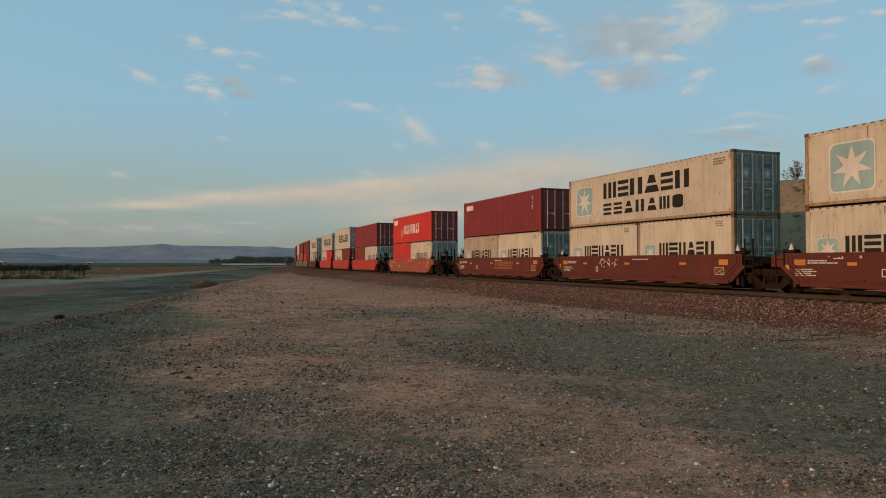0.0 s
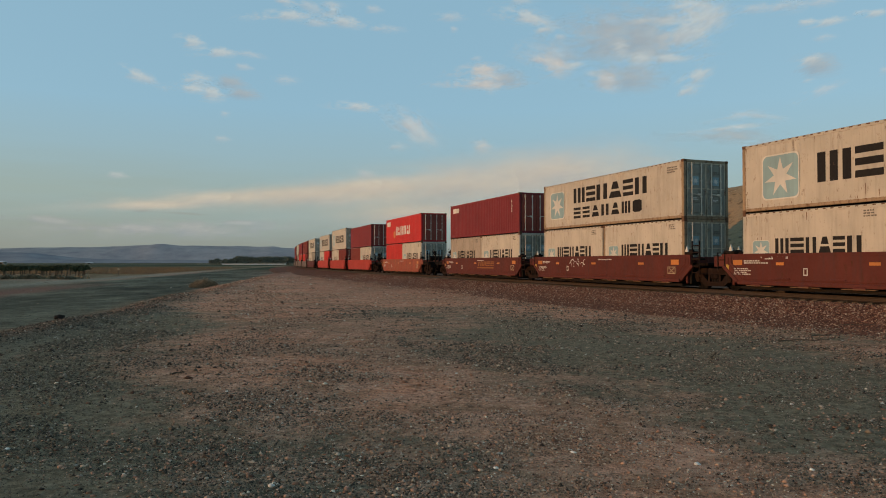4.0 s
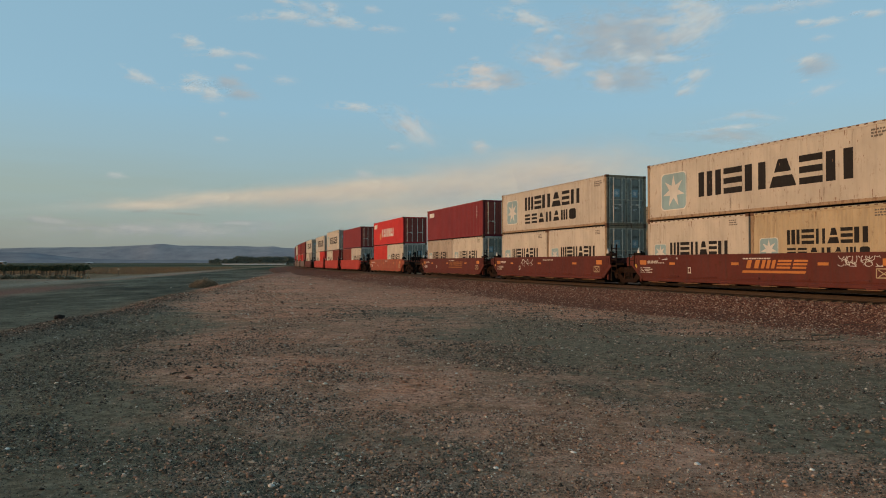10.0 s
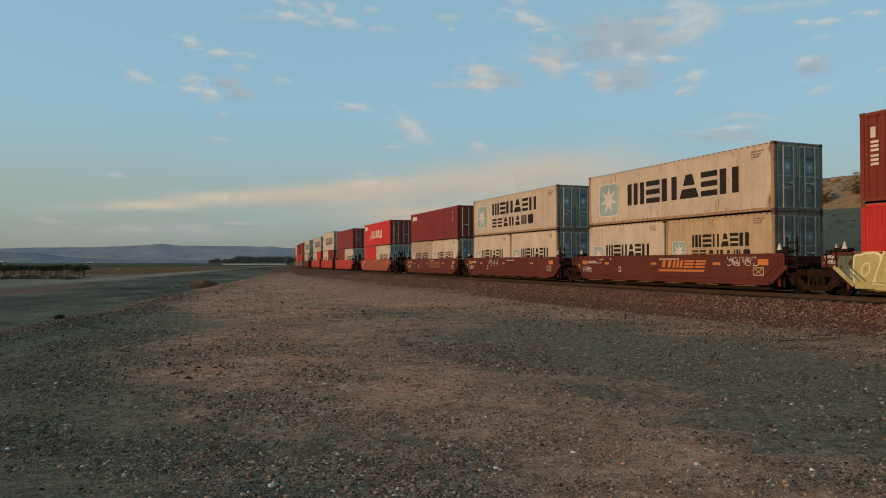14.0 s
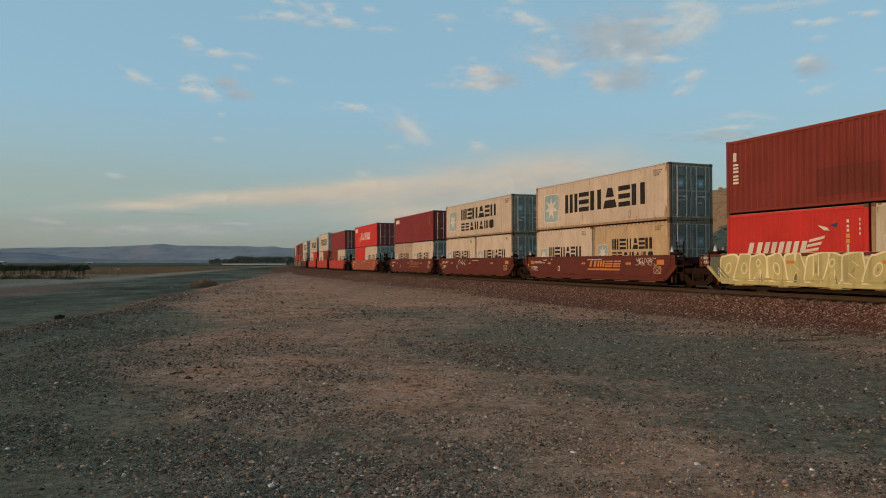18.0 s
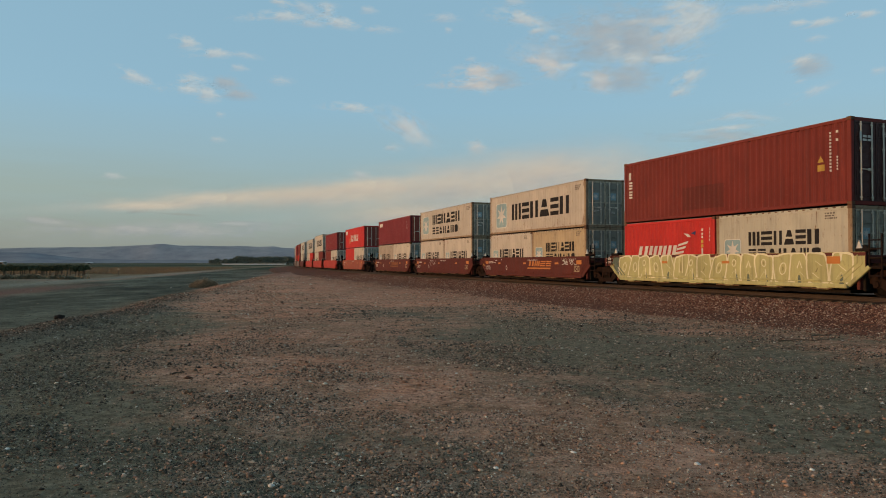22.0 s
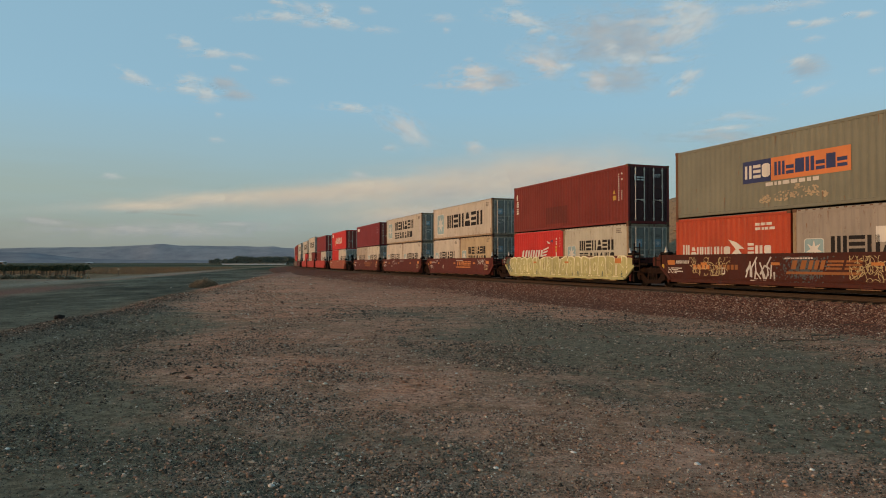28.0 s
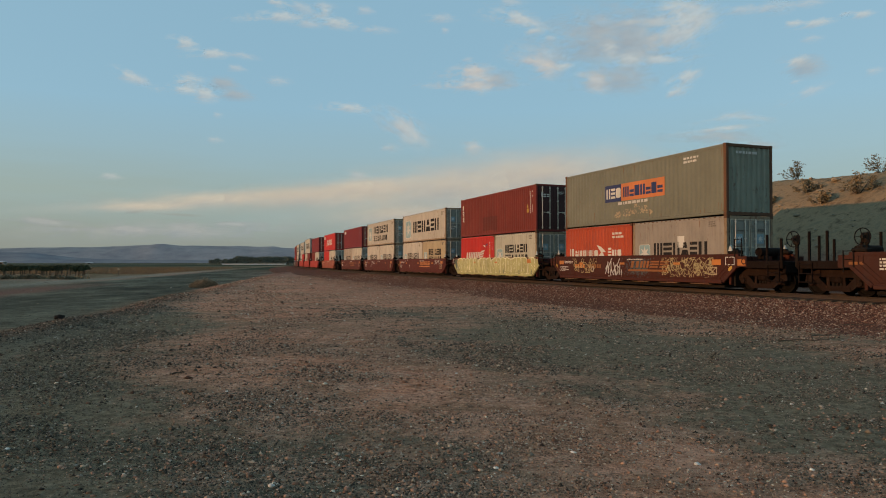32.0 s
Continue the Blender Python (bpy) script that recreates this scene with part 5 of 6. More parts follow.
def ground_height(x, y):
    u, s = off_track(x, y)
    z = np.full_like(x, -0.52) + 0.05 * wave_field(x, y, 3, 4.0) + 0.015 * wave_field(x, y, 4, 0.9)
    left = berm_x(y) - x
    z += 0.10 * np.exp(-((left + 0.5) / 0.9) ** 2) - 0.30 * smooth(-0.3, 2.2, left) + 0.22 * smooth(13, 20, left)
    far = np.hypot(x, y)
    z = np.where(far > 90, -0.55 + (z + 0.55) * np.exp(-(far - 90) / 60), z)
    near_bed = smooth(7.0, 4.0, np.abs(u))
    z = z * (1 - near_bed) - 0.50 * near_bed
    hill = (7.25 + 0.8 * wave_field(x, y, 8, 9.0)) * smooth(105, 52, s) * smooth(-90, -40, s + 60)
    back = -u
    rise = smooth(5.0, 18.5, back) ** 0.9
    rough = (0.22 * wave_field(x, y, 9, 1.6) + 0.45 * wave_field(x, y, 10, 4.0)) * smooth(6, 9, back) * smooth(105, 52, s)
    return z + hill * rise + rough - 0.02 * np.maximum(back - 24, 0) * rise * smooth(105, 52, s)


def spaced(a, b, n, focus, tight):
    t = np.linspace(np.arcsinh((a - focus) / tight), np.arcsinh((b - focus) / tight), n)
    return focus + tight * np.sinh(t)


def mesh_from_arrays(name, verts, faces):
    """A mesh from arrays of points and equal-sided faces."""
    verts, faces = np.asarray(verts, np.float32), np.asarray(faces, np.int32)
    me = bpy.data.meshes.new(name)
    me.vertices.add(len(verts))
    me.vertices.foreach_set("co", verts.ravel())
    n, k = faces.shape
    me.loops.add(n * k)
    me.loops.foreach_set("vertex_index", faces.ravel())
    me.polygons.add(n)
    me.polygons.foreach_set("loop_start", np.arange(0, n * k, k, dtype=np.int32))
    me.update(calc_edges=True)
    return me


def sheet(name, xs, ys, zf):
    X, Y = np.meshgrid(xs, ys)
    Z = zf(X, Y)
    nx, ny = len(xs), len(ys)
    idx = np.arange(nx * ny).reshape(ny, nx)
    f = np.stack([idx[:-1, :-1], idx[:-1, 1:], idx[1:, 1:], idx[1:, :-1]], -1).reshape(-1, 4)
    return mesh_from_arrays(name, np.stack([X, Y, Z], -1).reshape(-1, 3), f), X.ravel(), Y.ravel()


me, gx, gy = sheet("ground", spaced(-4600, 4600, 460, 8, 16), spaced(-900, 4600, 460, 22, 16), ground_height)
u, s = off_track(gx, gy)
left = berm_x(gy) - gx
lane = 0.80 * smooth(9.0, 12.5, u + 0.6 * wave_field(gx, gy, 76, 2.0)) * smooth(19.5, 14.5, u + 0.9 * wave_field(gx, gy, 75, 2.2)) * smooth(30, 11, gy) + 1.15 * smooth(19.2, 25.5, u + 0.9 * wave_field(gx, gy, 77, 2.5) + 2.6 * wave_field(gx, gy, 79, 6.0)) * smooth(75, 45, gy) + 0.34 * smooth(11.5, 9.0, u) * smooth(5.5, 7.0, u) * smooth(30, 17, gy)
field = smooth(18.5, 20.5, left) * smooth(30, 60, gy) + smooth(120, 200, gy)
pale = 0.85 * np.exp(-((left - 17.4) / 1.2) ** 4) * smooth(30, 50, gy) + 0.7 * np.exp(-((left - 22) / 4.0) ** 4) * smooth(50, 60, gy) * smooth(110, 85, gy)
field = np.clip(field, 0, 1)
hillz = smooth(8.5, 10.5, -u) * smooth(140, 100, s)
zones = me.color_attributes.new("zones", "FLOAT_COLOR", "POINT")
zones.data.foreach_set("color", np.stack([np.clip(lane, 0, 1.15), field * (1 - hillz) * (1 - np.clip(pale, 0, 1)), hillz, np.clip(pale, 0, 1)], -1).astype(np.float32).ravel())
road = smooth(0.8, 2.2, left) * (1 - smooth(15.0, 16.5, left))
red = np.exp(-((left - 13.6) / 2.0) ** 4) * smooth(70, 50, gy) * smooth(20, 35, gy) + 0.7 * np.exp(-((left - 0.1) / 1.1) ** 2) + smooth(4.0, 5.5, -u) + 0.4 * smooth(17, 7, u) * smooth(24, 48, gy) * (u > 0)
brown = smooth(18.5, 20, left) * smooth(72, 80, gy) * (1 - smooth(190, 280, gy))
more = me.color_attributes.new("zones_beyond", "FLOAT_COLOR", "POINT")
more.data.foreach_set("color", np.stack([np.clip(road, 0, 1), np.clip(red, 0, 1), np.clip(brown, 0, 1) * (1 - hillz), np.ones_like(u)], -1).astype(np.float32).ravel())
me.polygons.foreach_set("use_smooth", [True] * len(me.polygons))
me.materials.append(M_GROUND)
tagged(new("ground", me), "bare brown and grey gravel lot beside the railway", "ground", kind="structure")

# ballast bed along the line
bed_s = np.concatenate([np.arange(-60, 120, 1.0), np.arange(120, 440, 4.0)])
profile = [(-8.5, -0.62), (-7.0, -0.42), (-3.6, -0.36), (-2.3, -0.24), (-0.9, -0.215), (0.9, -0.215), (2.2, -0.235), (3.4, -0.36), (4.6, -0.47), (7.5, -0.522), (8.7, -0.66)]
v, f = [], []
for sv in bed_s:
    for uu, z in profile:
        px, py = beside(sv, uu)
        v.append((px, py, z))
n = len(profile)
for i in range(len(bed_s) - 1):
    f += [(i * n + k, (i + 1) * n + k, (i + 1) * n + k + 1, i * n + k + 1) for k in range(n - 1)]
ob = part("ballast_bed", (v, f), M_BALLAST)
tagged(ob, "red-brown crushed rock railway ballast bank", "ballast", kind="structure")

# the two rails on their sleepers
line_root = tagged(new("railway_track"), "rusty steel rails on dark sleepers", "railway track", kind="structure")
rail_profile = [(-0.075, -0.18), (0.075, -0.18), (0.075, -0.165), (0.012, -0.14), (0.012, -0.045), (0.036, -0.035), (0.036, -0.005), (0.028, 0.0), (-0.028, 0.0), (-0.036, -0.005), (-0.036, -0.035), (-0.012, -0.045), (-0.012, -0.14), (-0.075, -0.165)]
for off in (0.753, -0.753):
    v, f = [], []
    n = len(rail_profile)
    for sv in bed_s:
        for du, z in rail_profile:
            px, py = beside(sv, off + du)
            v.append((px, py, z))
    for i in range(len(bed_s) - 1):
        f += [(i * n + k, i * n + (k + 1) % n, (i + 1) * n + (k + 1) % n, (i + 1) * n + k) for k in range(n)]
    part("rail", (v, f), M_RAIL, line_root)
tie = mesh_of(("sleeper",), lambda: block(-1.30, 1.30, -0.115, 0.115, -0.34, -0.165, 0.015))
for k in range(290):
    px, py, h = track(-14 + 0.5 * k)
    put("sleeper", tie, M_WOOD, line_root, pose(px, py, 0, 0, 0, math.degrees(h)))

# loose stones
_p = (1 + 5 ** 0.5) / 2
ICO_V = np.array([(-1, _p, 0), (1, _p, 0), (-1, -_p, 0), (1, -_p, 0), (0, -1, _p), (0, 1, _p), (0, -1, -_p), (0, 1, -_p), (_p, 0, -1), (_p, 0, 1), (-_p, 0, -1), (-_p, 0, 1)]) / 1.902
ICO_F = np.array([(0, 11, 5), (0, 5, 1), (0, 1, 7), (0, 7, 10), (0, 10, 11), (1, 5, 9), (5, 11, 4), (11, 10, 2), (10, 7, 6), (7, 1, 8), (3, 9, 4), (3, 4, 2), (3, 2, 6), (3, 6, 8), (3, 8, 9), (4, 9, 5), (2, 4, 11), (6, 2, 10), (8, 6, 7), (9, 8, 1)])
OCT_V = np.array([(1, 0, 0), (-1, 0, 0), (0, 1, 0), (0, -1, 0), (0, 0, 1), (0, 0, -1)], float)
OCT_F = np.array([(0, 2, 4), (2, 1, 4), (1, 3, 4), (3, 0, 4), (2, 0, 5), (1, 2, 5), (3, 1, 5), (0, 3, 5)])


def stones(name, x, y, z, size, mat, label, seed, shape=(ICO_V, ICO_F), flat=0.6):
    """Many loose stones as one mesh."""
    r = np.random.RandomState(seed)
    base, faces = shape
    n, k = len(x), len(base)
    pts = base[None] * r.uniform(0.65, 1.3, (n, k, 1)) + r.uniform(-0.12, 0.12, (n, k, 3))
    pts = pts * size[:, None, None] * np.stack([r.uniform(0.7, 1.3, n), r.uniform(0.7, 1.3, n), r.uniform(0.5, 1.0, n) * flat * 1.2], -1)[:, None, :]
    a = r.uniform(0, 6.28, n)
    c, q = np.cos(a)[:, None], np.sin(a)[:, None]
    px, py = pts[..., 0] * c - pts[..., 1] * q, pts[..., 0] * q + pts[..., 1] * c
    pts = np.stack([px + x[:, None], py + y[:, None], pts[..., 2] + (z + size * 0.18)[:, None]], -1)
    f = (faces[None] + (np.arange(n) * k)[:, None, None]).reshape(-1, 3)
    me = mesh_from_arrays(name, pts.reshape(-1, 3), f)
    me.materials.append(mat)
    return tagged(new(name, me), label, "stones", kind="stuff")


R = np.random.RandomState(21)
def stony(x, y):
    """How thick the pebbles lie: crowded patches and bare silt between them."""
    return np.clip(0.48 + 1.5 * wave_field(x, y, 31, 0.8) + 1.0 * wave_field(x, y, 32, 3.0) + 0.6 * wave_field(x, y, 33, 0.35), 0.12, 1)


# pebbles over the lot, thicker on the pebbly strips
def strewn(n, near, far, seed):
    """Places for pebbles, thicker on the pebbly strips than on the worn lanes."""
    r = np.random.RandomState(seed)
    d = near * np.exp(r.uniform(0, 1, n) * math.log(far / near))
    x, y = d * np.tan(r.uniform(-0.66, 0.66, n)), d
    u, s = off_track(x, y)
    left = berm_x(y) - x
    much = stony(x, y)
    much *= (1 - 0.6 * np.exp(-((u - 13.2) / 2.0) ** 4)) * (1 - 0.3 * smooth(11, 5.5, y))
    much = np.where(left > 1.5, much * 0.04, much) + 0.7 * np.exp(-((left + 0.4) / 0.8) ** 2)
    keep = (r.uniform(0, 1, n) < much) & (u > 4.6)
    return x[keep], y[keep], d[keep], r


x, y, d, r = strewn(400000, 4.3, 80, 21)
size = np.clip(0.0070 * np.exp(r.normal(0, 0.42, len(x))), 0.004, 0.03) * (np.maximum(d, 4.5) / 4.5) ** 0.55
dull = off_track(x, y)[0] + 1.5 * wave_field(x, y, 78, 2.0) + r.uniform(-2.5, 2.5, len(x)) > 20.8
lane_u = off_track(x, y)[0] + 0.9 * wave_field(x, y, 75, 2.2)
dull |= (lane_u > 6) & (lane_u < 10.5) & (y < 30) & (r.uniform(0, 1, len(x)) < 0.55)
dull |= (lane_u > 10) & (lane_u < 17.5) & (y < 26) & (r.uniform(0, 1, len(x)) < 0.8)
stones("pebbles", x[~dull], y[~dull], ground_height(x[~dull], y[~dull]), size[~dull], M_PEBBLE, "scattered brown, rust and pale pebbles on the gravel lot", 22, (OCT_V, OCT_F), 0.75)
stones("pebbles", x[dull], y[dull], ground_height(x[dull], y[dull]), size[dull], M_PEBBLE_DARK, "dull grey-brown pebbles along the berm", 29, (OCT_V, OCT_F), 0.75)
r = np.random.RandomState(27)
n = 170000
d = 4.3 * np.exp(r.uniform(0, 1, n) * math.log(26 / 4.3))
x, y = d * np.tan(r.uniform(-0.66, 0.66, n)), d
keep = (off_track(x, y)[0] > 6.5) & (berm_x(y) - x < 1.0) & (r.uniform(0, 1, n) < 0.25 + stony(x, y))
x, y, d = x[keep], y[keep], d[keep]
size = 0.0050 * np.exp(r.normal(0, 0.35, len(x))) * (d / 4.5) ** 0.6
TET = (np.array([(0.9, 0, -0.2), (-0.5, 0.8, -0.2), (-0.5, -0.8, -0.2), (0, 0, 0.8)]), np.array([(0, 1, 3), (1, 2, 3), (2, 0, 3)]))
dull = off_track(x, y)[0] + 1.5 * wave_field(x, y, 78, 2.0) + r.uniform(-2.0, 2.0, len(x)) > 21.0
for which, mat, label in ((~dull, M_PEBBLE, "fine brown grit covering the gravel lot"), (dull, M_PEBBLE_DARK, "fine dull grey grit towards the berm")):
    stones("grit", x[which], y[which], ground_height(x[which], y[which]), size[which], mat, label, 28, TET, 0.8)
x, y, d, r = strewn(9000, 4.3, 40, 23)
size = np.clip(0.012 * np.exp(r.normal(0, 0.33, len(x))), 0.007, 0.023) * (np.maximum(d, 4.5) / 4.5) ** 0.3
stones("pebbles", x, y, ground_height(x, y), size, M_PEBBLE, "larger rounded stones strewn over the gravel lot", 24)

# heaps of rusty and pale rock scraped together on the lot
r = np.random.RandomState(25)
for cx, cy, n, wide, size0 in ((-0.6, 6.2, 150, 0.30, 0.014), (0.3, 5.5, 110, 0.35, 0.011), (2.2, 6.9, 120, 0.45, 0.013), (-1.75, 7.9, 130, 0.40, 0.015), (-2.3, 5.4, 80, 0.35, 0.010), (4.0, 7.3, 90, 0.8, 0.014), (-4.0, 9.0, 90, 0.9, 0.015), (0.9, 9.5, 120, 1.2, 0.016), (3.6, 5.1, 60, 0.5, 0.013)):
    x, y = cx + wide * r.normal(0, 1, n), cy + wide * 1.3 * r.normal(0, 1, n)
    stones("rock_heap", x, y, ground_height(x, y), np.minimum(size0 * np.exp(r.normal(0, 0.38, n)), 0.024), M_HEAP_ROCK, "rusty brown and pale broken rocks on the gravel lot", 26 + n)

# a few white stones that stand out
PALE = np.array([(4.0, 8.1), (1.12, 6.07), (0.42, 5.6), (2.05, 5.7), (-3.8, 6.16), (2.9, 5.55), (-1.25, 5.15), (5.2, 7.0), (-2.7, 8.8), (0.2, 10.4)])
stones("pale_stones", PALE[:, 0], PALE[:, 1], ground_height(PALE[:, 0], PALE[:, 1]), r.uniform(0.022, 0.034, len(PALE)), M_PALE_STONE, "single whitish stones on the gravel lot", 66)

# dry sticks blown onto the lot
for k, (cx, cy, turn, size0) in enumerate(((7.6, 14.7, 4, 0.62), (10.6, 18.0, -6, 0.45), (-3.8, 10.1, 20, 0.08), (-3.1, 8.6, -30, 0.07), (8.4, 15.6, 12, 0.3))):
    rng = random.Random(300 + k)
    stick = tagged(new("stick"), "dry dark broken stick lying on the gravel", "stick", "sticks on the lot")
    stick.matrix_basis = pose(cx, cy, float(ground_height(np.array([cx]), np.array([cy]))[0]) + 0.012, 0, 0, turn)
    bend = [(-size0, 0, 0), (-size0 * 0.3, 0.05 * size0, 0.02), (size0 * 0.35, -0.04 * size0, 0.01), (size0, 0.06 * size0, 0.035)]
    part("shaft", join(*[tube(p, q, 0.016 - 0.004 * i, 0.012 - 0.003 * i, 6) for i, (p, q) in enumerate(zip(bend, bend[1:]))]), M_BARK, stick)
    part("twig", tube(bend[2], (size0 * 0.7, 0.2 * size0, 0.06), 0.008, 0.004, 5), M_BARK, stick)

# crushed rock on the bank
def bank(n, s0, s1, u0, u1, size0, seed):
    r = np.random.RandomState(seed)
    sv = s0 + (s1 - s0) * r.uniform(0, 1, n) ** 1.5
    uv = r.uniform(u0, u1, n)
    h = np.interp(sv, LINE_S, LINE_H)
    x = np.interp(sv, LINE_S, LINE_X) - uv * np.cos(h)
    y = np.interp(sv, LINE_S, LINE_Y) - uv * np.sin(h)
    z = np.interp(uv, [p[0] for p in profile], [p[1] for p in profile])
    z = np.maximum(z, np.where(uv > 5.0, ground_height(x, y), -9))
    return x, y, z, size0 * np.exp(r.normal(0, 0.3, n))


for k, (n, s0, s1, u0, u1, z0) in enumerate(((80000, 4, 90, 0.95, 4.8, 0.023), (30000, 4, 100, 4.5, 8.0, 0.019), (4200, 4, 70, 7.6, 9.6, 0.016), (4000, 4, 60, -2.6, -0.95, 0.027))):
    x, y, z, size = bank(n, s0, s1, u0, u1, z0, 40 + k)
    stones("ballast_stones", x, y, z, size, M_BALLAST_STONE, "red-brown crushed ballast rock along the rails", 50 + k, (OCT_V, OCT_F), 0.9)

# rocks on the cutting slope
n = 1500
sv, uv = R.uniform(20, 75, n), -R.uniform(6.5, 22, n)
h = np.interp(sv, LINE_S, LINE_H)
x, y = np.interp(sv, LINE_S, LINE_X) - uv * np.cos(h), np.interp(sv, LINE_S, LINE_Y) - uv * np.sin(h)
stones("slope_rocks", x, y, ground_height(x, y), 0.05 * np.exp(R.normal(0, 0.6, n)), M_HILL_ROCK, "tan rocks lying on the cutting slope", 60)


def gz(x, y):
    return float(ground_height(np.array([float(x)]), np.array([float(y)]))[0])


# ---- plants ----
def leaves(rng, n, spread, size, centre=(0, 0, 0), hollow=0.3):
    """A crown of small leaf blades round a centre."""
    v, f = [], []
    for _ in range(n):
        a, b = rng.uniform(0, 6.283), math.asin(rng.uniform(-0.6, 1))
        r = rng.uniform(hollow, 1.0) * (0.8 + 0.25 * math.sin(3 * a + 2) + 0.2 * math.sin(5 * a + b * 3))
        c = Vector((centre[0] + r * spread[0] * math.cos(a) * math.cos(b), centre[1] + r * spread[1] * math.sin(a) * math.cos(b), centre[2] + r * spread[2] * math.sin(b)))
        q = Euler((rng.uniform(0, 6), rng.uniform(0, 6), rng.uniform(0, 6))).to_quaternion()
        w, h = size * rng.uniform(0.5, 1.2), size * rng.uniform(0.6, 1.3)
        k = len(v)
        v += [tuple(c + q @ Vector(p)) for p in ((-w * 0.5, 0, 0), (0, -h * 0.6, 0), (w * 0.5, 0, 0), (0, h * 0.6, 0))]
        f.append((k, k + 1, k + 2, k + 3))
    return v, f


def bush(name, x, y, w, h, leaf_mat, label, seed, n=500, leaf=0.05, z=None, category="bush", group=""):
    rng = random.Random(seed)
    root = tagged(new(name), label, category, group)
    root.matrix_basis = pose(x, y, (gz(x, y) if z is None else z) - 0.03, 0, 0, rng.uniform(0, 360))
    g, crown = [], []
    for k in range(16):
        a, t = rng.uniform(0, 6.28), rng.uniform(0.15, 1.0)
        tip = (w * 0.5 * t * math.cos(a), w * 0.5 * t * math.sin(a), h * rng.uniform(0.6, 1.0) * math.sqrt(1.02 - 0.8 * t * t))
        midp = (tip[0] * 0.55, tip[1] * 0.55, tip[2] * 0.5)
        g += [tube((0.04 * w * math.cos(a), 0.04 * w * math.sin(a), 0), midp, 0.012 * h, 0.009 * h, 5), tube(midp, tip, 0.009 * h, 0.004 * h, 5)]
        for q in (0.3, 0.55, 0.8, 1.0):
            crown.append(leaves(rng, n // 64, (w * 0.13, w * 0.13, h * 0.16), leaf, (tip[0] * (0.6 + 0.4 * q), tip[1] * (0.6 + 0.4 * q), max(tip[2] * q * 0.95, h * 0.1)), 0.0))
    part("stems", join(*g), M_BARK, root)
    part("crown", join(*crown), leaf_mat, root)
    return root


x, y = beside(44.6, -18.5)
bush("bush", x, y, 2.2, 1.35, M_BRUSH_LEAF, "sparse brown-green desert bush on the slope's crest", 3, 1100, 0.065)
x, y = beside(38.0, -18.0)
bush("bush", x, y, 2.4, 1.15, M_BRUSH_LEAF, "sparse brown-green desert bush on the slope's crest", 4, 1300, 0.065)
for k, (sv, uv, w, h) in enumerate(((40.5, -15.0, 1.6, 0.9), (36.5, -14.2, 2.2, 1.3), (38.2, -13.4, 1.4, 0.8), (42.8, -14.0, 1.2, 0.7))):
    x, y = beside(sv, uv)
    bush("bush", x, y, w, h, M_DRY_LEAF, "dry tan brush on the cutting slope", 10 + k, 1600, 0.09)
rng = random.Random(20)
low = tagged(new("bush"), "low dry tan bush on the gravel lot", "bush")
low.matrix_basis = pose(-18.35, 54.0, gz(-18.35, 54.0) - 0.02)
part("stems", join(*[tube((0, 0, 0), (0.9 * math.cos(k * 0.7) * rng.uniform(0.5, 1), 0.8 * math.sin(k * 0.7), rng.uniform(0.2, 0.55)), 0.02, 0.006, 5) for k in range(12)]), M_BARK, low)
part("crown", join(*[leaves(rng, 2600, (0.42, 0.45, h * 1.15), 0.070, (cx, cy, h * 0.35), 0.0) for cx, cy, h in ((-0.7, 0, 0.30), (-0.35, -0.25, 0.44), (0, 0.1, 0.52), (0.35, -0.2, 0.46), (0.68, 0, 0.32), (0.1, -0.45, 0.36), (-0.2, 0.4, 0.4), (0.45, 0.35, 0.38))]), M_BUSH_LEAF, low)
rock = part("stone", moved(join((([tuple(p) for p in ICO_V * np.array([0.16, 0.12, 0.11])]), [tuple(q) for q in ICO_F.tolist()])), pose(0, 0, 0, 0, 0, 20)), M_STEEL)
rock.location = (-10.95, 20.1, gz(-10.95, 20.1) + 0.06)
tagged(rock, "dark stone on the edge of the gravel berm", "stone")


def vine(seed):
    """A trellised vine: post, gnarled trunk, dark leafy crown."""
    rng = random.Random(seed)
    root = tagged(new("grapevine"), "dark green grapevine on a trellis post in sandy soil", "vine", "vineyard rows")
    part("trunk", join(tube((0, 0, 0), (0.06, 0.03, 0.5), 0.055, 0.045, 6), tube((0.06, 0.03, 0.5), (-0.02, 0, 0.95), 0.045, 0.03, 6)), M_BARK, root)
    part("post", block(-0.04, 0.04, 0.2, 0.28, 0, 1.15, 0.01), M_WOOD, root)
    part("crown", join(*[leaves(rng, 190, (0.50, 0.45, 0.40), 0.15, (rng.uniform(-0.45, 0.45), rng.uniform(-0.2, 0.2), 1.02 + rng.uniform(-0.08, 0.12)), 0.1) for _ in range(4)]), M_VINE_LEAF, root)
    return root


VINES = [vine(k) for k in range(4)]
for row in range(4):
    for k in range(16):
        x, y = -52.5 - 2.2 * row + 1.95 * k + R.uniform(-0.15, 0.15), 78 + 5.0 * row + R.uniform(-0.3, 0.3)
        if x > -39.2 - 2.6 * row:
            continue
        m = pose(x, y, gz(x, y), 0, 0, R.uniform(-12, 12))
        which = (row * 16 + k) % 4
        if row == 0 and k < 4:
            VINES[which].matrix_basis = m
        else:
            copy_thing(VINES[which], m)
for k in range(9):
    x, y = -50 + k * 1.35 + R.uniform(-0.4, 0.4), 73.5 + R.uniform(-1.2, 1.2)
    bush("bush", x, y, R.uniform(1.0, 2.0), R.uniform(0.35, 0.65), M_BRUSH_LEAF, "dry weeds at the vineyard's edge", 70 + k, 800, 0.13)

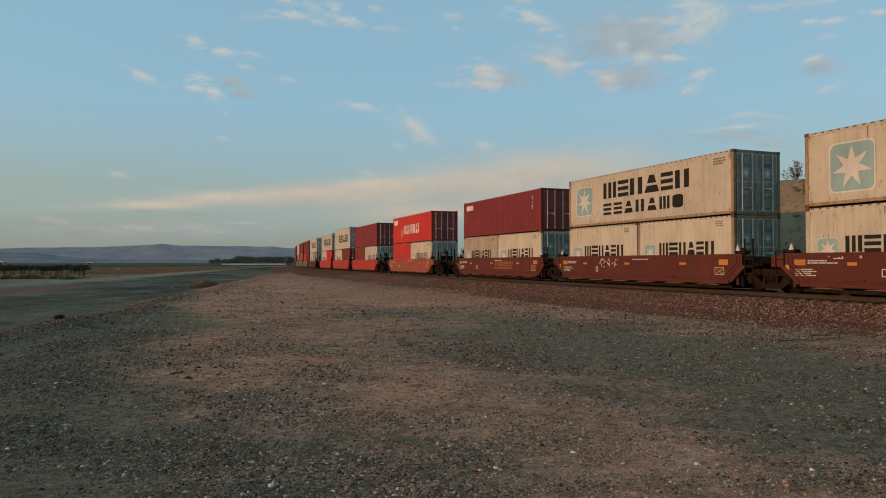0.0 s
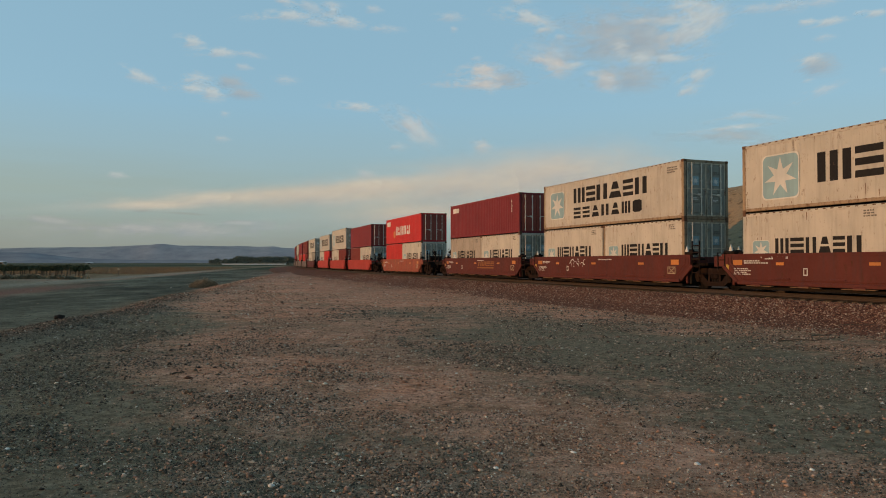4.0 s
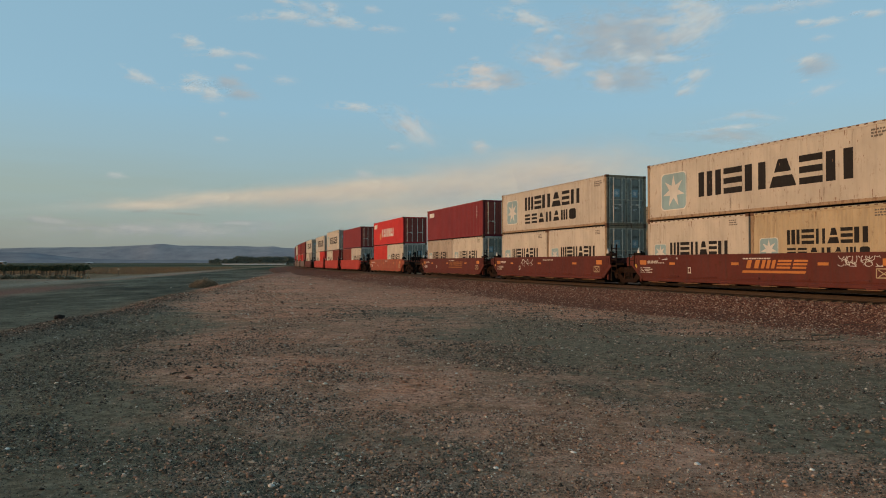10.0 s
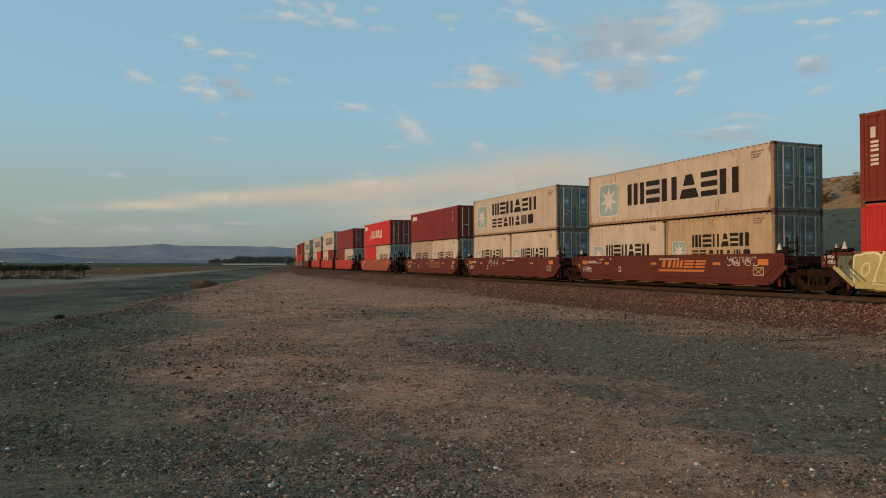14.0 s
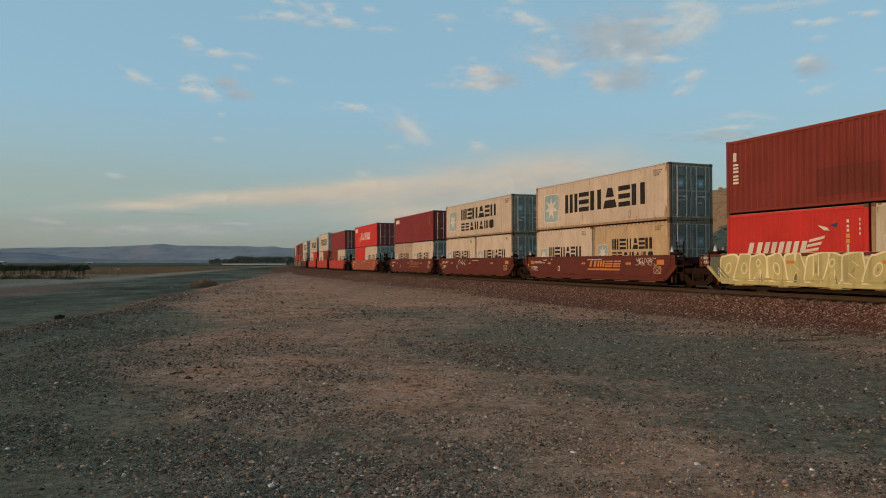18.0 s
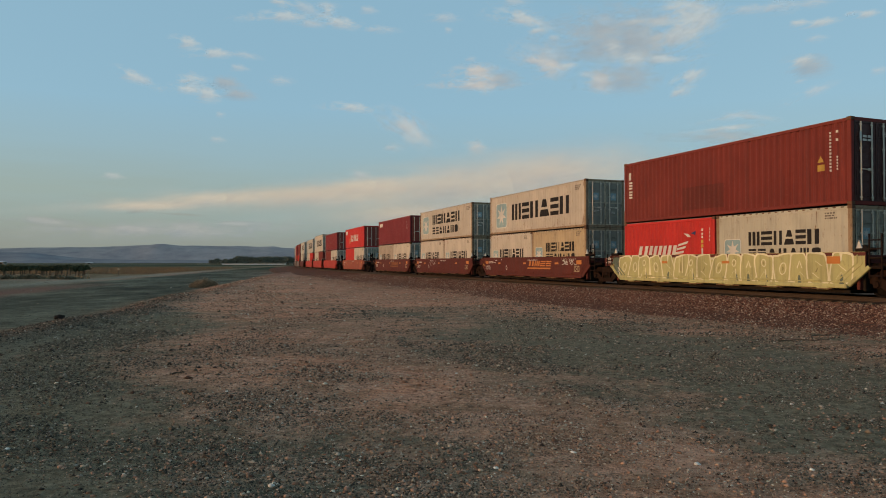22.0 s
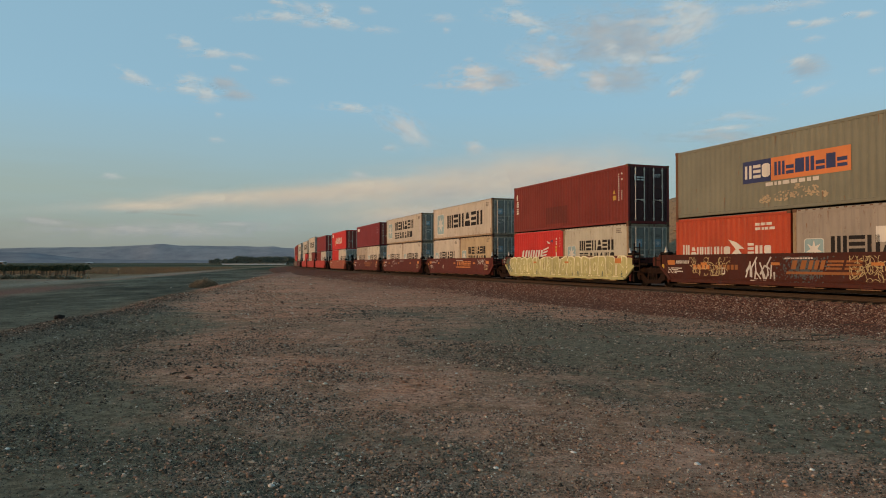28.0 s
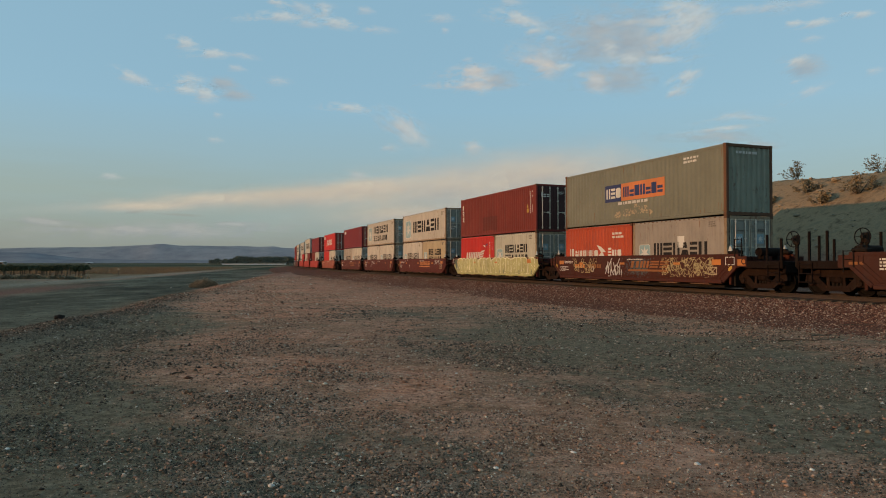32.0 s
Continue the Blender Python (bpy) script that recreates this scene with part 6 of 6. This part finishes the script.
# dry weeds over the fallow field and before the vines
def weeds(name, x, y, height, mat, label, seed):
    r = np.random.RandomState(seed)
    n, k = len(x), 7
    a = r.uniform(0, 6.28, (n, k))
    z = ground_height(x, y)[:, None]
    h = height[:, None] * r.uniform(0.5, 1.0, (n, k))
    bx, by = x[:, None] + height[:, None] * 0.35 * r.uniform(-1, 1, (n, k)), y[:, None] + height[:, None] * 0.35 * r.uniform(-1, 1, (n, k))
    w = height[:, None] * 0.22
    left_p = np.stack([bx - w * np.cos(a), by - w * np.sin(a), z - 0.03 + 0 * a], -1)
    right_p = np.stack([bx + w * np.cos(a), by + w * np.sin(a), z - 0.03 + 0 * a], -1)
    tip = np.stack([bx + h * 0.5 * r.uniform(-1, 1, (n, k)), by + h * 0.3 * r.uniform(-1, 1, (n, k)), z + h], -1)
    me = mesh_from_arrays(name, np.stack([left_p, right_p, tip], 2).reshape(-1, 3), np.arange(n * k * 3).reshape(-1, 3))
    me.materials.append(mat)
    return tagged(new(name, me), label, "weeds", kind="stuff")


r = np.random.RandomState(81)
y = 80 * np.exp(r.uniform(0, 1, 26000) * math.log(250 / 80))
x = y * -r.uniform(0.30, 0.68, 26000)
keep = (berm_x(y) - x > 19.2) & (wave_field(x, y, 82, 6.0) + r.uniform(-0.4, 0.4, 26000) > -0.1) & ~((x < -38) & (y < 100))
x, y = x[keep], y[keep]
weeds("field_weeds", x, y, 0.10 + 0.20 * r.uniform(0, 1, len(x)) ** 2, M_FALLOW, "dry tan weeds over the fallow field", 83)
x, y = r.uniform(-58, -38.5, 420), r.uniform(72.5, 77, 420)
weeds("vineyard_weeds", x, y, 0.15 + 0.35 * r.uniform(0, 1, 420) ** 2, M_DRY_LEAF, "dry weeds and grass along the vine rows", 84)

# marker post at the field's edge
mx, my = -42.0, 91.0
post = tagged(new("marker_post"), "yellow-topped marker post at the field's edge", "marker post")
post.matrix_basis = pose(mx, my, gz(mx, my) - 0.03)
part("post", tube((0, 0, 0), (0, 0, 1.0), 0.05, 0.05, 8), M_WOOD, post)
part("plate", block(-0.13, 0.13, -0.07, -0.04, 0.78, 1.0, 0.02), M_CREAM_OLD, post, "yellow plate")


# ---- distance ----
def far_tree(seed):
    rng = random.Random(seed)
    root = tagged(new("tree"), "tree in a far shelter belt, leaves painted paler for haze", "tree", "far trees")
    g = [tube((0, 0, 0), (0.1, 0, 2.4), 0.28, 0.20, 7)]
    crown = []
    for k in range(9):
        a = k * 0.7 + rng.uniform(-0.2, 0.2)
        tip = (2.4 * math.cos(a) * rng.uniform(0.4, 1), 2.0 * math.sin(a), rng.uniform(1.8, 5.6))
        g.append(tube((0.1, 0, 2.0), tip, 0.14, 0.04, 5))
        crown.append(leaves(rng, 110, (1.8, 1.7, 1.3), 0.6, tip, 0.1))
    part("trunk", join(*g), M_BARK, root)
    part("crown", join(*crown), M_TREE_LEAF, root)
    return root


TREES = [far_tree(100 + k) for k in range(4)]
for k in range(52):
    px = 372 + k * 3.0 + R.uniform(-2, 2)
    dist = 560 + R.uniform(-25, 60)
    size = R.uniform(0.75, 1.15) * (0.7 if k < 14 else 1.0)
    m = pose((px - 784) / 1243.4 * dist, dist, -0.6, 0, 0, R.uniform(0, 360)) @ Matrix.Diagonal((size, size, size, 1))
    if k < 4:
        TREES[k].matrix_basis = m
    else:
        c = copy_thing(TREES[k % 4], m)
        c.matrix_basis = m
tunnel = part("crop_tunnel", prism([(-24, 0), (24, 0), (24, 0.9), (-24, 0.9)], -1.5, 1.5), M_WHITE_INK)
tunnel.matrix_basis = pose(-144, 535, -0.55, 0, 0, 90)
tagged(tunnel, "long low white crop cover in the far field", "crop cover")


def shed(px, py, w, d, h, turn, label):
    """A low farm shed with a gabled roof, far across the fields."""
    root = tagged(new("farm_shed"), label, "shed", "far farm sheds")
    root.matrix_basis = pose(px, py, -0.6, 0, 0, turn)
    part("wall", block(-w / 2, w / 2, -d / 2, d / 2, 0, h, 0.05), M_BEIGE, root)
    part("roof", moved(prism([(-d / 2 - 0.3, 0), (d / 2 + 0.3, 0), (0, h * 0.45)], -w / 2 - 0.3, w / 2 + 0.3), pose(0, 0, h)), M_SHED_ROOF, root)
    part("door", block(-1.5, 1.5, -d / 2 - 0.06, -d / 2 - 0.01, 0, h * 0.8, 0.02), M_STEEL, root)


shed(-455, 905, 9, 6, 1.6, 8, "pale beige farm shed far across the fields")
shed(-470, 750, 6, 5, 2.2, -10, "small pale-roofed beige farm shed far off")


def ridge(name, dist, heights, depth, mat, label):
    """A far range of hills: its crest rises and falls along the width."""
    n = len(heights)
    xs = np.linspace(-1.05, 0.75, 180) * dist
    hx = np.linspace(-1.05, 0.75, n) * dist
    crest = np.interp(xs, hx, heights) + dist * 0.0004 * (np.sin(xs * 0.006) + np.sin(xs * 0.0137 + 1))
    v, f = [], []
    for t, q in ((0.0, 0.0), (0.25, 0.35), (0.55, 0.72), (0.8, 0.93), (1.0, 1.0), (1.3, 0.6), (1.6, 0)):
        for i, x in enumerate(xs):
            rough = 1 + 0.22 * noise.fractal(Vector((x * 0.004, t * 2.0, dist)), 0.8, 2.1, 5) * (1 - abs(q - 0.5) * 0.6) * (0.25 if t == 1.0 else 1.0)
            v.append((x * (1 + 0.1 * t), dist + depth * t, crest[i] * q * rough - 2))
    m = len(xs)
    for j in range(6):
        f += [(j * m + i, j * m + i + 1, (j + 1) * m + i + 1, (j + 1) * m + i) for i in range(m - 1)]
    ob = part(name, (v, f), mat)
    ob.data.polygons.foreach_set("use_smooth", [True] * len(f))
    return tagged(ob, label, "hills", kind="structure")


ridge("backdrop_far_hills", 3000, [55, 62, 66, 69, 77, 90, 78, 66, 48, 32, 24, 16, 16, 16, 16], 400, M_FAR_HILL, "range of hills across the valley, tinted pale for haze")
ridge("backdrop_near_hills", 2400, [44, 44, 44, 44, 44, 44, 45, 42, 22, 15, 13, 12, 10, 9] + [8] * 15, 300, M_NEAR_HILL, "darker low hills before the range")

# glowing ring of sheet that paints haze round the horizon
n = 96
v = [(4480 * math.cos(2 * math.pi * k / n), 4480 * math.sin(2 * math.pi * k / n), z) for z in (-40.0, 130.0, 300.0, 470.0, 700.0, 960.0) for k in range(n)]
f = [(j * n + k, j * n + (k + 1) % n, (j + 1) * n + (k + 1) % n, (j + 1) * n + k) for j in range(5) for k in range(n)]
tagged(part("backdrop_haze", (v, f), M_VEIL), "pinkish grey haze painted on a glowing ring along the horizon", "haze", kind="structure")

# ---- clouds ----
CLOUDS = []


def cloud(az, el, w, h, mat, lean=0.0):
    """A thin sheet of cloud, in degrees seen from the lot."""
    k = len(CLOUDS)
    slot = k if k < 11 else 11 + (k - 11) * 31 % 83     # neighbours lie well apart in depth
    a, e, dist = radians(az), radians(el), 4120.0 + 3.4 * slot
    c = Vector((math.sin(a) * math.cos(e), math.cos(a) * math.cos(e), math.sin(e))) * dist
    W, H = dist * radians(w) / 2, dist * radians(h) / 2
    v, f = [], []
    nx, nz = 8, 4
    for j in range(nz + 1):
        for i in range(nx + 1):
            p, q = i / nx * 2 - 1, j / nz * 2 - 1
            v.append((p * W, 14.0 * (p * p + q * q), q * H))
    for j in range(nz):
        f += [(j * (nx + 1) + i, j * (nx + 1) + i + 1, (j + 1) * (nx + 1) + i + 1, (j + 1) * (nx + 1) + i) for i in range(nx)]
    ob = part("cloud", (v, f), mat)
    tagged(ob, "thin " + {M_CLOUD: "cream sunlit", M_CLOUD_GREY: "grey shaded", M_CLOUD_BAND: "pink hazy", M_CLOUD_STREAK: "cream streaky", M_CLOUD_PEACH: "peach-lit", M_CLOUD_WISP: "faint white", M_CLOUD_DUSK: "dusky grey"}[mat] + " evening cloud", "cloud", "evening clouds")
    CLOUDS.append((ob, c, a, e, lean))
    return ob


# bearing, height above the horizon, width, height in degrees
cloud(-10.2, 5.4, 45.0, 3.6, M_CLOUD_BAND, -3)
cloud(1.7, 6.4, 38.3, 6.6, M_CLOUD_BAND, -4)
cloud(9.9, 7.4, 30.5, 6.5, M_CLOUD_BAND, -3)
cloud(-30.2, 3.1, 12.7, 1.0, M_CLOUD_GREY, 2)
cloud(-24.6, 2.6, 17.4, 0.9, M_CLOUD_GREY, -1)
cloud(-17.2, 3.1, 12.7, 0.7, M_CLOUD_GREY, -2)
cloud(-2.9, 4.0, 30.9, 3.2, M_CLOUD_BAND, -2)
cloud(-20.1, 2.6, 29.1, 2.1, M_CLOUD_GREY, -1)
cloud(-18.0, 5.0, 32.3, 1.8, M_CLOUD_STREAK, -5)
cloud(-6.6, 6.2, 26.4, 2.2, M_CLOUD_STREAK, -5)
cloud(-23.2, 4.3, 14.9, 1.1, M_CLOUD_STREAK, -3)
cloud(-23.9, 13.9, 3.3, 1.46, M_CLOUD, 12)
cloud(-23.0, 13.7, 2.6, 1.13, M_CLOUD_WISP, 15)
cloud(-19.9, 16.6, 3.1, 1.62, M_CLOUD, -5)
cloud(-17.9, 16.0, 5.6, 1.17, M_CLOUD, -8)
cloud(-15.9, 16.1, 4.7, 0.83, M_CLOUD_WISP, 5)
cloud(-16.2, 15.1, 3.2, 0.83, M_CLOUD_WISP, 0)
cloud(-19.6, 13.9, 3.7, 1.62, M_CLOUD, -8)
cloud(-20.2, 13.2, 5.6, 1.04, M_CLOUD, -2)
cloud(-18.4, 13.0, 3.3, 1.99, M_CLOUD, 0)
cloud(-17.2, 13.9, 4.6, 1.53, M_CLOUD_GREY, 0)
cloud(-16.1, 13.1, 5.0, 1.32, M_CLOUD_GREY, 0)
cloud(-13.1, 14.3, 4.0, 1.09, M_CLOUD_WISP, -3)
cloud(-17.4, 11.5, 1.4, 0.83, M_CLOUD_WISP, 0)
cloud(-17.8, 9.6, 2.6, 0.83, M_CLOUD_WISP, 0)
cloud(-6.9, 12.5, 7.0, 1.10, M_CLOUD, 1)
cloud(-12.6, 19.1, 9.5, 1.20, M_CLOUD, -6)
cloud(-10.9, 19.9, 5.8, 1.21, M_CLOUD_WISP, 15)
cloud(-12.7, 20.1, 2.5, 1.09, M_CLOUD, 10)
cloud(-9.0, 19.7, 1.6, 1.59, M_CLOUD, 0)
cloud(-8.0, 18.9, 6.4, 1.34, M_CLOUD, 2)
cloud(-10.5, 18.7, 4.3, 0.97, M_CLOUD_WISP, 0)
cloud(-9.5, 20.1, 3.8, 0.97, M_CLOUD_WISP, 0)
cloud(-5.9, 19.9, 3.0, 0.99, M_CLOUD_WISP, 0)
cloud(-4.9, 18.5, 4.8, 0.99, M_CLOUD_WISP, 0)
cloud(-2.3, 10.8, 5.4, 1.98, M_CLOUD, 32)
cloud(-3.1, 11.5, 4.0, 1.72, M_CLOUD_WISP, 20)
cloud(-3.6, 9.4, 2.5, 1.10, M_CLOUD_WISP, 0)
cloud(3.0, 9.4, 3.0, 1.72, M_CLOUD_PEACH, 0)
cloud(2.9, 14.3, 10.7, 1.10, M_CLOUD_PEACH, 1)
cloud(2.8, 15.4, 6.9, 1.36, M_CLOUD_PEACH, -8)
cloud(3.4, 14.8, 4.8, 3.45, M_CLOUD_PEACH, 0)
cloud(5.3, 14.7, 5.1, 2.04, M_CLOUD_GREY, 0)
cloud(2.7, 16.3, 1.6, 0.75, M_CLOUD_WISP, 0)
cloud(0.6, 19.4, 4.0, 1.10, M_CLOUD_WISP, -3)
cloud(0.9, 18.5, 1.1, 0.75, M_CLOUD_WISP, 0)
cloud(6.5, 19.4, 6.8, 1.72, M_CLOUD, 5)
cloud(7.4, 19.0, 4.8, 1.10, M_CLOUD, 10)
cloud(8.5, 18.3, 3.0, 0.97, M_CLOUD, -5)
cloud(5.9, 20.5, 4.8, 1.10, M_CLOUD_WISP, 0)
cloud(9.5, 17.7, 1.6, 0.73, M_CLOUD_WISP, 0)
cloud(8.6, 16.5, 7.8, 2.92, M_CLOUD_WISP, 5)
cloud(8.4, 16.0, 5.9, 1.71, M_CLOUD_PEACH, 15)
cloud(9.2, 15.4, 3.7, 2.43, M_CLOUD_PEACH, 0)
cloud(10.4, 15.5, 3.0, 0.84, M_CLOUD, -8)
cloud(12.5, 17.3, 12.5, 6.69, M_CLOUD_GREY, 0)
cloud(15.7, 17.3, 11.5, 7.68, M_CLOUD_GREY, 0)
cloud(14.1, 16.6, 2.6, 2.03, M_CLOUD, -5)
cloud(13.3, 18.7, 3.0, 1.44, M_CLOUD_WISP, 0)
cloud(16.4, 18.4, 7.5, 1.07, M_CLOUD, 3)
cloud(15.3, 15.7, 4.7, 2.14, M_CLOUD, -5)
cloud(17.6, 15.6, 9.4, 1.06, M_CLOUD, 2)
cloud(15.1, 14.3, 9.1, 3.09, M_CLOUD_GREY, -3)
cloud(13.1, 14.3, 3.8, 3.00, M_CLOUD_PEACH, 5)
cloud(19.9, 14.0, 4.1, 1.73, M_CLOUD, -30)
cloud(19.4, 13.1, 2.8, 1.39, M_CLOUD, -15)
cloud(19.7, 17.9, 7.4, 4.87, M_CLOUD, -15)
cloud(18.9, 17.1, 8.4, 2.56, M_CLOUD, -20)
cloud(20.8, 18.3, 4.0, 3.45, M_CLOUD, -30)
cloud(19.1, 19.2, 5.6, 1.98, M_CLOUD, 0)
cloud(24.1, 18.4, 6.3, 1.00, M_CLOUD_WISP, 0)
cloud(26.3, 18.3, 5.3, 1.53, M_CLOUD_WISP, 0)
cloud(28.2, 18.2, 4.3, 1.09, M_CLOUD_WISP, 0)
cloud(27.3, 17.0, 3.0, 0.76, M_CLOUD, 0)
cloud(28.9, 16.8, 4.4, 0.86, M_CLOUD, -6)
cloud(31.8, 16.9, 2.3, 0.73, M_CLOUD, -4)
cloud(30.7, 17.1, 2.5, 0.53, M_CLOUD_WISP, 0)
cloud(28.4, 15.8, 2.8, 0.87, M_CLOUD_WISP, 0)
cloud(27.8, 14.4, 2.6, 0.99, M_CLOUD, -15)
cloud(28.2, 14.0, 4.5, 2.42, M_CLOUD_GREY, 0)
cloud(27.5, 13.0, 1.6, 0.55, M_CLOUD_WISP, 0)
cloud(28.2, 12.1, 5.2, 1.09, M_CLOUD_WISP, -20)
cloud(32.3, 13.1, 2.2, 0.83, M_CLOUD_WISP, -5)
cloud(22.5, 10.9, 6.3, 0.91, M_CLOUD_WISP, -8)
cloud(24.6, 10.8, 4.4, 0.78, M_CLOUD_WISP, 10)
cloud(22.1, 10.1, 8.7, 0.68, M_CLOUD, -3)
cloud(21.4, 9.6, 11.9, 1.69, M_CLOUD_GREY, 3)
cloud(24.4, 8.8, 6.3, 1.03, M_CLOUD_GREY, 4)
cloud(-25.1, 6.5, 3.1, 0.78, M_CLOUD_WISP, 0)
cloud(-6.3, 7.2, 3.3, 1.10, M_CLOUD_WISP, 8)
cloud(-23.3, 3.9, 2.8, 0.42, M_CLOUD_DUSK, -4)
cloud(-20.6, 3.8, 6.3, 0.36, M_CLOUD_DUSK, 2)
cloud(-2.9, 6.1, 2.8, 0.38, M_CLOUD_DUSK, 3)
cloud(-2.4, 11.0, 7.5, 3.67, M_CLOUD_WISP, 28)


# ---- what moves ----
def motions():
    times = [0.0, 0.5] + [float(t) for t in range(1, 32)] + [31.5, 32.0]
    for ob, s0, _ in TRAIN:
        rows = []
        z = ob["z"] if "z" in ob else 0.0
        for t in times:
            px, py, h = track(s0 + gone(t))
            rows.append((t, pose(px, py, z, 0, 0, math.degrees(h))))
        walk(ob, rows)
    for ws, yy in WHEELS:
        walk(ws, [(k * 0.25, pose(0, yy, 0.42, -math.degrees(gone(k * 0.25) / 0.42))) for k in range(129)])
    for ob, c, a, e, lean in CLOUDS:
        drift = -(46 + 26 * (math.degrees(a) + 20) / 40)
        rows = []
        for t in (0.0, 16.0, 32.0):
            m = Matrix.Translation(c + Vector((drift * t / 32, 0, -8 * t / 32))) @ pose(0, 0, 0, 0, 0, -math.degrees(a)) @ pose(0, 0, 0, math.degrees(e), 0, 0) @ pose(0, 0, 0, 0, lean, 0)
            rows.append((t, m))
        walk(ob, rows)
    for ob, _, _ in TRAIN:
        if "z" in ob:
            del ob["z"]


motions()
